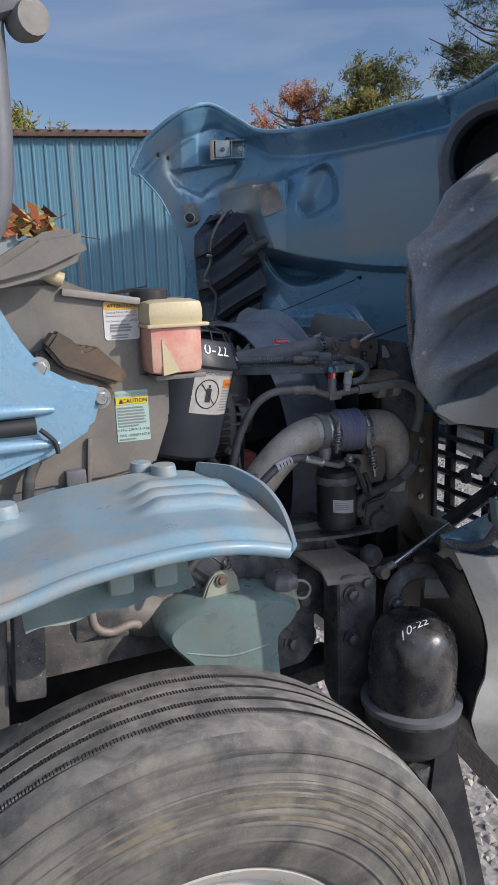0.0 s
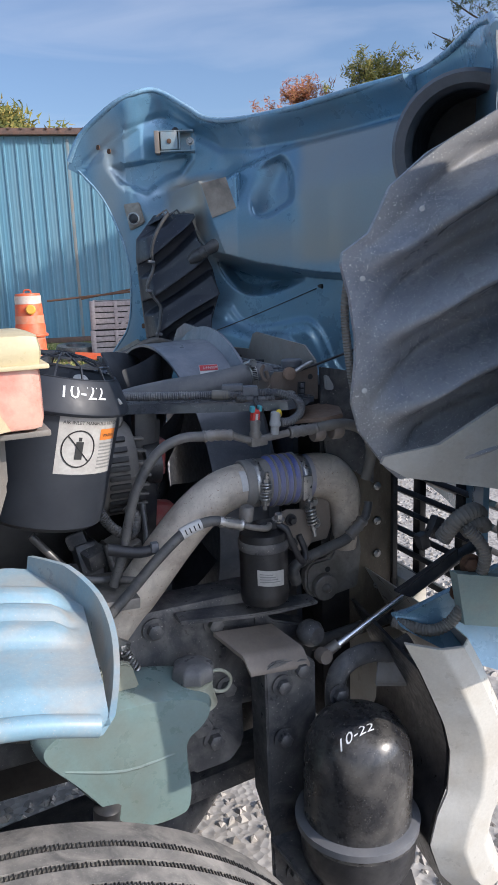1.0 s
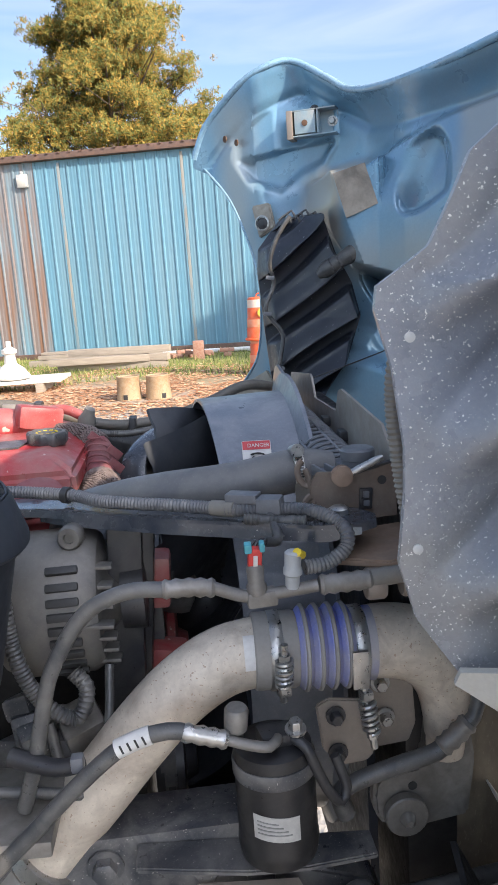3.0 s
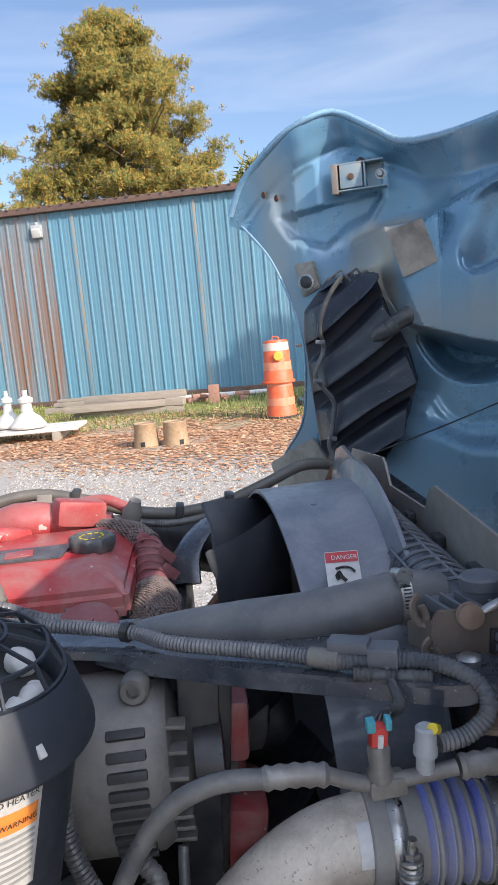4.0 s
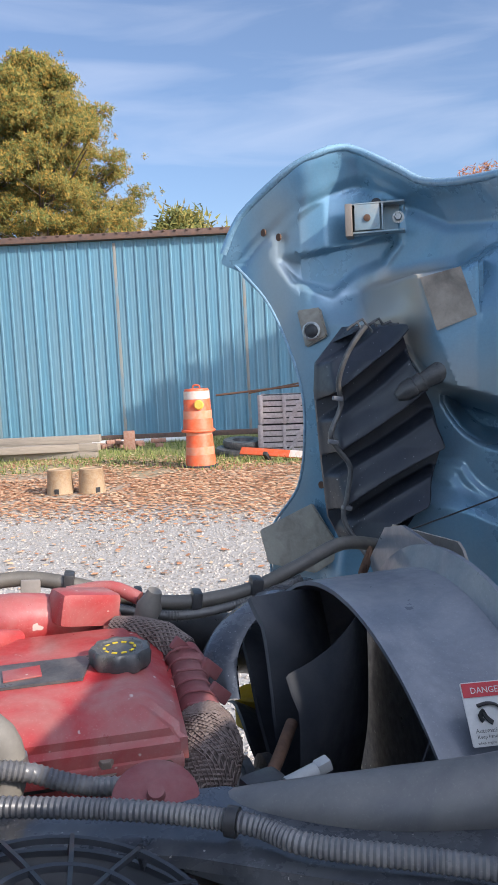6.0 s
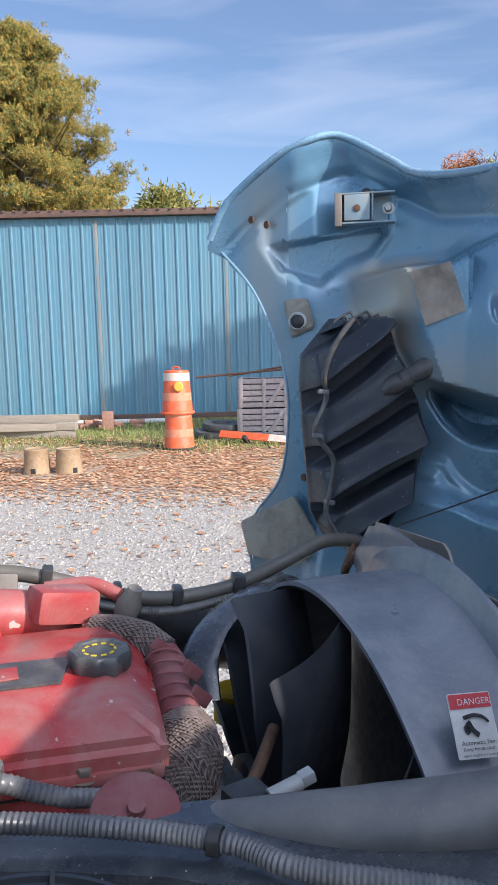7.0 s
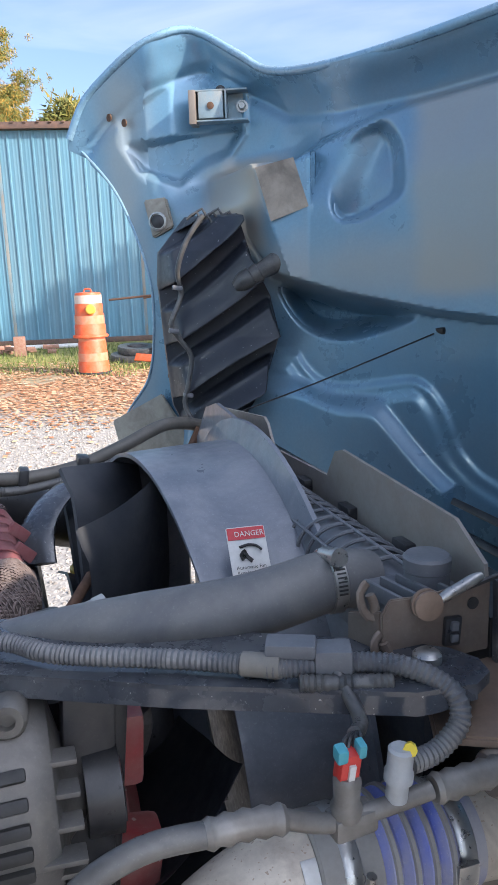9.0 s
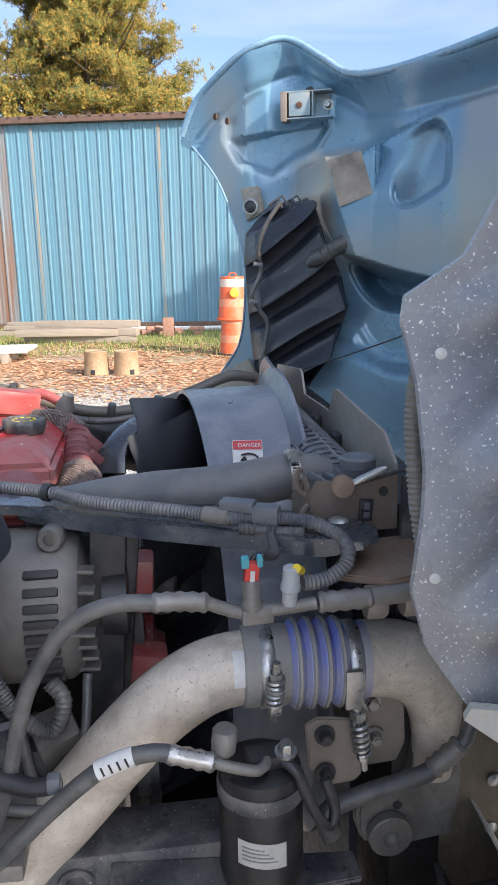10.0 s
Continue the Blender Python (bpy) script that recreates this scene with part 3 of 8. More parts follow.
panel_blue, panel_rust = panel_mesh(M_SHEET), panel_mesh(M_SHEET_RUST)
PANELS = [(-15.5 + k * PANEL, panel_rust if k in (12, 13, 8, 4) else panel_blue) for k in range(42)]
b = Build()
b.box((4.0, -0.06, WALL_H + 0.0), (40.0, 0.30, 0.14), bevel=0.012)
for k in range(130):
    b.box((-15.6 + k * 0.305, -0.225, WALL_H + 0.075), (0.07, 0.05, 0.035), bevel=0.008)
roof_edge = tagged(part("roof_edge", b, M_TRIM), "rusty brown metal eave trim along the wall top", "roof edge", kind="structure")
roof_edge.matrix_world = WALL
b = Build().sheet(lambda s, t: (-16 + 40 * s, -0.2 + 9 * t, WALL_H + 0.09 + 1.2 * t), 2, 2, 0.04, (0, 0, -1))
roof = tagged(part("roof", b, M_TRIM), "low brown metal roof of the building", "roof", kind="structure")
roof.matrix_world = WALL
b = Build().box((4.0, -0.03, 0.07), (40.0, 0.06, 0.14), bevel=0.01)
sill = tagged(part("trim", b, M_TRIM), "rusty base trim along the wall foot", "trim", kind="structure")
sill.matrix_world = WALL

b = Build().box((-3.0, -0.08, 4.78), (0.30, 0.10, 0.34), bevel=0.02)
wall_light = tagged(part("wall_light", b, M_CONNGREY), "small grey flood light fixed high on the blue wall", "wall light")
part("lens", Build().box((-3.0, -0.15, 4.74), (0.24, 0.06, 0.22), (25, 0, 0), 0.01), M_LABEL, wall_light, "pale glass lens")
part("bracket", Build().box((-3.0, -0.06, 4.98), (0.06, 0.09, 0.10), bevel=0.01), M_CONNGREY, wall_light)
wall_light.matrix_world = WALL
M_SEAM = mat("rusty_seam", (0.26, 0.25, 0.22), 0.6, 0, (0.20, 0.15, 0.11), 2, 0.8, 0.05, 30, (0.13, 0.30, 0.40), 0.6, 1.5, stretch=(1, 1, 0.2))
for k in range(-4, 8):
    o = part("wall_seam", Build().box((1.36 + k * 3.351, -0.038, WALL_H / 2), (0.075, 0.008, WALL_H - 0.3), bevel=0.002), M_SEAM, wall_north)


# ---- trees ----
def tree(name, label, at, height, crown_low, width, leaf_stops, clumps, blade, seed, shape=0.8, trunk_r=0.2, holes=0.25, blades=26):
    r = random.Random(seed)
    root = tagged(new(name), label, "tree")
    root.location = at
    bark = mat("bark_" + name, (0.16, 0.12, 0.09), 0.9, 0, (0.09, 0.07, 0.055), 8, 0.8, 0.6, 20, stretch=(1, 1, 0.3))
    b = Build()
    b.tube([(0, 0, 0), (0.1, 0.05, height * 0.3), (-0.1, 0.1, height * 0.65), (0.05, 0, height * 0.97)], [trunk_r, trunk_r * 0.8, trunk_r * 0.5, 0.03], 9, 0.6)
    tips = []
    levels = int(height * (7.0 if clumps > 4700 else 5.0 if clumps > 4000 else 2.6))
    for k in range(levels):
        f = k / (levels - 1)
        z = crown_low + (height * 0.96 - crown_low) * f
        reach = width * (1 - f) ** shape * r.uniform(0.72, 1.08) * (0.55 + 0.45 * min(1, f * 5 + 0.4)) + 0.35
        a = r.uniform(0, 6.28)
        e = Vector((math.cos(a) * reach, math.sin(a) * reach, z + reach * r.uniform(0.0, 0.30)))
        s = Vector((0, 0, z - reach * 0.15))
        mid = s.lerp(e, 0.5) + Vector((0, 0, -0.12 * reach))
        b.tube([s, mid, e], [0.05 + 0.03 * (1 - f), 0.04, 0.015], 6, 0.5)
        for _ in range(5):
            t = r.uniform(0.35, 1.0)
            q = s.lerp(e, t) + Vector((r.uniform(-1, 1), r.uniform(-1, 1), r.uniform(-0.3, 0.6))) * reach * 0.28
            tips.append(q)
            b.tube([s.lerp(e, t * 0.8), q], [0.02, 0.008], 5, 0.8)
    part("trunk", b, bark, root, "grey-brown bark")
    c = Build()
    for k in range(clumps):
        o = r.choice(tips) + Vector((r.gauss(0, 1), r.gauss(0, 1), r.gauss(0, 0.42 if name == "pine_tree" else 0.7))) * 0.33
        if noise.noise(o * 0.55 + Vector((seed, 0, 0))) < holes - 0.5:
            continue
        for _ in range(blades):
            d = Vector((r.gauss(0, 1), r.gauss(0, 1), r.gauss(0.25, 0.9))).normalized()
            w = d.orthogonal().normalized() * blade * r.uniform(0.10, 0.2)
            ln = blade * r.uniform(0.6, 1.3)
            p = o + Vector((r.gauss(0, 1), r.gauss(0, 1), r.gauss(0, 1))) * blade * 0.5
            c.add([p - w, p + w, p + d * ln], [(0, 1, 2)])
    part("crown", c, island_material("foliage_" + name, leaf_stops, 0.8), root, "dense uneven crown of small leaves")
    return root


tree("pine_tree", "tall pine with yellowing green needles behind the wall", (-14.2, 29.2, 0), 14.3, 3.8, 5.2,
     [(0.0, (0.055, 0.085, 0.020)), (0.35, (0.130, 0.150, 0.030)), (0.7, (0.280, 0.200, 0.034)), (1.0, (0.420, 0.220, 0.036))], 19000, 0.12, 3, 0.72, 0.24, 0.10, 26)
tree("broadleaf_tree", "small yellow-green tree top beyond the wall", (-9.3, 33.0, 0), 8.2, 5.0, 2.6,
     [(0.0, (0.06, 0.08, 0.02)), (0.6, (0.16, 0.16, 0.03)), (1.0, (0.30, 0.22, 0.05))], 500, 0.35, 5, 0.5)
tree("maple_tree", "tree with sparse red and orange autumn leaves", (2.4, 31.5, 0), 8.6, 5.2, 2.0,
     [(0.0, (0.20, 0.06, 0.03)), (0.5, (0.42, 0.14, 0.06)), (1.0, (0.50, 0.28, 0.10))], 560, 0.15, 8, 0.5, 0.14, 0.36, 20)
tree("broadleaf_tree", "tree with yellow-green autumn crown", (5.2, 31.0, 0), 9.2, 5.5, 2.3,
     [(0.0, (0.07, 0.10, 0.02)), (0.5, (0.22, 0.22, 0.05)), (1.0, (0.42, 0.33, 0.08))], 900, 0.17, 9, 0.45, 0.16, 0.30, 22)
tree("pine_tree", "open tall pine with bluish-green needles", (10.4, 30.0, 0), 15.0, 6.5, 3.6,
     [(0.0, (0.05, 0.075, 0.03)), (0.6, (0.12, 0.15, 0.06)), (1.0, (0.22, 0.22, 0.09))], 2600, 0.17, 12, 0.5, 0.22, 0.30, 24)
tree("oak_tree", "broad tree beside the yard that shades the wall", (14.3, 12.6, 0), 13.7, 4.2, 4.0,
     [(0.0, (0.05, 0.07, 0.02)), (0.6, (0.16, 0.13, 0.03)), (1.0, (0.30, 0.18, 0.05))], 4600, 0.5, 15, 0.35, 0.26, 0.0)


# ---- yard things ----
M_DRUM = mat("orange_drum_plastic", (0.72, 0.095, 0.02), 0.5, 0, (0.64, 0.12, 0.035), 5, 0.6, 0.02, 40, (0.50, 0.25, 0.16), 0.3, 5)
M_REFL = mat("scuffed_white_band", (0.66, 0.62, 0.56), 0.45, 0, (0.60, 0.40, 0.30), 5, 0.7, 0.03)
M_REFL_OLD = mat("orange_stained_band", (0.66, 0.30, 0.20), 0.5, 0, (0.70, 0.22, 0.10), 5, 0.9, 0.03)
M_DRUMBASE = mat("drum_base_rubber", (0.03, 0.03, 0.03), 0.8)


def traffic_drum(at, label, faded):
    root = tagged(new("traffic_drum"), label, "traffic drum", "stacked drums")
    root.location = at
    prof = [(0.285, 0.0), (0.29, 0.03), (0.278, 0.06), (0.274, 0.22), (0.262, 0.24), (0.260, 0.40), (0.250, 0.42), (0.248, 0.58), (0.238, 0.60), (0.236, 0.74), (0.22, 0.79), (0.08, 0.80)]
    part("body", Build().lathe(prof, (0, 0, 0), seg=40), M_DRUM, root)
    for z, r in ((0.24, 0.2645), (0.60, 0.2405)):
        part("reflective_band", Build().lathe([(r, z + 0.005), (r, z + 0.15)], (0, 0, 0), seg=40, closed=False), M_REFL if faded and z > 0.5 else M_REFL_OLD, root, "scuffed white reflective band")
    part("base_ring", Build().lathe([(0.31, 0), (0.32, 0.02), (0.31, 0.045), (0.28, 0.05)], (0, 0, 0), seg=40), M_DRUMBASE if not faded else M_DRUM, root)
    return root


traffic_drum((-3.95, 14.72, 0), "scuffed orange traffic drum standing on leaves", False)
top_drum = traffic_drum((-3.97, 14.74, 0.66), "orange and white traffic drum stacked on another", True)
part("handle", Build().tube([(-0.07, 0, 0.79), (-0.05, 0, 0.85), (0.05, 0, 0.85), (0.07, 0, 0.79)], 0.014, 8, 0.02), M_DRUM, top_drum)
part("warning_light", Build().lathe([(0.06, 0), (0.09, 0.02), (0.09, 0.05), (0.07, 0.07)], (0.10, -0.22, 0.50), (0.2, -1, 0.1), 20), M_AMBER, top_drum, "amber plastic warning light")

M_CAN = mat("rusty_can", (0.36, 0.24, 0.13), 0.7, 0.1, (0.24, 0.14, 0.08), 7, 0.8, 0.15, 50, (0.45, 0.36, 0.24), 0.5, 5)


def can(at, rz, label):
    o = part("steel_can", Build().lathe([(0.21, 0.0), (0.212, 0.012), (0.205, 0.03), (0.182, 0.36), (0.188, 0.372), (0.18, 0.385), (0.165, 0.38), (0.162, 0.365), (0.02, 0.362)], (0, 0, 0), seg=30), M_CAN,
             None, label, category="can", group="upturned cans")
    o.matrix_world = pose(*at, 0, 0, rz)
    part("notch_patch", Build().box((0.0, -0.204, 0.05), (0.07, 0.012, 0.10), (4, 0, 0), 0.004), M_DRUMBASE, o, "dark cut-out at the rim")


can((-5.42, 11.98, 0), 10, "upturned rust-brown steel can on leaves")
can((-4.93, 12.06, 0), 50, "wider upturned tan steel can beside another")

M_WOOD = mat("weathered_timber", (0.34, 0.29, 0.23), 0.85, 0, (0.25, 0.21, 0.17), 3, 0.8, 0.3, 30, stretch=(0.4, 6, 6))
M_BRICK = mat("old_brick", (0.28, 0.13, 0.09), 0.85, 0, (0.36, 0.24, 0.18), 9, 0.7, 0.3, 50)
for k, (x, y, z, ln, rz, ht, wd) in enumerate([(-9.3, 17.7, 0.08, 3.4, 12, 0.14, 0.24), (-9.0, 17.95, 0.08, 3.0, 10, 0.14, 0.2), (-9.4, 17.8, 0.215, 2.8, 14, 0.10, 0.24),
                                                (-8.6, 17.6, 0.20, 2.2, 9, 0.07, 0.2), (-9.6, 17.9, 0.30, 2.4, 12, 0.06, 0.28)]):
    o = part("timber", Build().box((0, 0, 0), (ln, wd, ht), bevel=0.008), M_WOOD, None, "weathered grey timber beam lying by the wall", category="timber", group="timber pile")
    o.matrix_world = pose(x, y, z, 0, 0, rz)
for k in range(16):
    o = part("brick", Build().box((0, 0, 0), (0.2, 0.1, 0.09), bevel=0.006), M_BRICK, None, "old red brick lying by the wall", category="brick", group="loose bricks")
    o.matrix_world = pose(-6.9 + rnd.uniform(-0.7, 0.9), 18.4 + rnd.uniform(-0.3, 0.4), 0.05 + 0.09 * (k % 3 == 0), rnd.uniform(-8, 8), rnd.uniform(-8, 8), rnd.uniform(0, 90))
for x, y, z, ln, rz in ((-8.1, 16.35, 0.08, 2.6, 8), (-8.3, 16.15, 0.24, 2.3, 15), (-7.6, 16.45, 0.24, 1.7, 4), (-8.0, 16.55, 0.40, 2.4, 10)):
    o = part("timber", Build().box((0, 0, 0), (ln, 0.20, 0.155), bevel=0.010), M_WOOD, None, "weathered grey timber beam stacked by the wall", category="timber", group="timber pile")
    o.matrix_world = pose(x, y, z, 0, 0, rz)
o = part("timber_block", Build().box((0, 0, 0.22), (0.26, 0.22, 0.44), bevel=0.02), M_BRICK, None, "brown upright block standing by the wall", category="block")
o.matrix_world = pose(-6.6, 17.9, 0, 0, 0, 20)
o = part("white_pipe", Build().tube([(-1.2, 0, 0), (1.6, 0, 0)], 0.06, 14, 0.5), M_LABEL, None, "white plastic pipe lying at the wall foot", category="pipe")
o.matrix_world = pose(-7.2, 19.2, 0.06, 0, 0, 12)

# slatted crates on a stack
M_CRATE = mat("grey_crate_plastic", (0.42, 0.37, 0.36), 0.7, 0, (0.24, 0.21, 0.21), 6, 0.7, 0.1, 40)
crate = tagged(new("slatted_crate"), "grey slatted crate stacked by the blue wall", "crate", "crate stack")
for sx in (-0.48, 0.48):
    for sy in (-0.38, 0.38):
        part("post", Build().box((sx, sy, 0.3), (0.08, 0.08, 0.6), bevel=0.006), M_CRATE, crate)
for k in range(5):
    z = 0.06 + k * 0.12
    for sy in (-0.40, 0.40):
        part("slat", Build().box((0, sy, z), (1.0, 0.03, 0.097), bevel=0.004), M_CRATE, crate)
    for sx in (-0.50, 0.50):
        part("slat", Build().box((sx, 0, z), (0.03, 0.8, 0.097), bevel=0.004), M_CRATE, crate)
part("brace", Build().box((0.27, -0.43, 0.30), (0.08, 0.02, 0.66), (0, 32, 0), 0.004), M_CRATE, crate)
for sx in (-0.45, 0.02, 0.46):
    part("batten", Build().box((sx, -0.428, 0.30), (0.07, 0.022, 0.59), bevel=0.004), M_CRATE, crate)
part("deck", Build().box((0, 0, 0.03), (0.96, 0.76, 0.03)), M_CRATE, crate)
# Black box added behind the slats to paint the shade in the gaps.
part("load", Build().box((0, 0, 0.32), (0.9, 0.7, 0.52), bevel=0.01), M_DRUMBASE, crate, "black filler box that makes the gaps look shaded")
crate.matrix_world = pose(-2.75, 16.9, 0, 0, 0, 8)
copy_thing(crate, pose(-2.72, 16.92, 0.61, 0, 0, 6))
copy_thing(crate, pose(-1.6, 17.1, 0, 0, 0, 10))
copy_thing(crate, pose(-1.62, 17.1, 0.61, 0, 0, 12))
o = part("angle_iron", Build().tube([(-1.3, 0, 0.0), (0.6, 0, 0.14)], 0.022, 6, 0.5), M_RUST, None, "rusty iron bar laid across the crates", category="iron bar")
o.matrix_world = pose(-2.75, 16.5, 1.25, 0, 0, 6)
o = part("iron_bar", Build().tube([(-0.7, 0, 0.0), (0.6, 0, 0.20)], 0.018, 6, 0.5), M_RUST, None, "thin rusty bar laid across the crates", category="iron bar")
o.matrix_world = pose(-2.7, 16.7, 1.26, 0, 0, 12)
for x, y, z, r in ((-3.72, 16.6, 0.0, 0.42), (-3.62, 16.75, 0.15, 0.40)):
    o = part("hose_coil", Build().lathe([(r * 0.55, 0.0), (r, 0.0), (r * 1.05, 0.07), (r, 0.14), (r * 0.55, 0.14), (r * 0.5, 0.07)], (0, 0, 0), seg=28), M_RUBBER, None,
             "black rubber hose coil lying by the wall", category="hose coil", group="hose coils")
    o.matrix_world = pose(x, y, z, 4, 3, 0)
barrier = tagged(part("barrier_board", Build().box((0, 0, 0), (1.9, 0.03, 0.16), bevel=0.006), M_DRUM), "orange and white barrier board lying on leaves", "barrier board")
barrier.matrix_world = pose(-2.5, 15.5, 0.12, -40, 3, -14)
part("white_stripe", Build().box((0.45, -0.017, 0), (0.7, 0.006, 0.15)), M_REFL, barrier, "white reflective stripe")
part("foot", Build().box((-0.35, 0.02, -0.10), (0.08, 0.3, 0.08), bevel=0.01), M_DRUMBASE, barrier)

# salvaged lamp heads on a rack by the grass
M_LAMP = mat("weathered_white_enamel", (0.62, 0.60, 0.56), 0.45, 0.1, (0.48, 0.45, 0.40), 8, 0.7, 0.1)
rack = tagged(new("lamp_rack"), "low rack of salvaged white lamp housings", "lamp rack")
for k, (x, y, s) in enumerate([(0, 0, 1.0), (0.35, -0.25, 1.25), (-0.45, 0.1, 0.9), (-0.8, -0.2, 1.1), (-0.2, -0.5, 0.8)]):
    part("lamp_housing", Build().lathe([(0.20 * s, 0.2), (0.21 * s, 0.23), (0.15 * s, 0.34), (0.07 * s, 0.42), (0.06 * s, 0.55), (0.085 * s, 0.57), (0.085 * s, 0.62), (0.03 * s, 0.66), (0.03 * s, 0.74)], (x, y, 0), seg=22), M_LAMP, rack)
for k in range(4):
    part("board", Build().box((0.15, -0.45 + k * 0.2, 0.16), (1.9, 0.14, 0.05), bevel=0.01), M_LAMP, rack)
for x in (-0.6, 0.8):
    part("bearer", Build().box((x, -0.15, 0.07), (0.1, 0.9, 0.13), bevel=0.01), M_WOOD, rack)
rack.matrix_world = pose(-8.95, 13.2, 0, 0, 0, 20) @ Matrix.Scale(1.3, 4)


# ---- truck: root and hood ----
# Truck space: u forward, v across (away from the near side), w up.
truck = tagged(new("truck"), "light blue conventional truck parked on gravel with hood tilted open", "truck")
truck.matrix_world = pose(0, 0, 0, 0, 0, 24)
MID = 2.0


def hood_u(v):
    return 1.6 - 0.63 * abs(v - MID) ** 1.6


HOOD_TOP = [(0.0, 2.205), (0.15, 2.20), (0.38, 2.185), (0.54, 2.18), (0.64, 2.195), (0.70, 2.235), (0.78, 2.292), (0.82, 2.31), (0.86, 2.308), (0.92, 2.285), (1.0, 2.22), (1.03, 2.18), (1.06, 2.105)]
ARCH = [(0.92, 1.76), (0.95, 1.89), (0.99, 2.0), (1.06, 2.095)]
ARCH_LOW = [(0.92, 1.67), (0.94, 1.54), (1.0, 1.42)]


def inset(poly, x, z):
    """How far the point (x, z) lies inside a polygon; negative outside."""
    best, within = 9.0, False
    for k in range(len(poly)):
        (ax, az), (bx, bz) = poly[k - 1], poly[k]
        dx, dz = bx - ax, bz - az
        t = max(0.0, min(1.0, ((x - ax) * dx + (z - az) * dz) / (dx * dx + dz * dz)))
        best = min(best, math.hypot(x - ax - t * dx, z - az - t * dz))
        if (az > z) != (bz > z) and x < ax + (z - az) * dx / dz:
            within = not within
    return best if within else -best


def rounded(poly):
    for _ in range(2):
        poly = [((3 * a[0] + b[0]) / 4, (3 * a[1] + b[1]) / 4) if k == 0 else ((a[0] + 3 * b[0]) / 4, (a[1] + 3 * b[1]) / 4) for a, b in zip(poly, poly[1:] + poly[:1]) for k in (0, 1)]
    return poly


# Reliefs of the hood's inside, on a grid of x (across the yard) and height.
SIN24, COS24 = math.sin(radians(24)), math.cos(radians(24))
POCKET = [(-0.300, 2.155), (-0.20, 2.215), (-0.113, 2.248), (-0.064, 2.243), (-0.030, 2.196), (0.014, 2.168), (0.008, 2.09), (-0.029, 2.045), (-0.09, 2.028), (-0.151, 1.990), (-0.250, 2.024), (-0.293, 2.088)]
BOX_TOP = [(-0.095, 2.004), (-0.06, 2.012), (0.034, 2.022), (0.126, 2.024), (0.195, 2.060), (0.303, 2.092), (0.37, 2.100), (0.65, 2.12)]
BOX_LOW = [(-0.09, 1.93), (-0.02, 1.90), (0.03, 1.84), (0.067, 1.779), (0.223, 1.733), (0.392, 1.70), (0.48, 1.69), (0.65, 1.68)]
BOX_FACE = [(0.043, 2.852), (0.10, 2.848), (0.155, 2.843), (0.22, 2.800), (0.32, 2.715), (0.42, 2.615), (0.52, 2.505), (0.60, 2.41)]
SCOOP = rounded([(0.180, 2.005), (0.21, 2.035), (0.295, 2.075), (0.330, 2.03), (0.336, 1.976), (0.334, 1.920), (0.29, 1.895), (0.243, 1.874), (0.202, 1.886), (0.185, 1.93)])
HOLLOW = rounded([(0.06, 1.785), (0.223, 1.737), (0.392, 1.704), (0.313, 1.661), (0.208, 1.633), (0.12, 1.67)])
MOULD = rounded([(0.118, 1.629), (0.143, 1.583), (0.175, 1.556), (0.209, 1.544), (0.30, 1.560), (0.355, 1.575), (0.385, 1.566), (0.412, 1.532), (0.43, 1.49), (0.441, 1.450), (0.465, 1.415), (0.494, 1.391), (0.66, 1.32), (0.66, 0.9), (-0.2, 0.9), (-0.2, 1.60)])
PLATEAU = rounded([(0.12, 1.575), (0.209, 1.535), (0.26, 1.541), (0.301, 1.533), (0.33, 1.505), (0.36, 1.466), (0.417, 1.402), (0.463, 1.369), (0.463, 0.9), (-0.2, 0.9), (-0.2, 1.575)])


def relief(x, z, y):
    """How far the hood's inside lies behind (+) or before (-) its even sweep, whose depth here is y."""
    d = 0.0
    k = inset(POCKET, x, z)
    if k > -0.02:
        floor_y = 3.106 + 0.026 * (1 - smooth(2.090, 2.104, z - 0.06 * (x + 0.2)))
        d += max(0.014, floor_y - y) * smooth(-0.006, 0.024, k)
    top, low = lerp_table(BOX_TOP, x), lerp_table(BOX_LOW, x)
    if x > -0.10:
        crease = 0.043 + (1.987 - z) * 0.34
        if x < crease:
            f = max(0.0, (x - crease + 0.130) / 0.130)
            face = y + (2.852 - y) * (0.75 * f + 0.25 * f * f)
        else:
            face = lerp_table(BOX_FACE, x)
        e = smooth(0.0, 0.026, top - z) * smooth(-0.004, 0.018, z - low)
        e *= 0.62 + 0.38 * smooth(0.0, 0.16, top - z) if x > 0.16 else 1.0
        d += (face - y) * e
        k = inset(SCOOP, x, z)
        if k > 0:
            d += 0.055 * smooth(0.0, 0.020, k) * smooth(0.20, 0.31, x + 0.5 * (2.0 - z))
        # shallow valley between the box and the rolled edge
        d += 0.022 * smooth(-0.035, 0.03, z - top) * (1 - smooth(2.16, 2.19, z)) * smooth(-0.06, -0.01, x) * (1 - smooth(0.06, 0.30, x)) * smooth(-0.01, 0.01, -inset(POCKET, x, z))
    k = inset(HOLLOW, x, z)
    if k > 0:
        d += 0.130 * smooth(0.0, 0.040, k)
    k = inset(MOULD, x, z)
    if k > -0.012:
        d -= 0.009 * smooth(-0.010, 0.012, k) + 0.010 * smooth(0.016, 0.045, k)
    k = inset(PLATEAU, x, z)
    if k > 0:
        d -= 0.030 * smooth(0.0, 0.05, k)
    return d


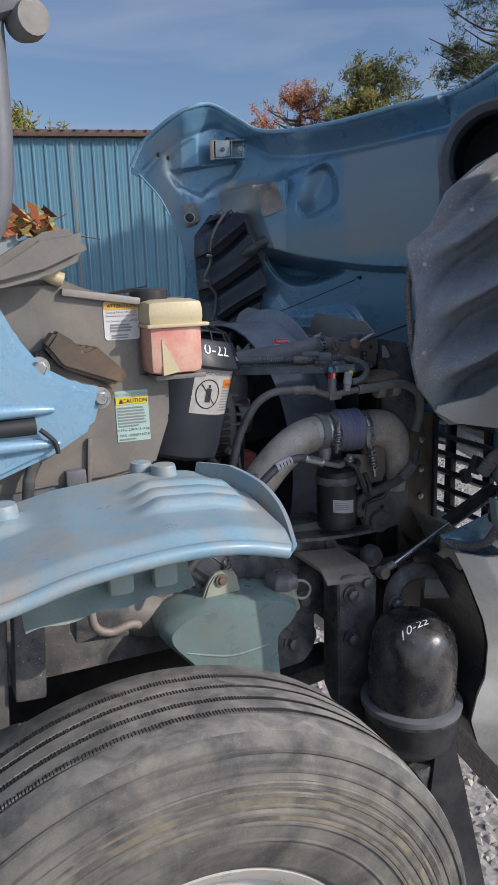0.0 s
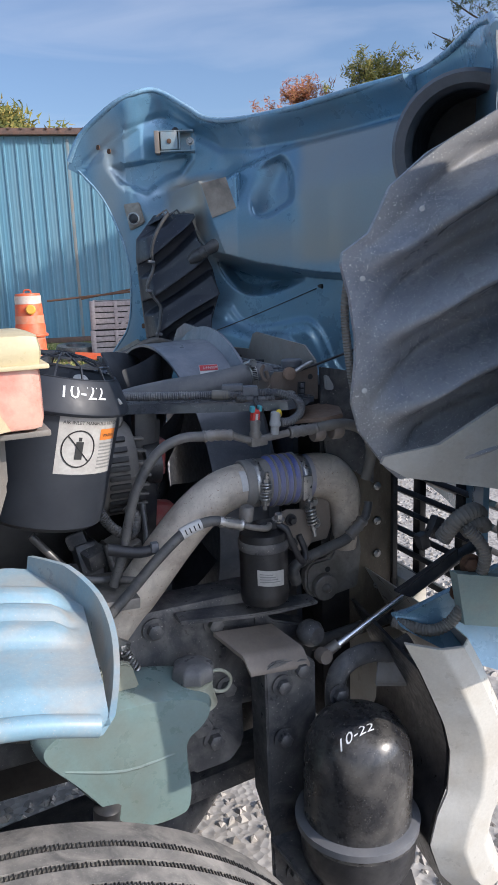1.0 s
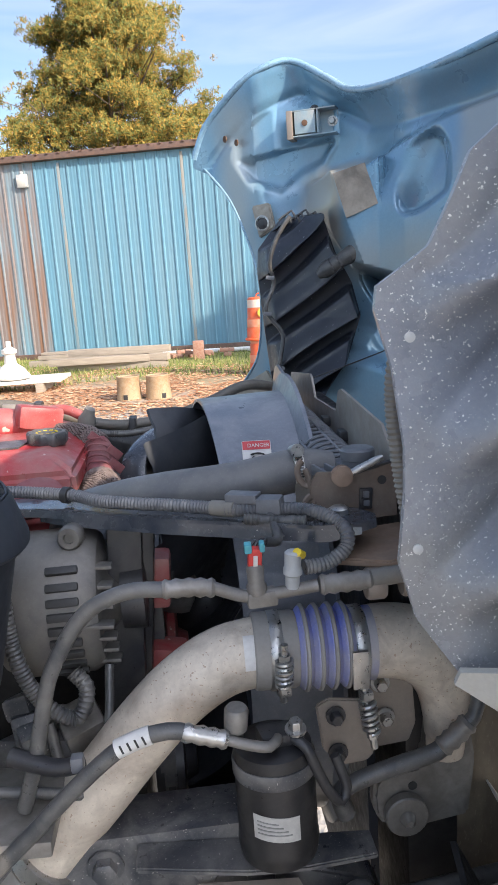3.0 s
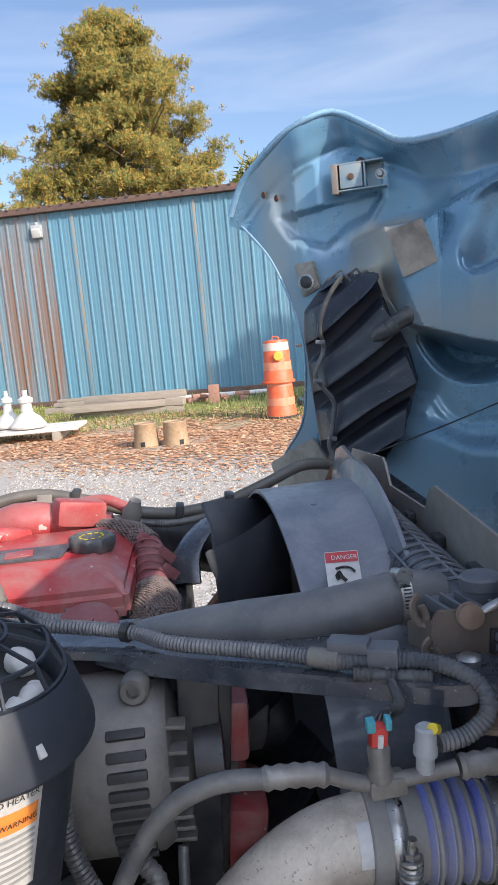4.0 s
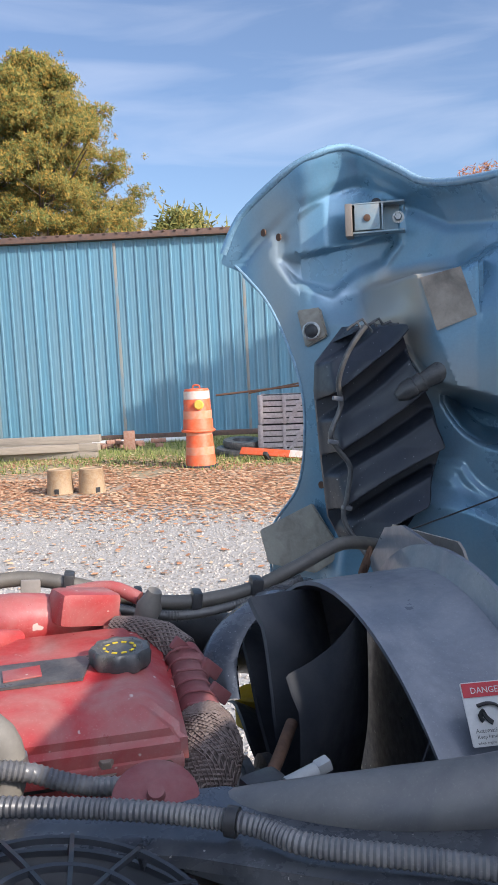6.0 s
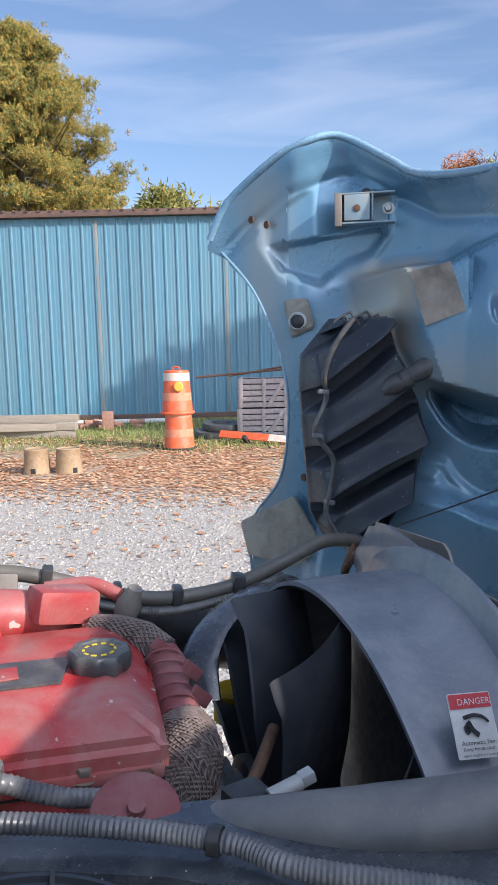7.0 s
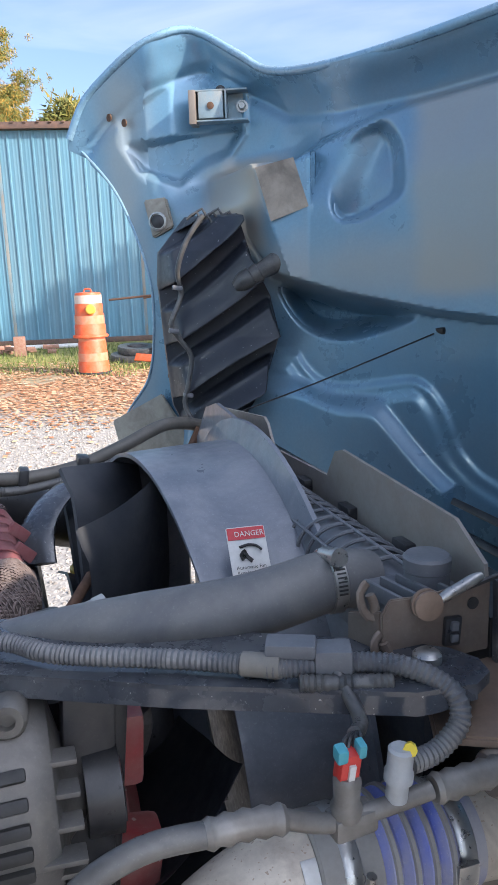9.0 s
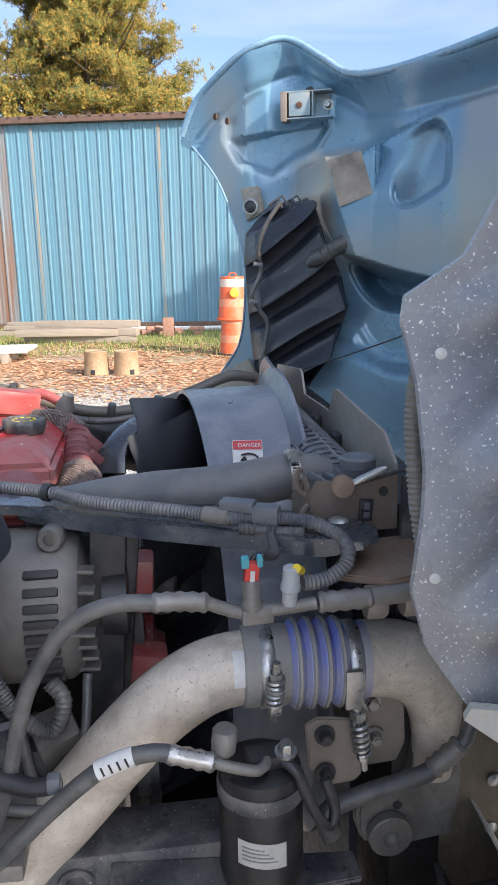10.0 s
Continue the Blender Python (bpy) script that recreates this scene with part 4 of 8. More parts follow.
def hood_point(v, w):
    dv = abs(v - MID)
    top = lerp_table(HOOD_TOP, dv) if v > MID else lerp_table([(0.0, 2.205), (0.3, 2.205), (0.5, 2.17), (0.65, 2.125), (0.9, 2.02), (1.06, 1.95)], dv)
    u = hood_u(v)
    u -= (0.05 if v > MID else 0.015) * (1 - smooth(0.0, 0.07, top - w)) * (1 - 0.6 * smooth(0.5, 0.9, dv))
    if v <= MID:
        return (u, v, w)
    # crease beside the rolled edge, then the moulded reliefs
    u += 0.010 * math.exp(-((top - w - 0.080) / 0.012) ** 2)
    x, y = u * COS24 - v * SIN24, u * SIN24 + v * COS24
    # the corner sweeps back further behind the pocket
    back = 0.085 * smooth(-0.22, -0.07, x) * (1 - smooth(0.08, 0.27, x)) * smooth(1.92, 2.0, w)
    d = back + relief(x, w, y + back)
    return (u + d * SIN24, v + d * COS24, w + back * max(0.0, w - 1.84) * 0.58)


def hood_patch(b, v0, v1, low, high, na, nb):
    def fn(s, t):
        v = v0 + (v1 - v0) * s
        dv = abs(v - MID)
        lo, hi = low(dv), high(dv)
        return hood_point(v, lo + (hi - lo) * t)
    b.sheet(fn, na, nb, 0.012, (1, 0.25 if v0 > MID else -0.25, 0))


hood = Build()
top_of = lambda dv: lerp_table(HOOD_TOP, dv)
NEAR_TOP = [(0.0, 2.205), (0.3, 2.205), (0.4, 2.192), (0.5, 2.17), (0.6, 2.14), (0.65, 2.125), (0.75, 2.08), (0.9, 2.02), (1.06, 1.95)]
near_top = lambda dv: lerp_table(NEAR_TOP, dv)
hood_patch(hood, 2.92, 2.0, lambda dv: 1.12 + 0.10 * smooth(0.5, 0.9, dv), top_of, 230, 260)
hood_patch(hood, 2.0, 1.32, lambda dv: 1.12 + 0.10 * smooth(0.5, 0.9, dv), near_top, 60, 60)
hood_patch(hood, 3.06, 2.92, lambda dv: lerp_table(ARCH, dv), top_of, 16, 40)
hood_patch(hood, 1.32, 1.13, lambda dv: near_top(dv) - 0.10, near_top, 16, 10)
hood_patch(hood, 3.0, 2.92, lambda dv: 1.25, lambda dv: lerp_table(ARCH_LOW, dv), 10, 24)
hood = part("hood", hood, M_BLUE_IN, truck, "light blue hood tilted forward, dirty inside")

b = Build()
rim = [Vector(hood_point(MID + s * d, top_of(d) if s > 0 else near_top(d))) + Vector((0.0, 0, 0.002)) for s, d in
       [(1, 1.055), (1, 1.03), (1, 1.0), (1, 0.92), (1, 0.86), (1, 0.82), (1, 0.78), (1, 0.70), (1, 0.64), (1, 0.54), (1, 0.38), (1, 0.15), (-1, 0.0), (-1, 0.15), (-1, 0.38), (-1, 0.5), (-1, 0.6), (-1, 0.65), (-1, 0.75), (-1, 0.86)]]
b.tube(rim, 0.009, 10, 0.02)
part("hood_edge", b, M_BLUE, hood, "rolled blue hood edge")
b = Build()
arch = [Vector((hood_u(MID + d), MID + d, w)) for d, w in [(1.055, 2.10), (0.99, 2.0), (0.95, 1.89), (0.925, 1.78), (0.922, 1.67), (0.94, 1.54), (1.0, 1.42), (1.0, 1.27)]]
b.tube(arch, 0.0035, 8, 0.02)
part("arch_lip", b, M_BLUE, hood, "thin blue wheel arch lip")

# bare patch on the panel
M_PLATE = mat("dusty_bare_plate", (0.40, 0.37, 0.31), 0.75, 0, (0.33, 0.30, 0.25), 5, 0.8, 0.06, 60, (0.12, 0.10, 0.085), 0.45, 7)
M_PATCH = mat("bare_dusty_fibreglass", (0.40, 0.34, 0.27), 0.7, 0, (0.33, 0.29, 0.24), 4, 0.7, 0.04, 60, (0.10, 0.085, 0.07), 0.75, 4)
c = [Vector((1.204, 2.588, 1.998)), Vector((1.274, 2.554, 2.014)), Vector((1.300, 2.540, 1.919)), Vector((1.229, 2.570, 1.892))]
part("bare_patch", Build().sheet(lambda s, t: c[0].lerp(c[1], s).lerp(c[3].lerp(c[2], s), t) + Vector((-0.002, -0.006, 0)), 6, 6, 0.004, (0.4, 0.9, 0)), M_PATCH, hood, "scuffed tan bare patch")

# latch bracket: an open channel that faces across the bay
TURN24 = (0, 0, -24)


def across(x, y, z):
    """Truck space from the yard's x (across), y (depth) and height."""
    return Vector((x * COS24 + y * SIN24, -x * SIN24 + y * COS24, z))


br = Build()
br.box(across(-0.040, 3.0920, 2.157), (0.118, 0.005, 0.062), TURN24, 0.0015)
br.box(across(-0.040, 3.0710, 2.190), (0.118, 0.042, 0.004), TURN24, 0.0015)
br.box(across(-0.040, 3.0710, 2.127), (0.118, 0.042, 0.004), TURN24, 0.0015)
br.box(across(-0.064, 3.0520, 2.160), (0.056, 0.004, 0.056), TURN24, 0.0012)
br.box(across(-0.030, 3.0650, 2.160), (0.004, 0.030, 0.058), TURN24, 0.001)
bracket = part("latch_bracket", br, M_PALEBLUE, hood, "pale blue steel latch bracket")
part("bolt_hole", Build().lathe([(0.008, 0), (0.008, 0.002), (0.004, 0.003)], across(-0.064, 3.0495, 2.158), across(0, -1, 0), 12), M_RUST, bracket, "rusty bolt hole")
part("bolt", hexbolt(Build(), across(0.004, 3.0880, 2.160), across(0, -1, 0), 0.009, 0.014), M_STEEL, bracket)
part("bolt", hexbolt(Build(), across(-0.045, 3.0920, 2.196), across(0, -1, 0), 0.008, 0.012), M_BLACK, bracket)
part("stand_off", Build().box(across(-0.105, 3.0700, 2.156), (0.016, 0.050, 0.072), TURN24, 0.002), M_BROWN, bracket, "dirty brown end plate")

# lamp socket on its bare pad
pad = [(1.045, 2.92, 1.965), (1.088, 2.873, 1.968), (1.10, 2.86, 1.90), (1.06, 2.907, 1.876)]
part("bare_pad", Build().slab([Vector(p) + Vector((-0.008, -0.005, 0)) for p in pad], 0.02, (0.5, 1, 0), bevel=0.004), M_PLATE, hood, "tan bare fibreglass pad")
sock = part("lamp_socket", Build().lathe([(0.016, 0), (0.016, 0.002), (0.012, 0.003), (0.010, 0.004), (0.005, 0.005)], (1.062, 2.880, 1.914), (-0.6, -1, 0), 24), M_BLACK, hood, "black round lamp socket")
part("socket_ring", Build().lathe([(0.021, 0), (0.022, 0.004), (0.018, 0.005), (0.017, 0.001)], (1.062, 2.879, 1.914), (-0.6, -1, 0), 24), M_STEEL, sock)
for d, w in ((0.985, 2.158), (0.955, 2.142), (0.875, 1.60), (0.89, 1.548), (0.875, 1.80)):
    part("bolt_hole", Build().lathe([(0.009, 0), (0.009, 0.003)], (hood_u(MID + d) - 0.002, MID + d, w), (-1, -0.5, 0), 12), M_RUST, hood, "rust-ringed bolt hole")

# dirty plate at the fender foot
fl = [(0.958, 2.995, 1.43), (1.07, 2.90, 1.505), (1.125, 2.838, 1.39), (1.07, 2.895, 1.335), (0.975, 2.99, 1.345)]
part("foot_plate", Build().slab([Vector(p) + Vector((-0.022, -0.014, 0)) for p in fl], 0.012, (0.5, 1, 0), bevel=0.003), M_PLATE, hood, "dust-covered grey fender foot plate")


# far wheel liner: stepped black plastic
def far_liner(s, t):
    w = 1.44 + 0.475 * t
    left = lerp_table([(1.44, 1.075), (1.50, 1.045), (1.62, 1.035), (1.78, 1.025), (1.84, 1.030), (1.915, 1.095)], w)
    right = lerp_table([(1.44, 1.16), (1.54, 1.235), (1.655, 1.275), (1.74, 1.255), (1.82, 1.215), (1.915, 1.185)], w)
    u = left + (right - left) * s
    k = (t * 3.9 - s * 1.22 + 0.42) % 1.0
    edge = smooth(0.0, 0.10, s) * (1 - smooth(0.90, 1.0, s)) * smooth(0.0, 0.02, t) * (1 - smooth(0.985, 1.0, t))
    face = smooth(0.0, 0.07, k) * (1 - 0.35 * smooth(0.07, 0.58, k)) * (1 - smooth(0.58, 0.70, k))
    return (u, 2.745 - 0.09 * s - 0.072 * face * edge, w)


liner_far = part("far_wheel_liner", Build().sheet(far_liner, 60, 190, 0.012, (0, 1, 0)), M_LINER_DARK, hood, "black stepped plastic wheel liner")
b = Build().tube([(1.10, 2.62, 1.91), (1.065, 2.63, 1.86), (1.045, 2.64, 1.80), (1.055, 2.66, 1.75), (1.03, 2.66, 1.69), (1.045, 2.665, 1.66), (1.07, 2.66, 1.62), (1.06, 2.655, 1.56), (1.05, 2.65, 1.51), (1.085, 2.62, 1.44)], 0.0055, 10, 0.01)
part("wiring_loom", b, M_RUBBER, hood, "black loom looping down the liner")
for p in ((1.045, 2.65, 1.765), (1.035, 2.66, 1.675), (1.058, 2.655, 1.535)):
    part("cable_clip", Build().box(p, (0.022, 0.012, 0.010), (0, 10, 0), 0.003), M_PLASTIC, liner_far)
part("nozzle", Build().lathe([(0.009, -0.004), (0.020, 0.015), (0.022, 0.037), (0.019, 0.039), (0.022, 0.056), (0.018, 0.06), (0.021, 0.083), (0.024, 0.115)], (1.165, 2.62, 1.765), (0.9, -0.25, 0.5), 18), M_RUBBER, hood, "dusty grey hose nozzle")
b = Build()
for k in range(7):
    p = Vector((1.08 + 0.012 * k, 2.68, 1.905 + 0.008 * math.sin(k * 2.1)))
    b.tube([p, p + Vector((0.02, -0.01, 0.014)), p + Vector((0.03, -0.01, -0.008))], 0.003, 6, 0.01)
tagged(part("wire_knot", b, M_RUBBER, hood, "tangled black wires"), kind="stuff")
part("hood_cable", Build().tube([(1.04, 2.43, 1.515), (1.25, 2.40, 1.58), (1.49, 2.352, 1.668)], 0.0016, 6, 0.05), M_BLACK, hood, "thin black hood stop cable")
part("cable_anchor", Build().box((1.50, 2.35, 1.675), (0.035, 0.035, 0.014), (0, -20, 10), 0.005), M_BLACK, hood)
part("near_hood_cable", Build().tube([(1.0, 1.565, 1.53), (1.12, 1.55, 1.565), (1.40, 1.50, 1.66)], 0.0025, 6, 0.05), M_BLACK, hood, "thin black hood stop cable")

# air intake duct in the near side
duct = part("intake_duct", Build().lathe([(0.110, 0.20), (0.120, 0.05), (0.120, 0.012), (0.132, 0.0), (0.140, -0.012), (0.132, -0.022), (0.114, -0.016), (0.106, 0.01), (0.104, 0.19)], (1.343, 1.50, 1.945), (0.72, 0.68, 0.10), 44, closed=False), M_PLASTIC, hood, "round black rubber intake duct")
# Ink-black disc and sleeve put the duct's inner shade into colour.
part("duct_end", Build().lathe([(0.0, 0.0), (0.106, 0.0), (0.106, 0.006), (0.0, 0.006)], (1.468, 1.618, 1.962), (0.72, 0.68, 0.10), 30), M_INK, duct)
part("duct_bore", Build().lathe([(0.1035, 0.012), (0.1015, 0.175)], (1.343, 1.50, 1.945), (0.72, 0.68, 0.10), 44, closed=False), M_INK, duct, "black sleeve standing in for the shade inside the duct")
part("duct_conduit", Build().tube([(1.24, 1.37, 1.905), (1.27, 1.36, 1.925), (1.33, 1.34, 1.935), (1.45, 1.33, 1.94)], 0.011, 12, ridge=0.0015, pitch=0.006), M_DUSTY, duct, "grey conduit across the duct mouth")


# near wheel liner: ribbed grey plastic seen from the wheel side
L_EDGE = [(1.365, 1.06), (1.385, 1.04), (1.45, 0.996), (1.504, 0.982), (1.57, 0.988), (1.61, 0.989), (1.68, 0.982), (1.73, 0.969), (1.75, 0.971), (1.765, 0.992), (1.78, 1.012), (1.815, 1.028), (1.85, 1.042), (1.90, 1.10)]


def near_liner(s, t):
    w = 1.365 + 0.62 * t
    left = lerp_table(L_EDGE, min(w, 1.90)) if w < 1.90 else 1.10 + (w - 1.90) * 2.5
    u = left + (1.75 - left) * s
    ph = (w - 0.22 * (u - 1.0) + 0.05 * math.sin(u * 9)) * 46.0
    rib = 0.048 * (math.sin(ph) + 0.35 * math.sin(2 * ph + 0.8)) * smooth(0.015, 0.14, u - left) * smooth(1.36, 1.42, w)
    return (u, 1.325 - 0.33 * (u - 1.0) + rib + 0.012 * noise.noise((u * 5, w * 5, 2)), w + 0.18 * max(0.0, u - 1.1) * t)


part("near_wheel_liner", Build().sheet(near_liner, 150, 190, 0.008, (0, 1, 0)), M_LINER, hood, "grey ribbed plastic wheel liner with white specks")


# outer skin of the near fender, forward of the wheel opening
def near_skin(s, t):
    w = 1.18 + 0.94 * t
    left = lerp_table([(1.24, 1.03), (1.42, 1.01), (1.55, 1.005), (1.75, 1.0), (2.12, 1.0)], w)
    return (left + (1.62 - left) * s, 0.945 + 0.06 * s, w)


part("near_fender_skin", Build().sheet(near_skin, 12, 20, 0.008, (0, 1, 0)), M_BLUE, hood, "blue near fender skin")
part("near_fender_bridge", Build().sheet(lambda s, t: (1.60 + 0.02 * s, 1.0 + 0.25 * t, 1.32 + 0.78 * s), 8, 4, 0.008, (1, 0, 0)), M_BLUE, hood)

for p in ((0.990, 1.310, 1.708), (0.992, 1.308, 1.526), (1.080, 1.277, 1.813)):
    part("push_pin", Build().lathe([(0.0045, 0), (0.0045, 0.002), (0.002, 0.003)], p, (-0.2, -1, 0), 14), M_LABEL, hood, "white plastic push pin")
part("edge_conduit", Build().tube([(1.000, 1.37, 1.71), (0.990, 1.365, 1.66), (0.992, 1.362, 1.60), (1.004, 1.36, 1.52), (1.03, 1.37, 1.44)], 0.0065, 12, ridge=0.0016, pitch=0.005), M_DUSTY, hood, "grey corrugated conduit behind the liner edge")


# ---- lettering and labels ----
def lettering(name, text, size, material, parent, place, align="LEFT"):
    """Flat letters turned into a mesh; place(x, y) gives the point in space of each vertex."""
    cu = bpy.data.curves.new(name, "FONT")
    cu.body, cu.size, cu.align_x, cu.resolution_u = text, size, align, 2
    ob = new(name, cu)
    me = bpy.data.meshes.new_from_object(ob)
    bpy.data.objects.remove(ob)
    for p in me.vertices:
        p.co = place(p.co.x, p.co.y)
    me.materials.append(material)
    o = new(name, me)
    o.parent = parent
    return o


class Plate:
    """A label's plane: its top left corner, the way right and the way down; bend: the radius of a round body behind it."""

    def __init__(self, tl, right, down, bend=0.0):
        self.o, self.r, self.d = Vector(tl), Vector(right).normalized(), Vector(down).normalized()
        self.n = self.d.cross(self.r).normalized()
        self.bend = bend

    def at(self, x, y, lift=0.0):
        if not self.bend:
            return self.o + self.r * x + self.d * y + self.n * lift
        a = x / self.bend
        rr = self.bend + lift
        return self.o + self.r * math.sin(a) * rr - self.n * (self.bend - math.cos(a) * rr) + self.d * y

    def card(self, name, x, y, w, h, material, parent, lift=0.0, label="", cut=0.0):
        b = Build()
        n = 12 if self.bend else 1
        if cut:
            ring = []
            for cx, cy, a0 in ((x + w - cut, y + cut, -90), (x + w - cut, y + h - cut, 0), (x + cut, y + h - cut, 90), (x + cut, y + cut, 180)):
                ring += [self.at(cx + cut * math.cos(radians(a0 + k * 22.5)), cy + cut * math.sin(radians(a0 + k * 22.5)), lift + 0.0008) for k in range(5)]
            b.slab(ring, 0.0008, -self.n)
        else:
            b.sheet(lambda s, t: self.at(x + w * s, y + h * t, lift + 0.0008), n, 1, 0.0008, -self.n, False)
        return part(name, b, material, parent, label)

    def line(self, text, x, y, size, material, parent, lift=0.0015, align="LEFT"):
        return lettering("lettering", text, size, material, parent, lambda a, c: self.at(x + a, y - c, lift), align)

    def bars(self, rows, x, y, w, step, h, material, parent, lift=0.0014, seed=1):
        r = random.Random(seed)
        for k in range(rows):
            self.card("text_bar", x, y + k * step, w * r.uniform(0.7, 1.0), h, material, parent, lift)


# ---- truck: fan, shroud, radiator ----
RING_V, RING_W = 2.03, 1.195


def shroud(s, t):
    a = radians(-75 + 330 * s)
    u = 0.83 + 0.145 * t
    r = 0.366 + 0.004 * t
    return (u + 0.03 * math.cos(a) * (1 - t), RING_V - r * math.cos(a), RING_W + r * math.sin(a))


fan_shroud = part("fan_shroud", Build().sheet(shroud, 96, 14, -0.006, (0, 0, 1)), M_SHROUD, truck, "dusty blue-black plastic fan shroud")
# Back plate coloured near black, which puts the fan cavity's shade into it.
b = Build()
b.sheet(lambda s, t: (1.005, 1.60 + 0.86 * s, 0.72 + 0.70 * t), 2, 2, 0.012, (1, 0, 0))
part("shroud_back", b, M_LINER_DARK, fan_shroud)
fan = part("fan_hub", Build().lathe([(0.10, 0.0), (0.11, 0.02), (0.10, 0.07), (0.06, 0.10), (0.05, 0.14)], (0.84, RING_V, RING_W), (-1, 0, 0), 28), M_BLACK, truck, "black cooling fan hub")
for k in range(11):
    a0 = radians(67 + k * 360 / 11)

    def blade(s, t, a0=a0):
        """s runs out from the hub, t along the chord from the engine side to the radiator."""
        r = 0.09 + 0.262 * s
        half = 0.056 * (0.80 + 0.20 * smooth(0.0, 0.5, s))
        a = a0 + (t - 0.5) * (0.32 + 0.30 * (1 - s)) + 0.16 * s * s - 0.05 * math.sin(t * math.pi)
        return (0.800 + (t - 0.5) * 2 * half - 0.012 * smooth(0.85, 1.0, s) * (1 - t), RING_V - r * math.cos(a), RING_W + r * math.sin(a))
    part("fan_blade", Build().sheet(blade, 16, 8, 0.005, (0.5, 0, 0.5)), M_FAN, fan)

# ring edge and the warning label
pl = Plate((0.882, 1.8085, 1.527), (1, -0.05, -0.02), (-0.02, -0.50, -0.86))
lab = pl.card("fan_label", 0, 0, 0.043, 0.058, M_LABEL, fan_shroud, 0.004, "white and red fan warning label", 0.002)
pl.card("red_band", 0.001, 0.001, 0.041, 0.013, M_LRED, lab, 0.005)
pl.line("DANGER", 0.0245, 0.0108, 0.0082, M_LABEL, lab, 0.0070, "CENTER")
b = Build()
b.tube([pl.at(0.012, 0.022, 0.0058), pl.at(0.022, 0.020, 0.0058), pl.at(0.031, 0.022, 0.0058), pl.at(0.036, 0.027, 0.0058)], 0.0030, 6, 0.003, flat=0.4)
b.tube([pl.at(0.015, 0.036, 0.0058), pl.at(0.013, 0.031, 0.0058), pl.at(0.018, 0.027, 0.0058)], 0.0035, 6, 0.003, flat=0.4)
b.tube([pl.at(0.016, 0.026, 0.0058), pl.at(0.019, 0.033, 0.0058), pl.at(0.024, 0.038, 0.0058)], 0.0030, 6, 0.003, flat=0.4)
part("pictogram", b, M_INK, lab, "black pictogram")
pl.line("Automatic Fan", 0.0215, 0.046, 0.0056, M_INK, lab, 0.0065, "CENTER")
pl.line("Keep hands clear", 0.0215, 0.051, 0.0046, M_INK, lab, 0.0065, "CENTER")
pl.line("when engine is running", 0.0215, 0.056, 0.0036, M_INK, lab, 0.0065, "CENTER")

radiator = part("radiator", Build().box((1.085, 2.0, 1.12), (0.07, 0.86, 0.76), bevel=0.006), M_ENGINE, truck, "black radiator core")
b = Build().tube([(1.006, 1.625, 1.490), (1.006, 1.90, 1.494), (1.006, 2.14, 1.496)], 0.031, 18, 0.02)
b.box((1.006, 1.88, 1.470), (0.075, 0.54, 0.03), bevel=0.004)
tank = part("radiator_tank", b, M_PLASTIC, radiator, "ribbed black plastic radiator tank")
for k in range(19):
    v = 1.645 + k * 0.0265
    arc = [(1.006 + 0.037 * math.cos(radians(a)), v + 0.0002 * a, 1.492 + 0.037 * math.sin(radians(a))) for a in range(-10, 191, 20)]
    part("rib", Build().tube(arc, 0.0024, 6, 0.01), M_PLASTIC, tank)
for a in (35, 90, 145):
    part("rail", Build().tube([(1.006 + 0.037 * math.cos(radians(a)), 1.64, 1.492 + 0.037 * math.sin(radians(a))), (1.006 + 0.037 * math.cos(radians(a)), 2.13, 1.494 + 0.037 * math.sin(radians(a)))], 0.0022, 6, 0.05), M_PLASTIC, tank)
for v in (1.70, 1.83, 1.96):
    part("tank_clip", Build().box((1.040, v, 1.520), (0.014, 0.030, 0.016), (0, 0, 0), 0.003), M_BLACK, tank)
outline = [(2.43, 1.44), (2.43, 1.49), (2.372, 1.557), (2.13, 1.580), (2.115, 1.572), (2.09, 1.540), (1.90, 1.546), (1.875, 1.582), (1.855, 1.588), (1.62, 1.575), (1.575, 1.548), (1.572, 1.53), (1.62, 1.50), (1.66, 1.44)]
part("air_seal", Build().slab([(1.045, v, w) for v, w in outline], 0.004, (1, 0, 0)), M_TAN, radiator, "dusty brown radiator air seal")


def flange(s, t):
    a = radians(-60 + 300 * s)
    r = 0.364 + 0.036 * t
    return (0.972 + 0.012 * t, RING_V - r * math.cos(a), RING_W + r * math.sin(a))


part("shroud_flange", Build().sheet(flange, 80, 3, 0.006, (1, 0, 0)), M_SHROUD, fan_shroud)
part("shroud_peak", Build().slab([(0.985, 2.02, 1.585), (0.99, 2.20, 1.595), (0.995, 2.28, 1.575), (0.995, 2.36, 1.50), (0.985, 2.25, 1.46)], 0.006, (1, 0, 0)), M_SHROUD, fan_shroud)

# corner bracket with its filler neck
bx = Build()
bx.slab([(0.946, 1.570, 1.470), (0.944, 1.570, 1.520), (0.952, 1.570, 1.533), (0.990, 1.570, 1.531), (1.043, 1.570, 1.538), (1.049, 1.570, 1.534), (1.049, 1.570, 1.470)], 0.004, (0, 1, 0), bevel=0.001)
bx.slab([(0.944, 1.573, 1.472), (0.944, 1.573, 1.523), (0.930, 1.605, 1.512), (0.930, 1.605, 1.472)], 0.004, (1, 0, 0), bevel=0.001)
bx.slab([(1.045, 1.573, 1.472), (1.045, 1.573, 1.532), (1.050, 1.64, 1.525), (1.050, 1.64, 1.472)], 0.004, (1, 0, 0), bevel=0.001)
cornr = part("corner_bracket", bx, M_CORNER, radiator, "rust-brown steel radiator corner bracket")
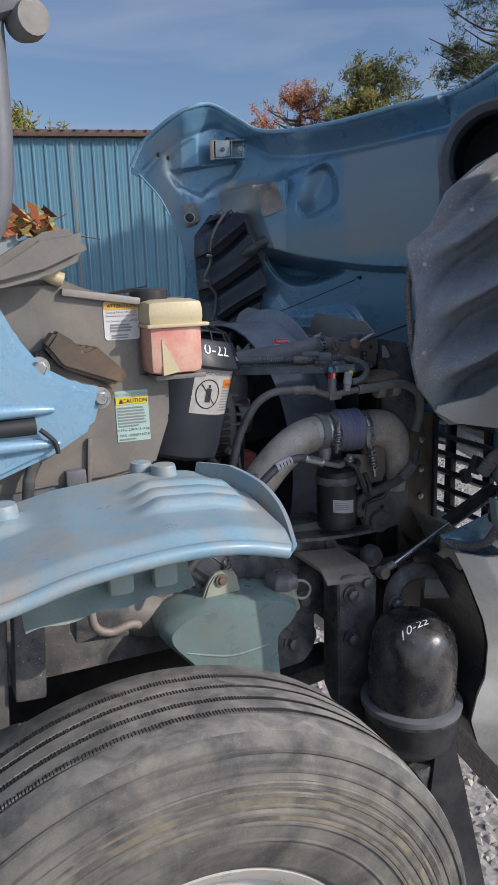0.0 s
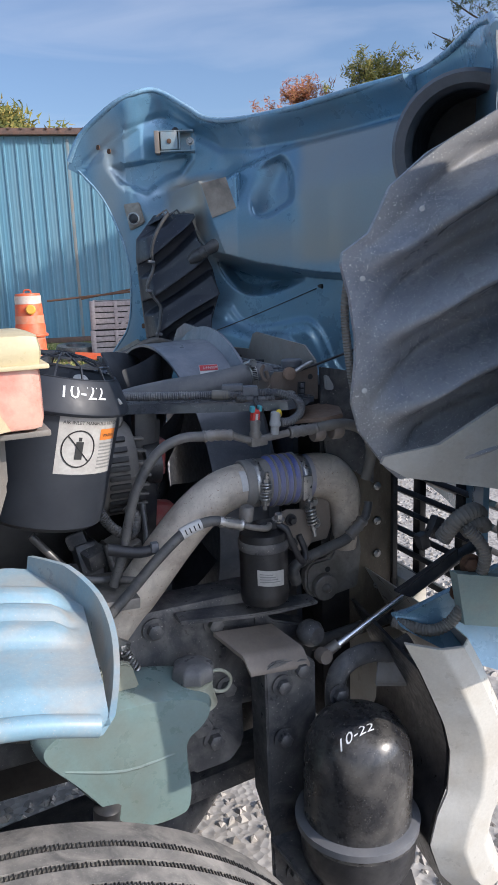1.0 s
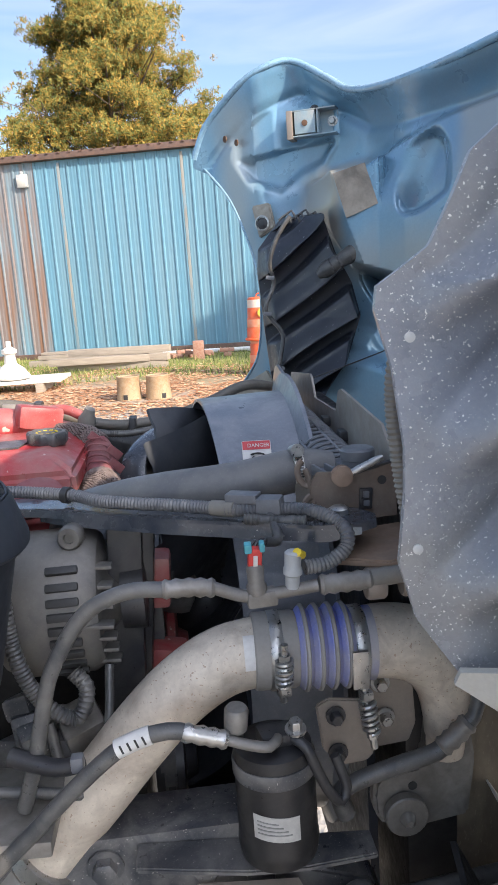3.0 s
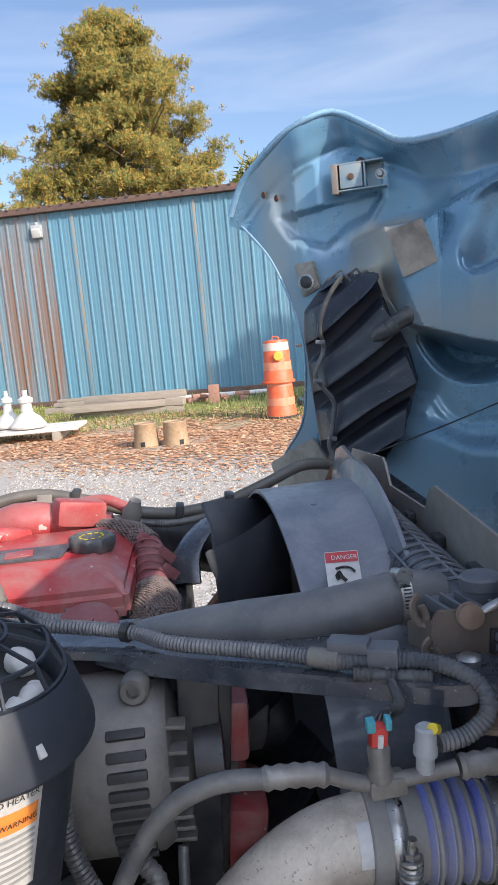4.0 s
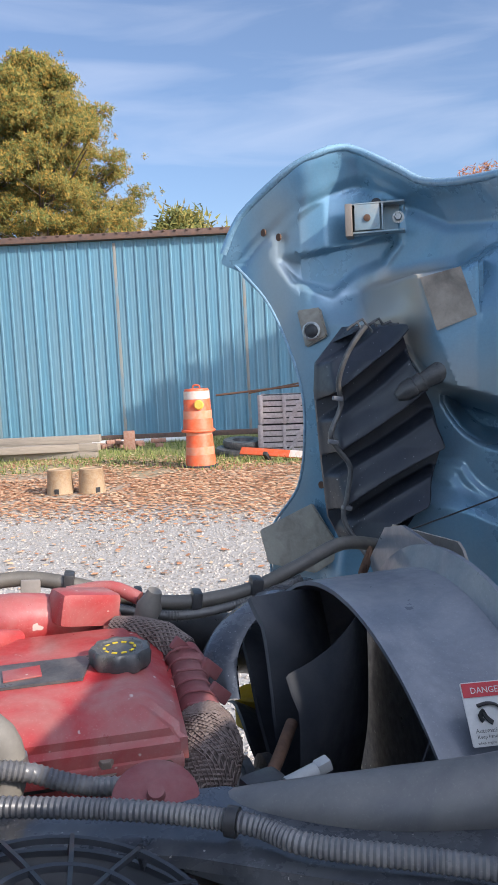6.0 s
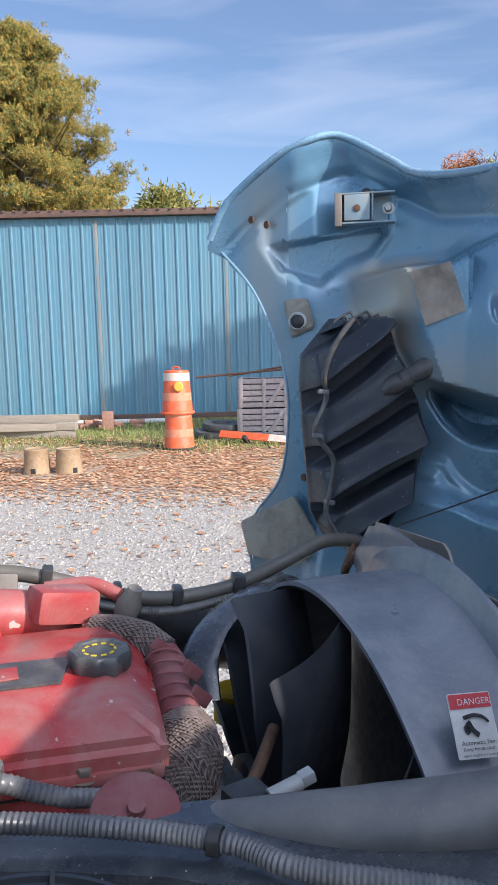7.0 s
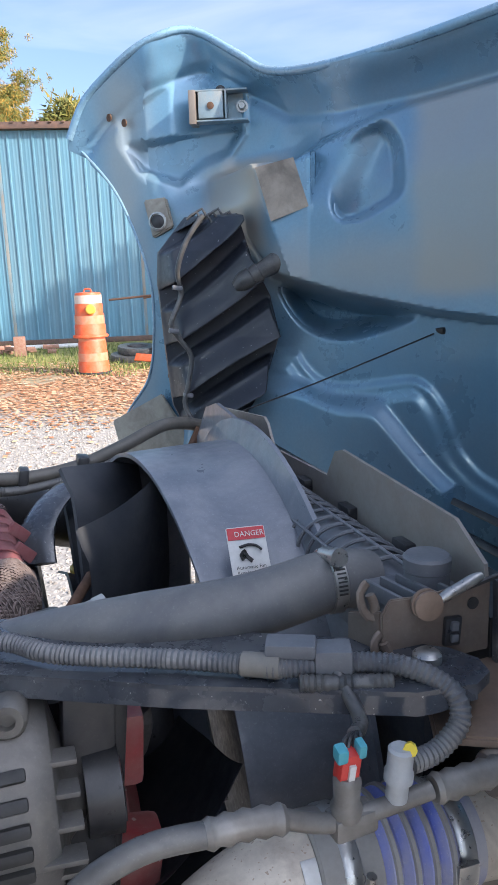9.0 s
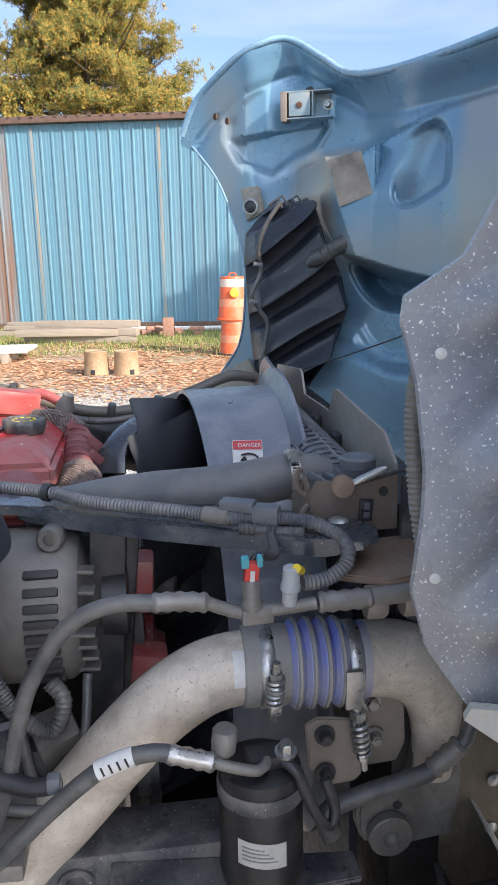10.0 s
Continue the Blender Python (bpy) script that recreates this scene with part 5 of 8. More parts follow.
part("filler_neck", Build().lathe([(0.0205, -0.03), (0.0205, 0.018), (0.0215, 0.019), (0.0215, 0.030), (0.019, 0.0325)], (1.012, 1.612, 1.517), seg=32), M_PLASTIC, radiator, "round grey filler cap")
part("tank_end", Build().box((1.003, 1.618, 1.505), (0.075, 0.06, 0.03), bevel=0.006), M_PLASTIC, radiator)
for k in range(4):
    part("tank_tooth", Build().box((0.962 + 0.016 * k, 1.600, 1.523), (0.004, 0.05, 0.014), (0, 0, 12), 0.001), M_PLASTIC, radiator)
eb = part("eye_bolt", Build().lathe([(0.0115, 0), (0.013, 0.002), (0.013, 0.005), (0.0075, 0.006), (0.0065, 0.010), (0.003, 0.011)], (0.981, 1.566, 1.528), (-0.1, -1, 0.1), 24), M_EYE, cornr, "rusty round pivot bolt")
part("cable_eye", Build().lathe([(0.009, 0), (0.0125, 0.001), (0.0125, 0.004), (0.009, 0.005)], (0.981, 1.5605, 1.528), (-0.1, -1, 0.1), 24), M_EYE, eb)
part("bracket_hole", Build().lathe([(0.0055, 0), (0.0055, 0.001)], (1.031, 1.5695, 1.517), (0, -1, 0), 14), M_INK, cornr)
slot = part("slot_plug", Build().box((1.010, 1.568, 1.496), (0.016, 0.006, 0.026), (0, 4, 0), 0.002), M_BLACK, cornr, "black plug in a slot")
part("plug_pin", Build().box((1.010, 1.564, 1.502), (0.007, 0.004, 0.008), (0, 4, 0), 0.001), M_PLASTIC, slot)
part("plug_pin", Build().box((1.010, 1.564, 1.491), (0.007, 0.004, 0.007), (0, 4, 0), 0.001), M_PLASTIC, slot)
part("cable_ferrule", Build().tube([(0.990, 1.560, 1.530), (1.000, 1.559, 1.535), (1.022, 1.557, 1.545), (1.030, 1.556, 1.548)], [0.0035, 0.0048, 0.0048, 0.003], 10, 0.004), M_STEEL, cornr)
for p, h in (((0.938, 1.585, 1.530), 0.030), ((0.944, 1.572, 1.492), 0.024)):
    c0 = Vector(p)
    part("latch_clip", Build().tube([c0 + Vector((0, 0, h / 2)), c0 + Vector((-0.007, -0.002, h / 4)), c0 + Vector((-0.005, -0.004, -h / 4)), c0 + Vector((0.003, -0.004, -h / 2)), c0 + Vector((0.006, -0.003, -h / 5)), c0 + Vector((0.002, -0.002, h / 6))], 0.0028, 8, 0.004, flat=1.6), M_CORNER, cornr)
part("side_plate", Build().slab([(1.052, 1.565, 1.535), (1.13, 1.560, 1.520), (1.17, 1.555, 1.36), (1.17, 1.555, 1.28), (1.060, 1.560, 1.36), (1.052, 1.562, 1.46)], 0.006, (0, 1, 0)), M_FRAME, radiator, "dark side plate")
part("plate_plug", Build().slab([(1.058, 1.556, 1.519), (1.065, 1.556, 1.518), (1.078, 1.556, 1.497), (1.077, 1.556, 1.487), (1.060, 1.556, 1.489)], 0.010, (0, 1, 0), bevel=0.002), M_CONNGREY, radiator, "grey plastic plug")
part("rub_strip", Build().slab([(0.955, 1.505, 1.440), (1.010, 1.470, 1.443), (1.050, 1.475, 1.446), (1.075, 1.53, 1.450), (1.060, 1.575, 1.452), (0.985, 1.575, 1.447)], 0.009, (0, 0, 1), bevel=0.002), M_EYE, radiator, "rust-brown rubber strip")

# upper hose with its clamp
hose = part("radiator_hose", Build().tube([(0.985, 1.675, 1.505), (0.945, 1.672, 1.512), (0.86, 1.672, 1.500), (0.77, 1.69, 1.492), (0.70, 1.72, 1.482), (0.63, 1.77, 1.455), (0.60, 1.84, 1.41)], [0.028, 0.029, 0.030, 0.029, 0.024, 0.022, 0.02], 20, 0.012), M_HOSE, truck, "thick dark rubber radiator hose")

hc = part("hose_clamp", Build().lathe([(0.0300, 0), (0.0312, 0.001), (0.0312, 0.013), (0.0300, 0.014)], (0.937, 1.672, 1.5115), (1, 0, 0.02), 36), M_STEEL, hose, "bright worm-drive hose clamp")
part("clamp_screw", Build().lathe([(0.007, -0.012), (0.007, 0.010), (0.009, 0.011), (0.009, 0.018)], (0.940, 1.662, 1.541), (0.1, -1, 0.2), 12), M_STEEL, hc)
b = Build()
for k in range(11):
    a = radians(112 + 7 * k)
    b.box((0.944, 1.672 + 0.0313 * math.cos(a), 1.5115 + 0.0313 * math.sin(a)), (0.0085, 0.0016, 0.0018), (112 + 7 * k + 90, 0, 0))
tagged(part("clamp_slots", b, M_INK, hc), kind="stuff")

# support arms
b = Build()
inner = [(0.40, 1.785), (0.52, 1.765), (0.612, 1.765), (0.644, 1.762), (0.694, 1.736), (0.871, 1.637), (0.964, 1.585), (1.0, 1.556), (1.012, 1.533)]
outer = [(1.008, 1.512), (0.988, 1.500), (0.94, 1.506), (0.769, 1.586), (0.642, 1.655), (0.60, 1.678), (0.52, 1.705), (0.40, 1.735)]
b.slab([(u, v, 1.478) for u, v in inner + outer], 0.010, (0, 0, 1))
arm = part("support_arm", b, M_ARM, truck, "flat black radiator support arm")
low = [(0.60, 1.690), (0.642, 1.655), (0.769, 1.586), (0.94, 1.506), (0.988, 1.500)]
part("arm_flange", Build().sheet(lambda s, t: (0.60 + 0.388 * s, lerp_table(low, 0.60 + 0.388 * s) - 0.002 * t, 1.484 - 0.015 * t + 0.007 * t * smooth(0.9, 1.0, s)), 40, 2, 0.006, (0, 1, 0)), M_ARM, arm)
part("arm_bolt", Build().lathe([(0.012, 0), (0.012, 0.006), (0.008, 0.009)], (0.972, 1.545, 1.488), seg=16), M_STEEL, arm)
b = Build().tube([(0.875, 2.33, 1.485), (0.84, 2.30, 1.488), (0.79, 2.25, 1.488), (0.735, 2.20, 1.474), (0.70, 2.15, 1.445), (0.69, 2.12, 1.40)], [0.024, 0.025, 0.026, 0.026, 0.028, 0.034], 14, 0.015, flat=0.32)
part("far_support_arm", b, M_ARM, truck, "curved black radiator support arm")
part("intake_hose", Build().tube([(0.52, 2.34, 1.43), (0.62, 2.36, 1.42), (0.74, 2.42, 1.37), (0.86, 2.5, 1.31)], 0.05, 18, 0.02), M_BLACK, truck, "thick black intake hose")

# corrugated loom lying on the arm
loom = [(0.40, 1.76, 1.512), (0.55, 1.725, 1.505), (0.645, 1.685, 1.502), (0.688, 1.648, 1.500), (0.773, 1.607, 1.499), (0.829, 1.575, 1.499), (0.851, 1.560, 1.499), (0.897, 1.550, 1.499), (0.94, 1.530, 1.498), (0.968, 1.505, 1.485), (0.968, 1.492, 1.466), (0.945, 1.485, 1.452), (0.918, 1.480, 1.451)]
lm = part("corrugated_loom", Build().tube(loom, 0.0074, 12, ridge=0.0012, pitch=0.0042), M_LOOM, truck, "dusty black corrugated wiring loom")
part("tape_wrap", Build().tube([(0.825, 1.577, 1.4995), (0.851, 1.561, 1.4995)], 0.0098, 12, 0.01), M_DUSTY, lm)
part("cable_tie", Build().tube([(0.634, 1.690, 1.5025), (0.642, 1.686, 1.502)], 0.0112, 12, 0.005), M_BLACK, lm)
part("branch_clip", Build().box((0.862, 1.566, 1.512), (0.04, 0.022, 0.012), (0, 0, -25), 0.003), M_PLASTIC, lm)
part("tee", Build().box((0.892, 1.553, 1.503), (0.03, 0.025, 0.022), (0, 0, -20), 0.004), M_PLASTIC, lm)
part("branch", Build().tube([(0.89, 1.548, 1.498), (0.895, 1.525, 1.48), (0.892, 1.505, 1.475), (0.874, 1.479, 1.486)], 0.0058, 10, 0.01), M_RUBBER, lm)
for k in range(4):
    d = 0.004 * (k - 1.5)
    part("connector_wire", Build().tube([(0.876 + d * 0.3, 1.480, 1.487), (0.870 + d, 1.473, 1.489), (0.866 + d, 1.469, 1.484), (0.864 + d, 1.467, 1.474)], 0.0016, 6, 0.004), M_BLACK, lm)
part("second_loom", Build().tube([(0.86, 1.545, 1.492), (0.90, 1.535, 1.489), (0.93, 1.525, 1.489)], 0.0062, 10, ridge=0.0012, pitch=0.005), M_RUBBER, lm)

# long hose over the engine to the far side of the radiator
th = part("overhead_hose", Build().tube([(0.18, 2.24, 1.50), (0.33, 2.28, 1.535), (0.42, 2.30, 1.545), (0.50, 2.30, 1.53), (0.60, 2.30, 1.495), (0.68, 2.30, 1.482), (0.774, 2.30, 1.491), (0.86, 2.32, 1.515), (0.94, 2.34, 1.540), (1.02, 2.39, 1.52)], 0.0115, 14, 0.012), M_OLDHOSE, truck, "dusty rubber hose across the engine bay")
part("thin_loom", Build().tube([(0.44, 2.28, 1.515), (0.54, 2.28, 1.495), (0.66, 2.285, 1.467), (0.77, 2.285, 1.478), (0.86, 2.30, 1.50)], 0.007, 10, ridge=0.001, pitch=0.005), M_RUBBER, th)
for p, d in (((0.50, 2.30, 1.53), 0.01), ((0.69, 2.30, 1.482), 0.01), ((0.785, 2.30, 1.493), 0.012), ((0.60, 2.30, 1.495), 0.008)):
    part("hose_clip", Build().box(p, (d * 1.6, 0.034, 0.034), (0, 8, 0), 0.004), M_BLACK, th)
part("hose_bracket", Build().box((0.445, 2.27, 1.50), (0.028, 0.006, 0.10), (0, 4, 0), 0.003), M_TAN, th, "tan steel hose bracket")
b = Build()
for k in range(3):
    b.tube([(1.00, 2.36, 1.515 + 0.005 * k), (0.992 - 0.008 * k, 2.35, 1.50 - 0.008 * k), (0.985, 2.36, 1.475)], 0.004, 6, 0.01)
part("hose_hardware", b, M_RUST, th, "rusty clamp hardware")

# ---- truck: engine ----
b = Build()
b.box((0.20, 2.03, 1.02), (1.0, 0.56, 0.76), bevel=0.03)
engine = part("engine_block", b, M_ENGINE, truck, "dark greasy engine block")


def cover(b, u0, u1, v0, v1, w0, w1, inset, mw):
    """A cast cover with sloping sides."""
    ring0 = [(u0, v0), (u1, v0), (u1, v1), (u0, v1)]
    vs = [(u, v, w0) for u, v in ring0] + [(u, v, mw) for u, v in ring0] + [(u0, v0 + inset, w1), (u1 - inset, v0 + inset, w1), (u1 - inset, v1 - inset, w1), (u0, v1 - inset, w1)]
    fs = [(0, 1, 5, 4), (1, 2, 6, 5), (2, 3, 7, 6), (3, 0, 4, 7), (4, 5, 9, 8), (5, 6, 10, 9), (6, 7, 11, 10), (7, 4, 8, 11), (8, 9, 10, 11), (3, 2, 1, 0)]
    bm = bmesh.new()
    bv = [bm.verts.new(p) for p in vs]
    for f in fs:
        bm.faces.new([bv[i] for i in f])
    bmesh.ops.recalc_face_normals(bm, faces=bm.faces[:])
    bmesh.ops.bevel(bm, geom=bm.edges[:], offset=0.008, segments=2, affect="EDGES")
    bm.verts.index_update()
    b.add([p.co for p in bm.verts], [[p.index for p in f.verts] for f in bm.faces], True)
    bm.free()
    return b


vc = part("valve_cover", cover(Build(), -0.3, 0.625, 1.862, 2.165, 1.452, 1.517, 0.045, 1.490), M_RED, engine, "red chipped valve cover")
part("cover_base", cover(Build(), -0.3, 0.615, 1.870, 2.16, 1.385, 1.450, 0.006, 1.440), M_RED, vc, "red chipped rocker housing")
part("gasket_line", Build().box((0.155, 2.014, 1.451), (0.93, 0.296, 0.005)), M_INK, vc)
part("cover_plaque", Build().slab([(0.30, 1.955, 1.5175), (0.525, 1.955, 1.5175), (0.535, 2.02, 1.5175), (0.30, 2.02, 1.5175)], 0.003, (0, 0, 1)), M_RUBBER, vc, "grey cast plaque")
for k, (x, w_) in enumerate(((0.34, 0.05), (0.41, 0.035), (0.46, 0.04))):
    part("plaque_mark", Build().box((x, 1.985, 1.5215), (w_, 0.03, 0.002), (0, 0, 8), 0.0005), M_RED, vc)
part("cover_ledge", Build().box((0.155, 1.866, 1.462), (0.93, 0.016, 0.014), bevel=0.004), M_RED, vc)
part("housing_rib", Build().box((0.30, 1.867, 1.418), (0.60, 0.008, 0.010), bevel=0.003), M_RED, vc)
for u in (0.18, 0.36, 0.545):
    part("cover_boss", Build().lathe([(0.016, -0.03), (0.015, 0.0), (0.012, 0.003)], (u, 1.872, 1.458), seg=20), M_RED, vc)
    part("cover_bolt", hexbolt(Build(), (u, 1.868, 1.462), (0, -0.3, 1), 0.009, 0.012), M_CORNER, vc)
cap = part("oil_cap", Build().lathe([(0.030, 0.0), (0.033, 0.005), (0.034, 0.018), (0.031, 0.022), (0.025, 0.022), (0.023, 0.020), (0.004, 0.020)], (0.566, 1.995, 1.514), (0.05, 0.0, 1), 64, lambda a: 1 + 0.05 * math.sin(9 * a)), M_RUBBER, vc, "black scalloped oil filler cap")
for k in range(10):
    a = k * 0.62
    part("cap_mark", Build().box((0.566 + 0.017 * math.cos(a), 1.995 + 0.017 * math.sin(a), 1.5345), (0.006, 0.003, 0.001), (0, 0, math.degrees(a) + 90)), M_YELLOW, cap, "yellow cap lettering bar")
for u in (0.60, 0.40, 0.22):
    part("cover_bolt", hexbolt(Build().lathe([(0.012, -0.05), (0.012, 0.0)], (u, 1.856, 1.455), seg=12), (u, 1.856, 1.455), (0, 0, 1), 0.009), M_RUST, vc, "rusty cover bolt")
part("red_breather", Build().box((0.525, 2.16, 1.535), (0.085, 0.05, 0.045), (0, 12, 25), 0.010), M_RED, engine, "bright red plastic box")
part("red_elbow", Build().tube([(0.35, 2.18, 1.50), (0.42, 2.17, 1.525), (0.50, 2.18, 1.515), (0.53, 2.2, 1.49)], [0.03, 0.035, 0.03, 0.025], 16, 0.01), M_RED, engine, "red cast pipe")
part("red_manifold", Build().box((0.30, 2.22, 1.47), (0.55, 0.09, 0.08), (0, 0, 3), 0.02), M_RED, engine, "red manifold casting")
part("red_tube", Build().tube([(0.36, 2.15, 1.51), (0.40, 2.09, 1.528), (0.44, 2.13, 1.51)], 0.014, 12, 0.01), M_RED, engine)
part("steel_pipe", Build().tube([(0.50, 2.25, 1.53), (0.56, 2.24, 1.535), (0.60, 2.22, 1.52)], 0.010, 10, 0.01), M_RED, engine)
part("vent_plug", Build().lathe([(0.016, 0), (0.018, 0.02), (0.012, 0.034), (0.010, 0.045)], (0.605, 2.19, 1.50), (0.3, -0.2, 0.8), 16), M_DUSTY, engine)
part("thin_pipe", Build().tube([(0.30, 2.20, 1.53), (0.45, 2.21, 1.535), (0.55, 2.2, 1.52)], 0.006, 8, 0.02), M_BLACK, engine)
for p in ((0.34, 2.30, 1.45), (0.24, 2.28, 1.47), (0.15, 2.25, 1.50)):
    part("grey_module", Build().box(p, (0.08, 0.06, 0.10), (0, 0, 12), 0.01), M_ALU, engine)
part("near_elbow", Build().tube([(0.38, 1.80, 1.545), (0.425, 1.815, 1.55), (0.455, 1.82, 1.53), (0.46, 1.82, 1.49), (0.445, 1.815, 1.46)], 0.017, 14, 0.01), M_DUSTY, engine, "dusty bent hose with clamp")
part("elbow_clamp", Build().tube([(0.4595, 1.82, 1.51), (0.4605, 1.82, 1.498)], 0.0195, 16, 0.006), M_STEEL, engine)
part("ribbed_breather", Build().tube([(0.36, 1.80, 1.522), (0.43, 1.80, 1.516), (0.478, 1.80, 1.5065), (0.504, 1.80, 1.495), (0.531, 1.80, 1.485), (0.565, 1.795, 1.482), (0.60, 1.79, 1.474)], 0.0075, 12, ridge=0.0012, pitch=0.005), M_LOOM, engine, "dusty corrugated breather loom")
part("red_sleeve", Build().tube([(0.36, 1.79, 1.4755), (0.41, 1.786, 1.475)], 0.0165, 12, 0.01), M_RED, engine)
part("red_pulley", Build().lathe([(0.012, 0.004), (0.013, 0.001), (0.034, 0.001), (0.0365, 0.003), (0.0365, 0.007), (0.034, 0.009), (0.008, 0.010), (0.007, 0.016)], (0.585, 1.760, 1.484), (0.05, -0.42, 0.91), 48), M_REDDUST, engine, "flat red disc")
wr = part("wrapped_hose", Build().tube([(0.640, 2.065, 1.492), (0.648, 2.045, 1.478), (0.645, 2.02, 1.468), (0.648, 1.995, 1.457), (0.651, 1.96, 1.446)], [0.021, 0.0235, 0.022, 0.025, 0.027], 20, 0.005), M_REDDUST, engine, "dusty red silicone hose")
for k in range(6):
    q = Vector((0.640, 2.062, 1.490)).lerp(Vector((0.650, 1.965, 1.450)), (k + 0.5) / 6)
    part("hose_wrinkle", Build().tube([q + Vector((0.024 * math.cos(a), -0.010 * math.sin(a) - 0.004, 0.022 * math.sin(a))) for a in (0.2, 0.9, 1.6 + 0.2 * (k % 3), 2.3, 3.0)], [0.0006, 0.0014, 0.0018, 0.0014, 0.0006], 8, 0.006), M_REDDUST, wr)
for p in ((0.672, 2.03, 1.482), (0.676, 1.995, 1.466), (0.640, 2.05, 1.505)):
    part("hose_tab", Build().box(p, (0.030, 0.007, 0.016), (0, 45, 25), 0.002), M_REDDUST, wr)


def braided(name, pts, radii, strands, pitch, label):
    """A woven sleeve: a dark core with two crossing sets of flat strands."""
    core = part(name, Build().tube(pts, [r * 0.96 for r in radii], 22, 0.006), M_BRAID_CORE, wr, label)
    spine = [Vector(p) for p in pts]
    n = len(spine) - 1
    weave = Build()
    for turn in range(strands):
        for sgn in (1, -1):
            line = []
            for k in range(n * 7 + 1):
                f = min(k / 7, n - 1e-6)
                i = int(f)
                q = spine[i].lerp(spine[i + 1], f - i)
                ax = (spine[min(i + 2, n)] - spine[max(i - 1, 0)]).normalized()
                n1 = (Vector((0, -1, 0)) - ax * ax.dot(Vector((0, -1, 0)))).normalized()
                n2 = ax.cross(n1)
                a = sgn * k * pitch + turn * 2 * math.pi / strands
                r = radii[i] + (radii[i + 1] - radii[i]) * (f - i)
                line.append(q + (n1 * math.cos(a) + n2 * math.sin(a)) * r * (1.0 + 0.012 * sgn * math.sin(a * strands / 2)))
            weave.tube(line, 0.0019, 4, 0.02, flat=0.6)
    tagged(part("braid", weave, M_BRAID, core, "woven brown strands"), kind="stuff")


braided("braided_sleeve", [(0.649, 1.972, 1.449), (0.653, 1.955, 1.442), (0.654, 1.935, 1.430), (0.645, 1.915, 1.418), (0.628, 1.90, 1.405), (0.61, 1.89, 1.392)], [0.028, 0.033, 0.036, 0.036, 0.034, 0.030], 28, 0.15, "brown braided heat sleeve")
braided("upper_braid", [(0.562, 2.14, 1.508), (0.590, 2.122, 1.508), (0.622, 2.098, 1.502), (0.645, 2.07, 1.488)], [0.015, 0.018, 0.020, 0.021], 20, 0.17, "brown braided sleeve end")

# parts in front of the engine
part("white_connector", Build().tube([(0.705, 1.79, 1.462), (0.735, 1.797, 1.469)], [0.0085, 0.0075], 10, 0.01), M_CONNGREY, engine, "grey plastic connector")
part("connector_tip", Build().box((0.742, 1.80, 1.471), (0.014, 0.013, 0.011), (0, -15, 10), 0.002), M_CONNGREY, engine)
part("connector_body", Build().box((0.69, 1.80, 1.44), (0.04, 0.05, 0.05), (0, 0, 20), 0.008), M_BLACK, engine)
part("brown_pipe", Build().tube([(0.69, 1.86, 1.41), (0.72, 1.90, 1.425), (0.75, 1.95, 1.44)], 0.007, 10, 0.01), M_RUST, engine)
part("yellow_cap", Build().lathe([(0.035, 0), (0.035, 0.05), (0.03, 0.055)], (0.79, 2.38, 1.235), seg=20), M_OILYEL, engine, "yellow plastic cap")
for k, (u, v, w, r) in enumerate([(0.715, 1.88, 1.16, 0.09), (0.705, 1.80, 1.34, 0.055), (0.71, 2.05, 1.22, 0.12), (0.715, 1.76, 1.05, 0.07)]):
    part("pulley", Build().lathe([(r, 0), (r, 0.012), (r * 0.86, 0.016), (r * 0.86, 0.026), (r, 0.03), (r, 0.042), (r * 0.5, 0.044), (r * 0.4, 0.06)], (u, v, w), (1, 0, 0), 32), M_BLACK if k else M_RED, engine)
for (v0, w0), (v1, w1) in (((1.745, 1.34), (1.79, 1.16)), ((1.855, 1.34), (1.93, 1.26)), ((1.69, 1.05), (1.74, 1.34))):
    part("drive_belt", Build().slab([(0.722, v0, w0), (0.722, v1, w1), (0.745, v1, w1), (0.745, v0, w0)], 0.006, (0, 1, 0)), M_RUBBER, engine)
part("tensioner_bar", Build().box((0.705, 1.685, 1.27), (0.05, 0.03, 0.36), (0, 6, 0), 0.006), M_BLACK, engine)
part("front_cover", Build().box((0.665, 1.93, 1.20), (0.05, 0.30, 0.42), bevel=0.02), M_FRAME, engine)
part("red_casting", Build().box((0.735, 1.720, 1.363), (0.055, 0.05, 0.075), (0, 4, 0), 0.008), M_RED, engine, "red pump casting")
part("red_casting", Build().box((0.742, 1.720, 1.211), (0.055, 0.05, 0.105), (0, 10, 0), 0.010), M_RED, engine, "red pump casting")
part("belt_cover", Build().box((0.699, 1.660, 1.285), (0.045, 0.03, 0.40), (0, 4, 0), 0.005), M_BLACK, engine, "black belt cover")
part("grey_casting", Build().box((0.765, 1.86, 1.29), (0.06, 0.07, 0.07), (20, 10, 0), 0.02), M_ALU, engine)

# alternator
M_CAST = mat("dark_dusty_casting", (0.105, 0.102, 0.098), 0.5, 0.25, (0.15, 0.143, 0.134), 6, 0.8, 0.08, 90, (0.20, 0.18, 0.155), 0.5, 6)
alt = part("alternator", Build().lathe([(0.05, -0.075), (0.085, -0.065), (0.095, -0.045), (0.095, 0.045), (0.085, 0.06), (0.045, 0.07), (0.03, 0.085)], (0.615, 1.668, 1.365), (1, 0, 0), 36), M_CAST, engine, "dusty cast alternator")
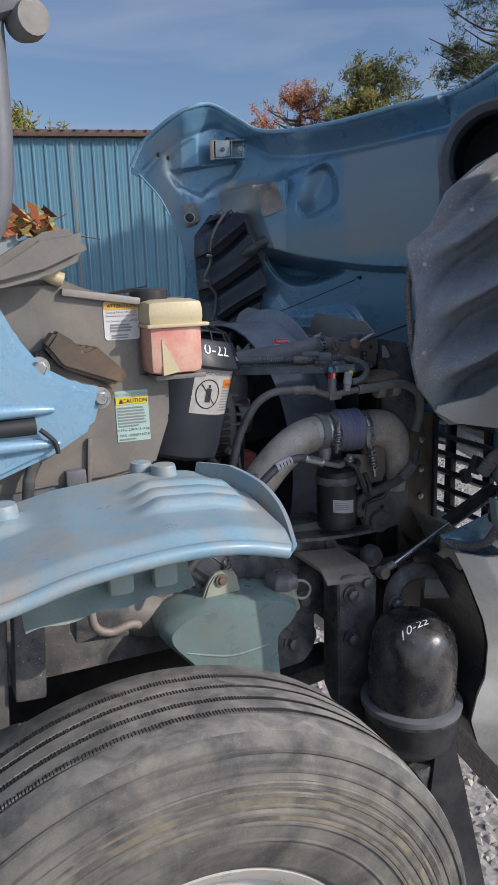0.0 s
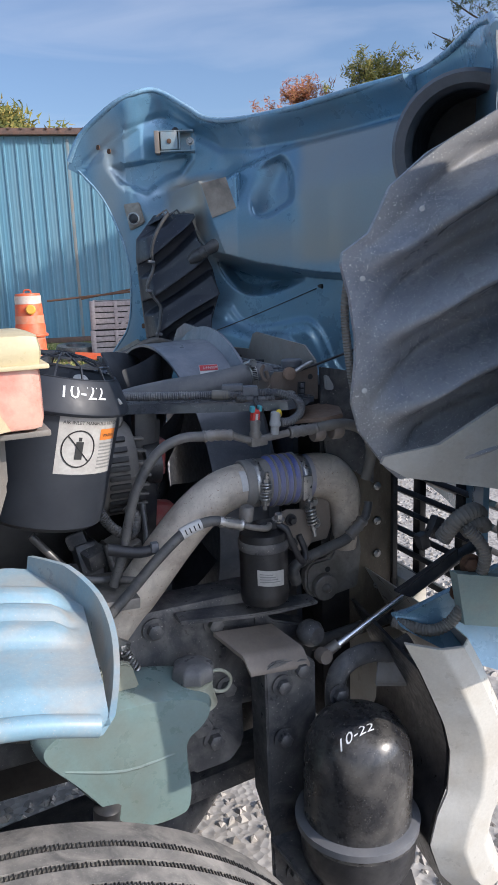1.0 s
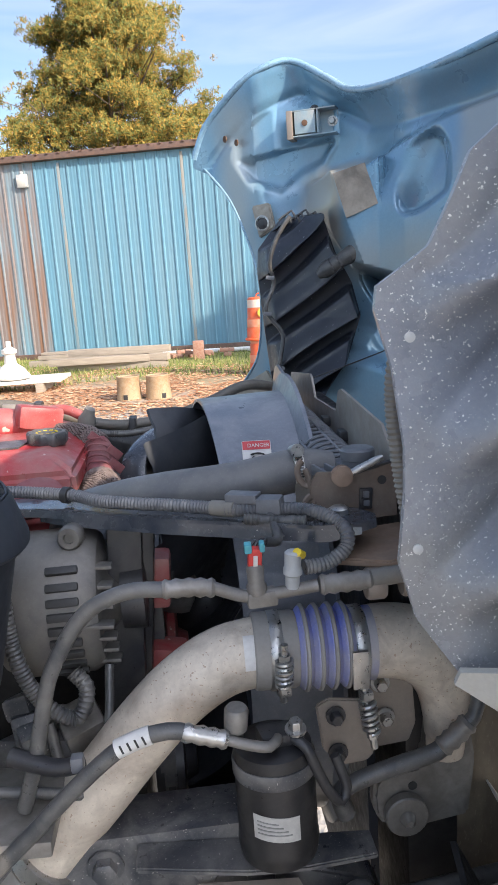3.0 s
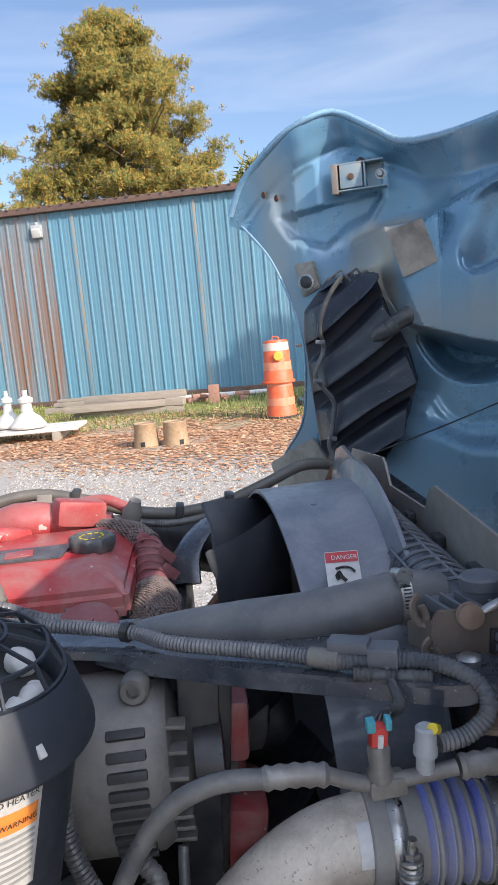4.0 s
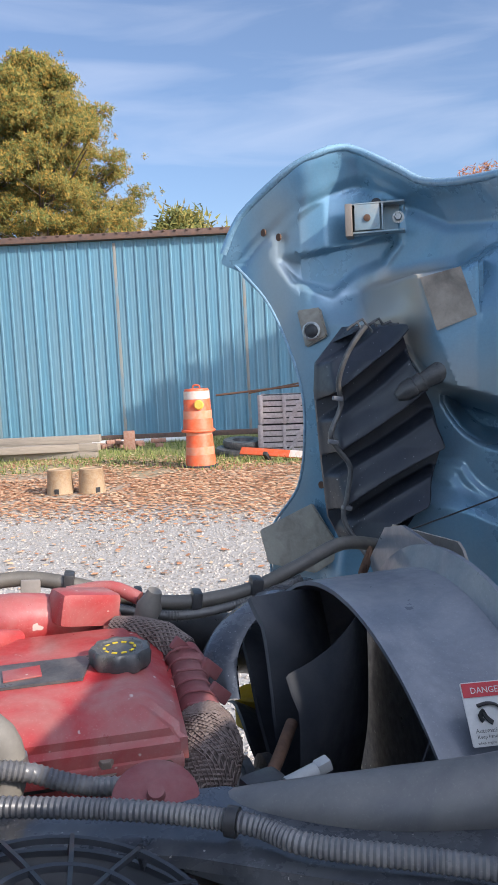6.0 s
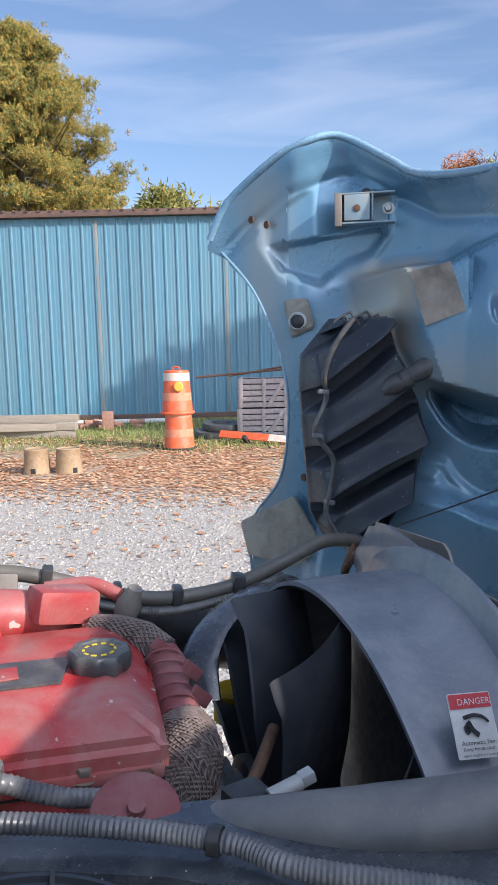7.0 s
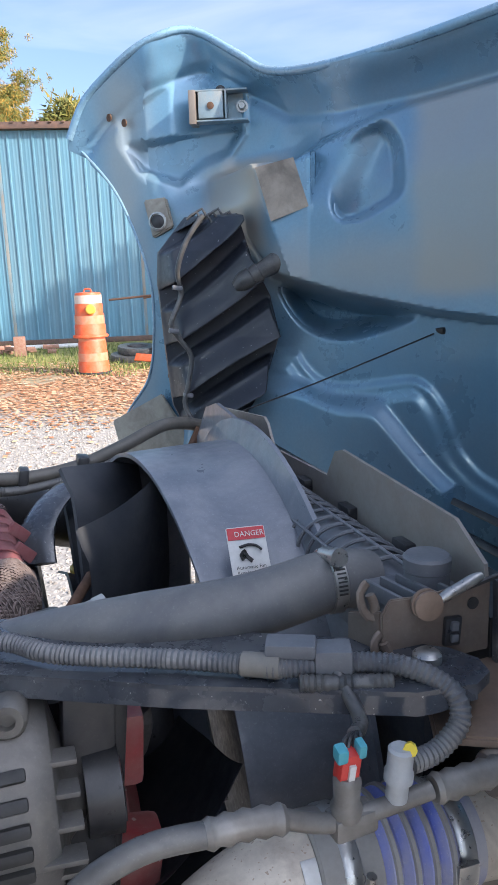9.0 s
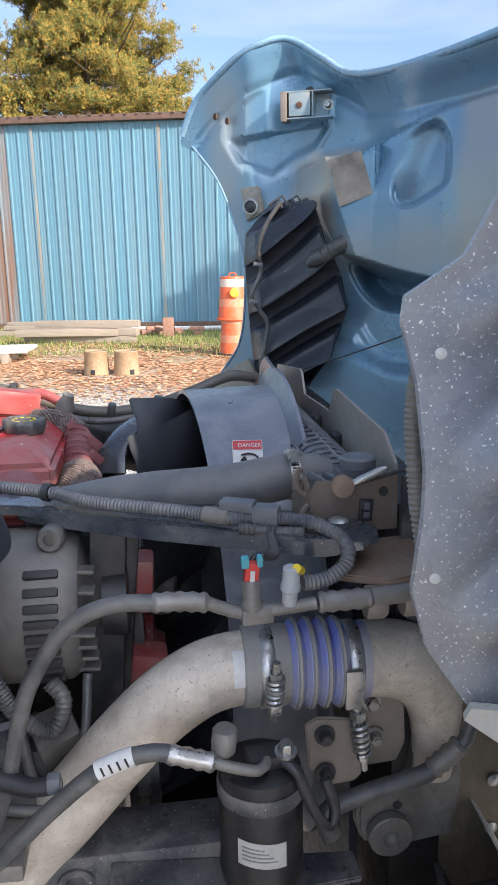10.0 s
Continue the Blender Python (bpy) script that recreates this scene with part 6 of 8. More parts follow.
for k in range(9):
    w = 1.298 + k * 0.0165
    dv = math.sqrt(max(0.0001, 0.0955 ** 2 - (w - 1.365) ** 2))
    part("vent_slot", Build().box((0.635, 1.668 - dv + 0.001, w), (0.040, 0.012, 0.0105), (math.degrees(-math.asin((w - 1.365) / 0.0955)), 0, 0), 0.003), M_INK, alt)
part("alternator_ear", Build().lathe([(0.013, -0.014), (0.016, -0.010), (0.016, 0.010), (0.013, 0.014), (0.007, 0.014), (0.007, 0.006)], (0.646, 1.635, 1.462), (-0.1, -1, 0.1), 20), M_CAST, alt)
for k in range(7):
    part("cooling_fin", Build().box((0.672, 1.583 + 0.012 * abs(k - 3), 1.300 + 0.021 * k), (0.045, 0.020, 0.005), (0, 4, 0), 0.0015), M_CAST, alt)
part("pulley_guard", Build().lathe([(0.04, 0), (0.042, 0.03), (0.03, 0.032)], (0.70, 1.655, 1.365), (1, 0, 0), 28), M_BLACK, alt)
b = Build()
for k in range(16):
    r = random.Random(40 + k)
    p = Vector((0.50 + 0.14 * r.random(), 1.60 + 0.06 * r.random(), 1.10 + 0.16 * r.random()))
    part("engine_bracket", Build().box(p, (r.uniform(0.03, 0.08), r.uniform(0.03, 0.06), r.uniform(0.03, 0.07)), (r.uniform(-20, 20), r.uniform(-20, 20), r.uniform(-20, 20)), 0.008), M_FRAME if k % 3 else M_ALU, engine)
part("ribbed_loom", Build().tube([(0.57, 1.565, 1.46), (0.575, 1.555, 1.36), (0.60, 1.55, 1.29), (0.64, 1.55, 1.26), (0.655, 1.56, 1.29), (0.64, 1.57, 1.31)], 0.009, 10, ridge=0.0014, pitch=0.005), M_RUBBER, engine)
for pts_, r in (([(0.46, 1.52, 1.30), (0.53, 1.50, 1.22), (0.60, 1.50, 1.20), (0.68, 1.52, 1.17)], 0.007), ([(0.44, 1.55, 1.18), (0.55, 1.53, 1.14), (0.66, 1.55, 1.20), (0.68, 1.60, 1.30)], 0.006),
                ([(0.40, 1.50, 1.22), (0.50, 1.49, 1.17), (0.58, 1.51, 1.13)], 0.007), ([(0.60, 1.58, 1.24), (0.62, 1.56, 1.15), (0.66, 1.56, 1.08)], 0.007)):
    part("engine_hose", Build().tube(pts_, r, 10, 0.012), M_RUBBER, engine)


# ---- truck: pipes and frame on the near side ----
PR = 0.0415
pipe = part("charge_air_pipe", Build().tube([(0.55, 1.54, 1.045), (0.60, 1.54, 1.105), (0.66, 1.54, 1.172), (0.72, 1.54, 1.240), (0.77, 1.54, 1.288), (0.82, 1.54, 1.318), (0.87, 1.54, 1.327), (0.905, 1.54, 1.326)], PR, 28, 0.008), M_PIPE, truck, "bent dusty aluminium charge air pipe")
ring = [(PR + 0.003, 0.0), (PR + 0.003, 0.004)]
for k in range(4):
    h = 0.006 + 0.0165 * k
    ring += [(PR + 0.002, h), (PR + 0.008, h + 0.005), (PR + 0.0085, h + 0.009), (PR + 0.008, h + 0.012)]
ring += [(PR + 0.002, 0.073), (PR + 0.003, 0.098)]
bel = part("silicone_bellows", Build().lathe(ring, (0.904, 1.54, 1.326), (1, 0, -0.03), 40), M_BLUESIL, pipe, "blue silicone bellows with grey dust")
part("hose_collar", Build().lathe([(PR + 0.0025, -0.028), (PR + 0.0045, -0.026), (PR + 0.0045, 0.020), (PR + 0.003, 0.024)], (0.886, 1.54, 1.3265), (1, 0, -0.03), 40), M_COLLAR, bel, "grey dusty hose end")
for k in range(4):
    part("bellows_band", Build().lathe([(PR + 0.0082, -0.0028), (PR + 0.0104, -0.0016), (PR + 0.0104, 0.0016), (PR + 0.0082, 0.0028)], (0.919 + 0.0165 * k, 1.54, 1.3255 - 0.0005 * k), (1, 0, -0.03), 40), M_COLLAR, bel)


def spring_clamp(u, w):
    return part("spring_clamp", Build().lathe([(PR + 0.0045, 0), (PR + 0.006, 0.002), (PR + 0.006, 0.014), (PR + 0.0045, 0.016)], (u - 0.008, 1.54, w), (1, 0, -0.03), 36), M_STEEL, pipe, "spring-loaded steel clamp")


c1, c2 = spring_clamp(0.884, 1.3265), spring_clamp(0.984, 1.323)


def t_bolt(at, up, ln, parent):
    up = Vector(up).normalized()
    at = Vector(at)
    part("clamp_bolt", Build().tube([at - up * 0.02, at + up * (ln + 0.02)], 0.0042, 8, 0.01), M_STEEL, parent)
    coil = []
    for k in range(60):
        a = k * 0.63
        n1 = up.orthogonal().normalized()
        n2 = up.cross(n1)
        coil.append(at + up * (ln * k / 59) + (n1 * math.cos(a) + n2 * math.sin(a)) * 0.0085)
    part("spring", Build().tube(coil, 0.0026, 6, 0.004), M_STEEL, parent)
    part("nut", Build().lathe([(0.007, 0), (0.007, 0.007)], at + up * ln, up, 6), M_STEEL, parent)
    part("clamp_lug", Build().box(at + up * -0.006, (0.014, 0.014, 0.012), (0, 0, 20), 0.003), M_STEEL, parent)


t_bolt((0.888, 1.490, 1.305), (0.05, -0.1, 1), 0.035, c1)
t_bolt((0.984, 1.492, 1.275), (0.1, -0.1, -1), 0.04, c2)
part("clamp_band", Build().box((0.978, 1.490, 1.315), (0.020, 0.006, 0.05), (4, 0, 0), 0.003), M_STEEL, c2)
part("pipe_sticker", Build().sheet(lambda s, t: (0.846 + 0.022 * s, 1.54 - (PR + 0.0012) * math.sin(radians(35 + 55 * t)), 1.325 + (PR + 0.0012) * math.cos(radians(35 + 55 * t))), 2, 8, 0.0008, (0, 1, 0)), M_LABEL, pipe, "worn white paper sticker")
elbow = part("cooler_elbow", Build().tube([(0.985, 1.54, 1.323), (1.02, 1.543, 1.322), (1.055, 1.546, 1.312), (1.082, 1.549, 1.285), (1.096, 1.552, 1.245), (1.099, 1.555, 1.20), (1.098, 1.556, 1.15)], [0.043, 0.045, 0.046, 0.042, 0.034, 0.028, 0.024], 26, 0.008), M_PIPE, truck, "cast aluminium charge cooler elbow")
part("cooler_tank", Build().slab([(1.000, 1.548, 1.100), (1.003, 1.548, 1.120), (1.016, 1.548, 1.133), (1.058, 1.548, 1.137), (1.070, 1.548, 1.155), (1.075, 1.548, 1.202), (1.128, 1.548, 1.20), (1.137, 1.548, 1.139), (1.127, 1.548, 1.057), (1.048, 1.548, 1.046), (1.014, 1.548, 1.056), (1.002, 1.548, 1.075)], 0.026, (0, 1, 0), bevel=0.005), M_ALU, elbow, "cast bracket ear")
part("idler", Build().lathe([(0.028, 0), (0.028, 0.012), (0.026, 0.014), (0.010, 0.014), (0.008, 0.022), (0.004, 0.026)], (1.040, 1.545, 1.078), (0, -1, 0), 28), M_ALU, elbow, "round dusty washer")
part("ear_hole", Build().lathe([(0.006, 0), (0.006, 0.001)], (1.052, 1.5475, 1.112), (0, -1, 0), 12), M_INK, elbow)
part("lower_sleeve", Build().lathe([(PR + 0.003, 0.0), (PR + 0.003, 0.02)] + [(PR + (0.012 if k % 2 else 0.003), 0.026 + 0.008 * k) for k in range(10)] + [(PR + 0.003, 0.11), (PR + 0.003, 0.14)], (0.573, 1.54, 1.072), (-0.66, -0.02, -0.75), 32), M_COLLAR, pipe, "dusty ribbed hose coupling")
c3 = part("lower_clamp", Build().lathe([(PR + 0.004, 0), (PR + 0.007, 0.002), (PR + 0.007, 0.02), (PR + 0.004, 0.022)], (0.590, 1.54, 1.092), (-0.66, -0.02, -0.75), 32), M_STEEL, pipe, "steel band clamp")
t_bolt((0.600, 1.500, 1.062), (0.45, -0.1, -1), 0.045, c3)
c4 = part("lower_clamp", Build().lathe([(PR + 0.004, 0), (PR + 0.007, 0.002), (PR + 0.007, 0.018), (PR + 0.004, 0.02)], (0.496, 1.537, 0.985), (-0.66, -0.02, -0.75), 32), M_STEEL, pipe, "steel band clamp")
t_bolt((0.512, 1.497, 0.962), (0.45, -0.1, -1), 0.045, c4)
part("turbo_pipe", Build().tube([(0.49, 1.535, 0.98), (0.44, 1.53, 0.965), (0.37, 1.53, 1.00), (0.30, 1.54, 1.08), (0.26, 1.55, 1.2)], [0.045, 0.05, 0.055, 0.055, 0.05], 22, 0.012), M_DUSTY, pipe, "dusty tan turbo pipe")

# refrigerant lines
ac = part("refrigerant_hose", Build().tube([(0.585, 1.475, 1.20), (0.605, 1.47, 1.26), (0.618, 1.47, 1.31), (0.636, 1.47, 1.367), (0.675, 1.47, 1.425), (0.72, 1.47, 1.447), (0.765, 1.47, 1.446)], 0.0088, 14, 0.01), M_RUBBER, truck, "dusty grey refrigerant hose")
part("crimp", Build().tube([(0.762, 1.47, 1.446), (0.79, 1.47, 1.4455), (0.818, 1.47, 1.442)], 0.0090, 16, ridge=0.0020, pitch=0.011), M_ALU, ac, "crimped aluminium ferrule")
part("metal_line", Build().tube([(0.815, 1.47, 1.443), (0.84, 1.47, 1.432), (0.86, 1.47, 1.428), (0.90, 1.47, 1.430), (0.93, 1.47, 1.433)], 0.0070, 12, 0.008), M_ALU, ac)
part("port_block", Build().box((0.868, 1.472, 1.425), (0.034, 0.020, 0.018), (0, 0, 5), 0.004), M_ALU, ac)
part("port", Build().lathe([(0.0105, 0), (0.0115, 0.008), (0.0090, 0.012), (0.0100, 0.03), (0.007, 0.034)], (0.863, 1.470, 1.432), (-0.02, -0.1, 1), 16), M_ALU, ac)
sw = part("pressure_switch", Build().box((0.863, 1.468, 1.472), (0.015, 0.013, 0.026), (8, 4, 0), 0.003), M_CONNRED, ac, "red plastic connector")
part("connector_clip", Build().box((0.856, 1.463, 1.486), (0.008, 0.010, 0.011), (10, 0, 0), 0.002), M_CONNBLUE, sw, "teal lock clip")
part("connector_clip", Build().box((0.871, 1.464, 1.486), (0.006, 0.010, 0.011), (10, 0, 0), 0.002), M_CONNBLUE, sw, "teal lock clip")
part("key_slot", Build().box((0.863, 1.4607, 1.470), (0.0045, 0.002, 0.014), (8, 4, 0)), M_LABEL, sw)
sn = part("sensor", Build().lathe([(0.008, 0), (0.008, 0.014), (0.0105, 0.016), (0.0105, 0.022), (0.0092, 0.024), (0.0092, 0.040), (0.007, 0.042)], (0.902, 1.470, 1.434), (0.06, -0.05, 1), 20), M_CONNGREY, ac, "grey round sensor")
part("wire_stub", Build().tube([(0.908, 1.462, 1.476), (0.915, 1.474, 1.468)], 0.005, 8, 0.005), M_YELLOW, sn, "yellow seal")
part("crimp", Build().tube([(0.932, 1.47, 1.433), (0.99, 1.47, 1.434)], 0.0098, 16, ridge=0.0020, pitch=0.011), M_ALU, ac, "crimped aluminium ferrule")
part("suction_hose", Build().tube([(0.99, 1.47, 1.434), (1.03, 1.47, 1.437), (1.07, 1.475, 1.43), (1.11, 1.485, 1.405), (1.125, 1.495, 1.36), (1.115, 1.50, 1.31)], 0.0105, 14, 0.01), M_DUSTY, ac)
part("hose_saddle", Build().lathe([(0.016, -0.011), (0.018, -0.008), (0.018, 0.008), (0.016, 0.011)], (0.995, 1.478, 1.425), (1, 0, 0), 18), M_BROWN, ac)
part("hose_saddle", Build().lathe([(0.016, -0.011), (0.018, -0.008), (0.018, 0.008), (0.016, 0.011)], (1.035, 1.478, 1.425), (1, 0, 0), 18), M_BROWN, ac)
part("low_hose", Build().tube([(0.955, 1.50, 1.120), (0.948, 1.50, 1.150), (0.970, 1.50, 1.164), (1.019, 1.50, 1.178), (1.069, 1.50, 1.191), (1.097, 1.50, 1.214), (1.116, 1.50, 1.232), (1.125, 1.505, 1.26)], [0.012, 0.012, 0.011, 0.011, 0.011, 0.010, 0.009, 0.009], 14, 0.01), M_RUBBER, ac)
part("crimp", Build().tube([(1.075, 1.50, 1.195), (1.092, 1.50, 1.209), (1.110, 1.50, 1.226)], 0.0112, 14, ridge=0.0022, pitch=0.011), M_ALU, ac, "crimped aluminium ferrule")
lq = part("liquid_hose", Build().tube([(0.44, 1.42, 1.06), (0.52, 1.425, 1.13), (0.60, 1.43, 1.20), (0.655, 1.43, 1.252), (0.71, 1.433, 1.292), (0.755, 1.433, 1.302), (0.775, 1.432, 1.298)], 0.0092, 14, 0.01), M_RUBBER, truck, "black refrigerant hose with paper tag")
part("hose_tag", Build().tube([(0.700, 1.4325, 1.288), (0.722, 1.433, 1.296), (0.737, 1.433, 1.300)], 0.0104, 16, 0.004), M_LABEL, lq, "white paper tag")
for k in range(4):
    part("tag_bar", Build().box((0.706 + 0.008 * k, 1.4225, 1.293 + 0.0025 * k), (0.002, 0.001, 0.010), (0, -20, 0)), M_INK, lq)
part("crimp", Build().tube([(0.770, 1.432, 1.2995), (0.79, 1.432, 1.293), (0.817, 1.432, 1.284)], 0.0090, 16, ridge=0.0020, pitch=0.011), M_STEEL, lq, "bright crimped ferrule")
part("bent_line", Build().tube([(0.815, 1.432, 1.285), (0.84, 1.430, 1.276), (0.862, 1.430, 1.271), (0.872, 1.442, 1.272), (0.873, 1.455, 1.262)], 0.006, 10, 0.006), M_ALU, lq)

# receiver drier
dr = part("receiver_drier", Build().lathe([(0.030, 0.0), (0.044, 0.004), (0.0465, 0.016), (0.0465, 0.024), (0.0455, 0.027), (0.0455, 0.128), (0.043, 0.138), (0.030, 0.144)], (0.868, 1.462, 1.118), seg=40), M_ENGINE, truck, "black dusty receiver drier can")
part("drier_label", Build().sheet(lambda s, t: (0.868 + 0.0463 * math.cos(radians(-130 + 66 * s)), 1.462 + 0.0463 * math.sin(radians(-130 + 66 * s)), 1.196 - 0.030 * t - 0.006 * s), 12, 1, 0.0006, (0, 1, 0)), M_LABEL_DULL, dr, "worn paper label")
for k in range(4):
    part("text_bar", Build().sheet(lambda s, t: (0.868 + 0.0470 * math.cos(radians(-124 + (30 + 6 * k) * s)), 1.462 + 0.0470 * math.sin(radians(-124 + (30 + 6 * k) * s)), 1.189 - 0.005 * k - 0.0015 * t - 0.003 * s), 8, 1, 0.0004, (0, 1, 0)), M_INK_GREY, dr)
part("head_block", Build().box((0.876, 1.455, 1.268), (0.05, 0.03, 0.016), (0, 4, 10), 0.004), M_BLACK, dr)
part("head_bolt", hexbolt(Build(), (0.893, 1.448, 1.276), (0, -0.2, 1), 0.008, 0.012), M_STEEL, dr)
part("outlet_line", Build().tube([(0.890, 1.445, 1.268), (0.902, 1.435, 1.262), (0.912, 1.432, 1.235), (0.925, 1.432, 1.205), (0.938, 1.435, 1.19), (0.945, 1.44, 1.205), (0.935, 1.447, 1.24)], 0.0062, 10, 0.006), M_BLACK, dr)
part("service_port", Build().lathe([(0.009, 0), (0.009, 0.012), (0.013, 0.014), (0.0135, 0.036), (0.011, 0.040)], (0.826, 1.447, 1.275), (0.1, -0.1, 1), 16), M_ALU, dr, "dusty capped service port")
part("drier_strap", Build().lathe([(0.0468, 0.0), (0.0475, 0.002), (0.0475, 0.016), (0.0468, 0.018)], (0.868, 1.462, 1.225), seg=36), M_FRAME, dr)
# mounting plates behind the drier
mt = part("mount_plate", Build().slab([(0.985, 1.535, 1.30), (1.050, 1.535, 1.30), (1.055, 1.535, 1.21), (1.045, 1.535, 1.185), (0.985, 1.535, 1.18)], 0.008, (0, 1, 0), bevel=0.002), M_BROWN, truck, "dusty brown steel mounting plate")
part("front_plate", Build().slab([(0.926, 1.51, 1.263), (0.941, 1.51, 1.271), (0.997, 1.51, 1.263), (0.995, 1.51, 1.192), (0.985, 1.51, 1.182), (0.955, 1.51, 1.180), (0.932, 1.51, 1.205)], 0.006, (0, 1, 0), bevel=0.002), M_BROWN, mt)
for p in ((0.949, 1.508, 1.250), (0.950, 1.508, 1.201), (1.010, 1.533, 1.272), (1.015, 1.533, 1.225)):
    part("plate_bolt", hexbolt(Build(), p, (0, -1, 0), 0.008, 0.012), M_STEEL if p[0] > 1 else M_BLACK, mt)
rv = part("riveted_panel", Build().slab([(1.07, 1.575, 1.36), (1.235, 1.575, 1.33), (1.235, 1.575, 0.93), (1.07, 1.575, 0.93)], 0.006, (0, 1, 0)), M_RIVETED, truck, "brown riveted rubber side panel")
for w in (1.266, 1.188, 1.113, 1.04):
    part("rivet", Build().lathe([(0.009, 0), (0.009, 0.003), (0.004, 0.006)], (1.190, 1.573, w), (0, -1, 0), 14), M_STEEL, rv)
part("panel_edge", Build().box((1.233, 1.572, 1.13), (0.012, 0.014, 0.40), bevel=0.002), M_BLACK, rv)

# chassis rail and its brackets
rail = part("frame_rail", Build().box((0.10, 1.55, 1.0), (1.55, 0.08, 0.24), bevel=0.008), M_FRAME, truck, "dusty black chassis rail")
part("rail_end", Build().slab([(0.86, 1.505, 1.115), (0.90, 1.505, 1.05), (0.985, 1.505, 1.02), (1.0, 1.505, 0.985), (0.985, 1.505, 0.94), (0.86, 1.505, 0.93)], 0.05, (0, 1, 0), bevel=0.004), M_FRAME, rail)
part("rail_shelf", Build().slab([(0.70, 1.47, 1.108), (0.76, 1.462, 1.104), (0.83, 1.455, 1.098), (0.90, 1.455, 1.094), (0.985, 1.468, 1.088), (0.985, 1.51, 1.088), (0.70, 1.51, 1.110)], 0.008, (0, 0, -1), bevel=0.002), M_FRAME, rail)
for p in ((0.66, 1.508, 1.085), (0.70, 1.508, 0.95), (0.78, 1.508, 1.07), (0.62, 1.508, 0.93), (0.80, 1.508, 0.93)):
    part("rail_bolt", hexbolt(Build(), p, (0, -1, 0), 0.015, 0.016), M_FRAME, rail)
part("strut_ball", Build().lathe([(0.020, -0.02), (0.026, -0.012), (0.026, 0.008), (0.018, 0.02)], (0.960, 1.455, 1.030), (0.3, -1, 0), 20), M_FRAME, rail)
part("cross_tube", Build().tube([(0.96, 1.52, 0.965), (1.08, 1.53, 0.968), (1.22, 1.54, 0.975)], 0.014, 10, 0.03), M_RUBBER, rail)
part("spring_hanger", Build().slab([(0.68, 1.50, 0.93), (0.83, 1.50, 0.93), (0.83, 1.50, 0.80), (0.80, 1.50, 0.765), (0.72, 1.50, 0.76), (0.68, 1.50, 0.80)], 0.06, (0, 1, 0), bevel=0.008), M_FRAME, rail)
part("hanger_bolt", hexbolt(Build(), (0.735, 1.498, 0.875), (0, -1, 0), 0.022, 0.02), M_FRAME, rail)
part("hanger_bolt", hexbolt(Build(), (0.765, 1.498, 0.83), (0, -1, 0), 0.016, 0.016), M_FRAME, rail)
part("leaf_spring", Build().box((0.30, 1.62, 0.62), (1.3, 0.10, 0.05), (0, -6, 0), 0.006), M_FRAME, rail)
part("cross_member", Build().tube([(0.35, 1.45, 0.50), (0.70, 1.6, 0.60), (1.0, 1.9, 0.62)], 0.05, 14, 0.05), M_FRAME, rail, "black axle beam")

# tow bracket
tb = Build()
tb.slab([(0.835, 1.400, 1.012), (0.855, 1.400, 1.02), (0.925, 1.410, 1.012), (0.945, 1.410, 0.995), (0.945, 1.41, 0.70), (0.925, 1.405, 0.50), (0.84, 1.40, 0.50), (0.838, 1.40, 0.72)], 0.012, (0, 1, 0), bevel=0.003)
tb.slab([(0.835, 1.402, 1.010), (0.835, 1.47, 1.03), (0.835, 1.47, 0.72), (0.835, 1.402, 0.66)], 0.010, (1, 0, 0), bevel=0.002)
tb = part("step_bracket", tb, M_FRAME, truck, "dusty black steel frame bracket")
for p in ((0.868, 1.398, 0.972), (0.912, 1.406, 0.990), (0.868, 1.398, 0.862), (0.885, 1.398, 0.56)):
    part("bracket_bolt", hexbolt(Build(), p, (0, -1, 0), 0.014, 0.014), M_FRAME, tb)
part("bracket_top", Build().sheet(lambda s, t: (0.768 + 0.122 * s + 0.038 * t, 1.485 - 0.085 * t, 1.064 - 0.010 * s - 0.030 * t - 0.022 * smooth(0.8, 1.0, t)), 10, 14, 0.008, (0, 0, -1)), M_BROWN, tb, "dust-covered top plate")

# air drier canister
AD = (0.968, 1.30)
ad = part("air_drier", Build().lathe([(0.112, 0.0), (0.112, 0.02), (0.100, 0.026), (0.100, 0.120), (0.098, 0.150), (0.091, 0.183), (0.076, 0.208), (0.052, 0.223), (0.026, 0.229), (0.0, 0.230)], (*AD, 0.713), (0.02, 0.0, 1), 48), M_DRIER, truck, "black domed air drier canister, scuffed and dusty")
part("band", Build().lathe([(0.106, 0.0), (0.115, 0.003), (0.116, 0.017), (0.106, 0.021)], (*AD, 0.719), (0.02, 0, 1), 48), M_PLASTIC, ad, "grey clamping band")
part("base", Build().lathe([(0.07, 0), (0.095, 0.02), (0.106, 0.05), (0.110, 0.10)], (*AD, 0.613), (0.02, 0, 1), 40), M_BLACK, ad)
part("lower_valve", Build().lathe([(0.03, 0), (0.05, 0.03), (0.055, 0.10)], (AD[0], AD[1], 0.48), seg=20), M_FRAME, ad)
lettering("date_mark", "10-22", 0.034, M_MARK, ad, lambda x, y: Vector((0.892 + 0.93 * x + 0.30 * y, 1.238 - 0.02 * x + 0.62 * y, 0.0)) + Vector((0, 0, 0.952 - 1.35 * ((0.892 + 0.93 * x + 0.30 * y - AD[0]) ** 2 + (1.238 - 0.02 * x + 0.62 * y - AD[1]) ** 2) - 14.0 * max(0.0, ((0.892 + 0.93 * x + 0.30 * y - AD[0]) ** 2 + (1.238 - 0.02 * x + 0.62 * y - AD[1]) ** 2) - 0.0035) ** 1.25)))
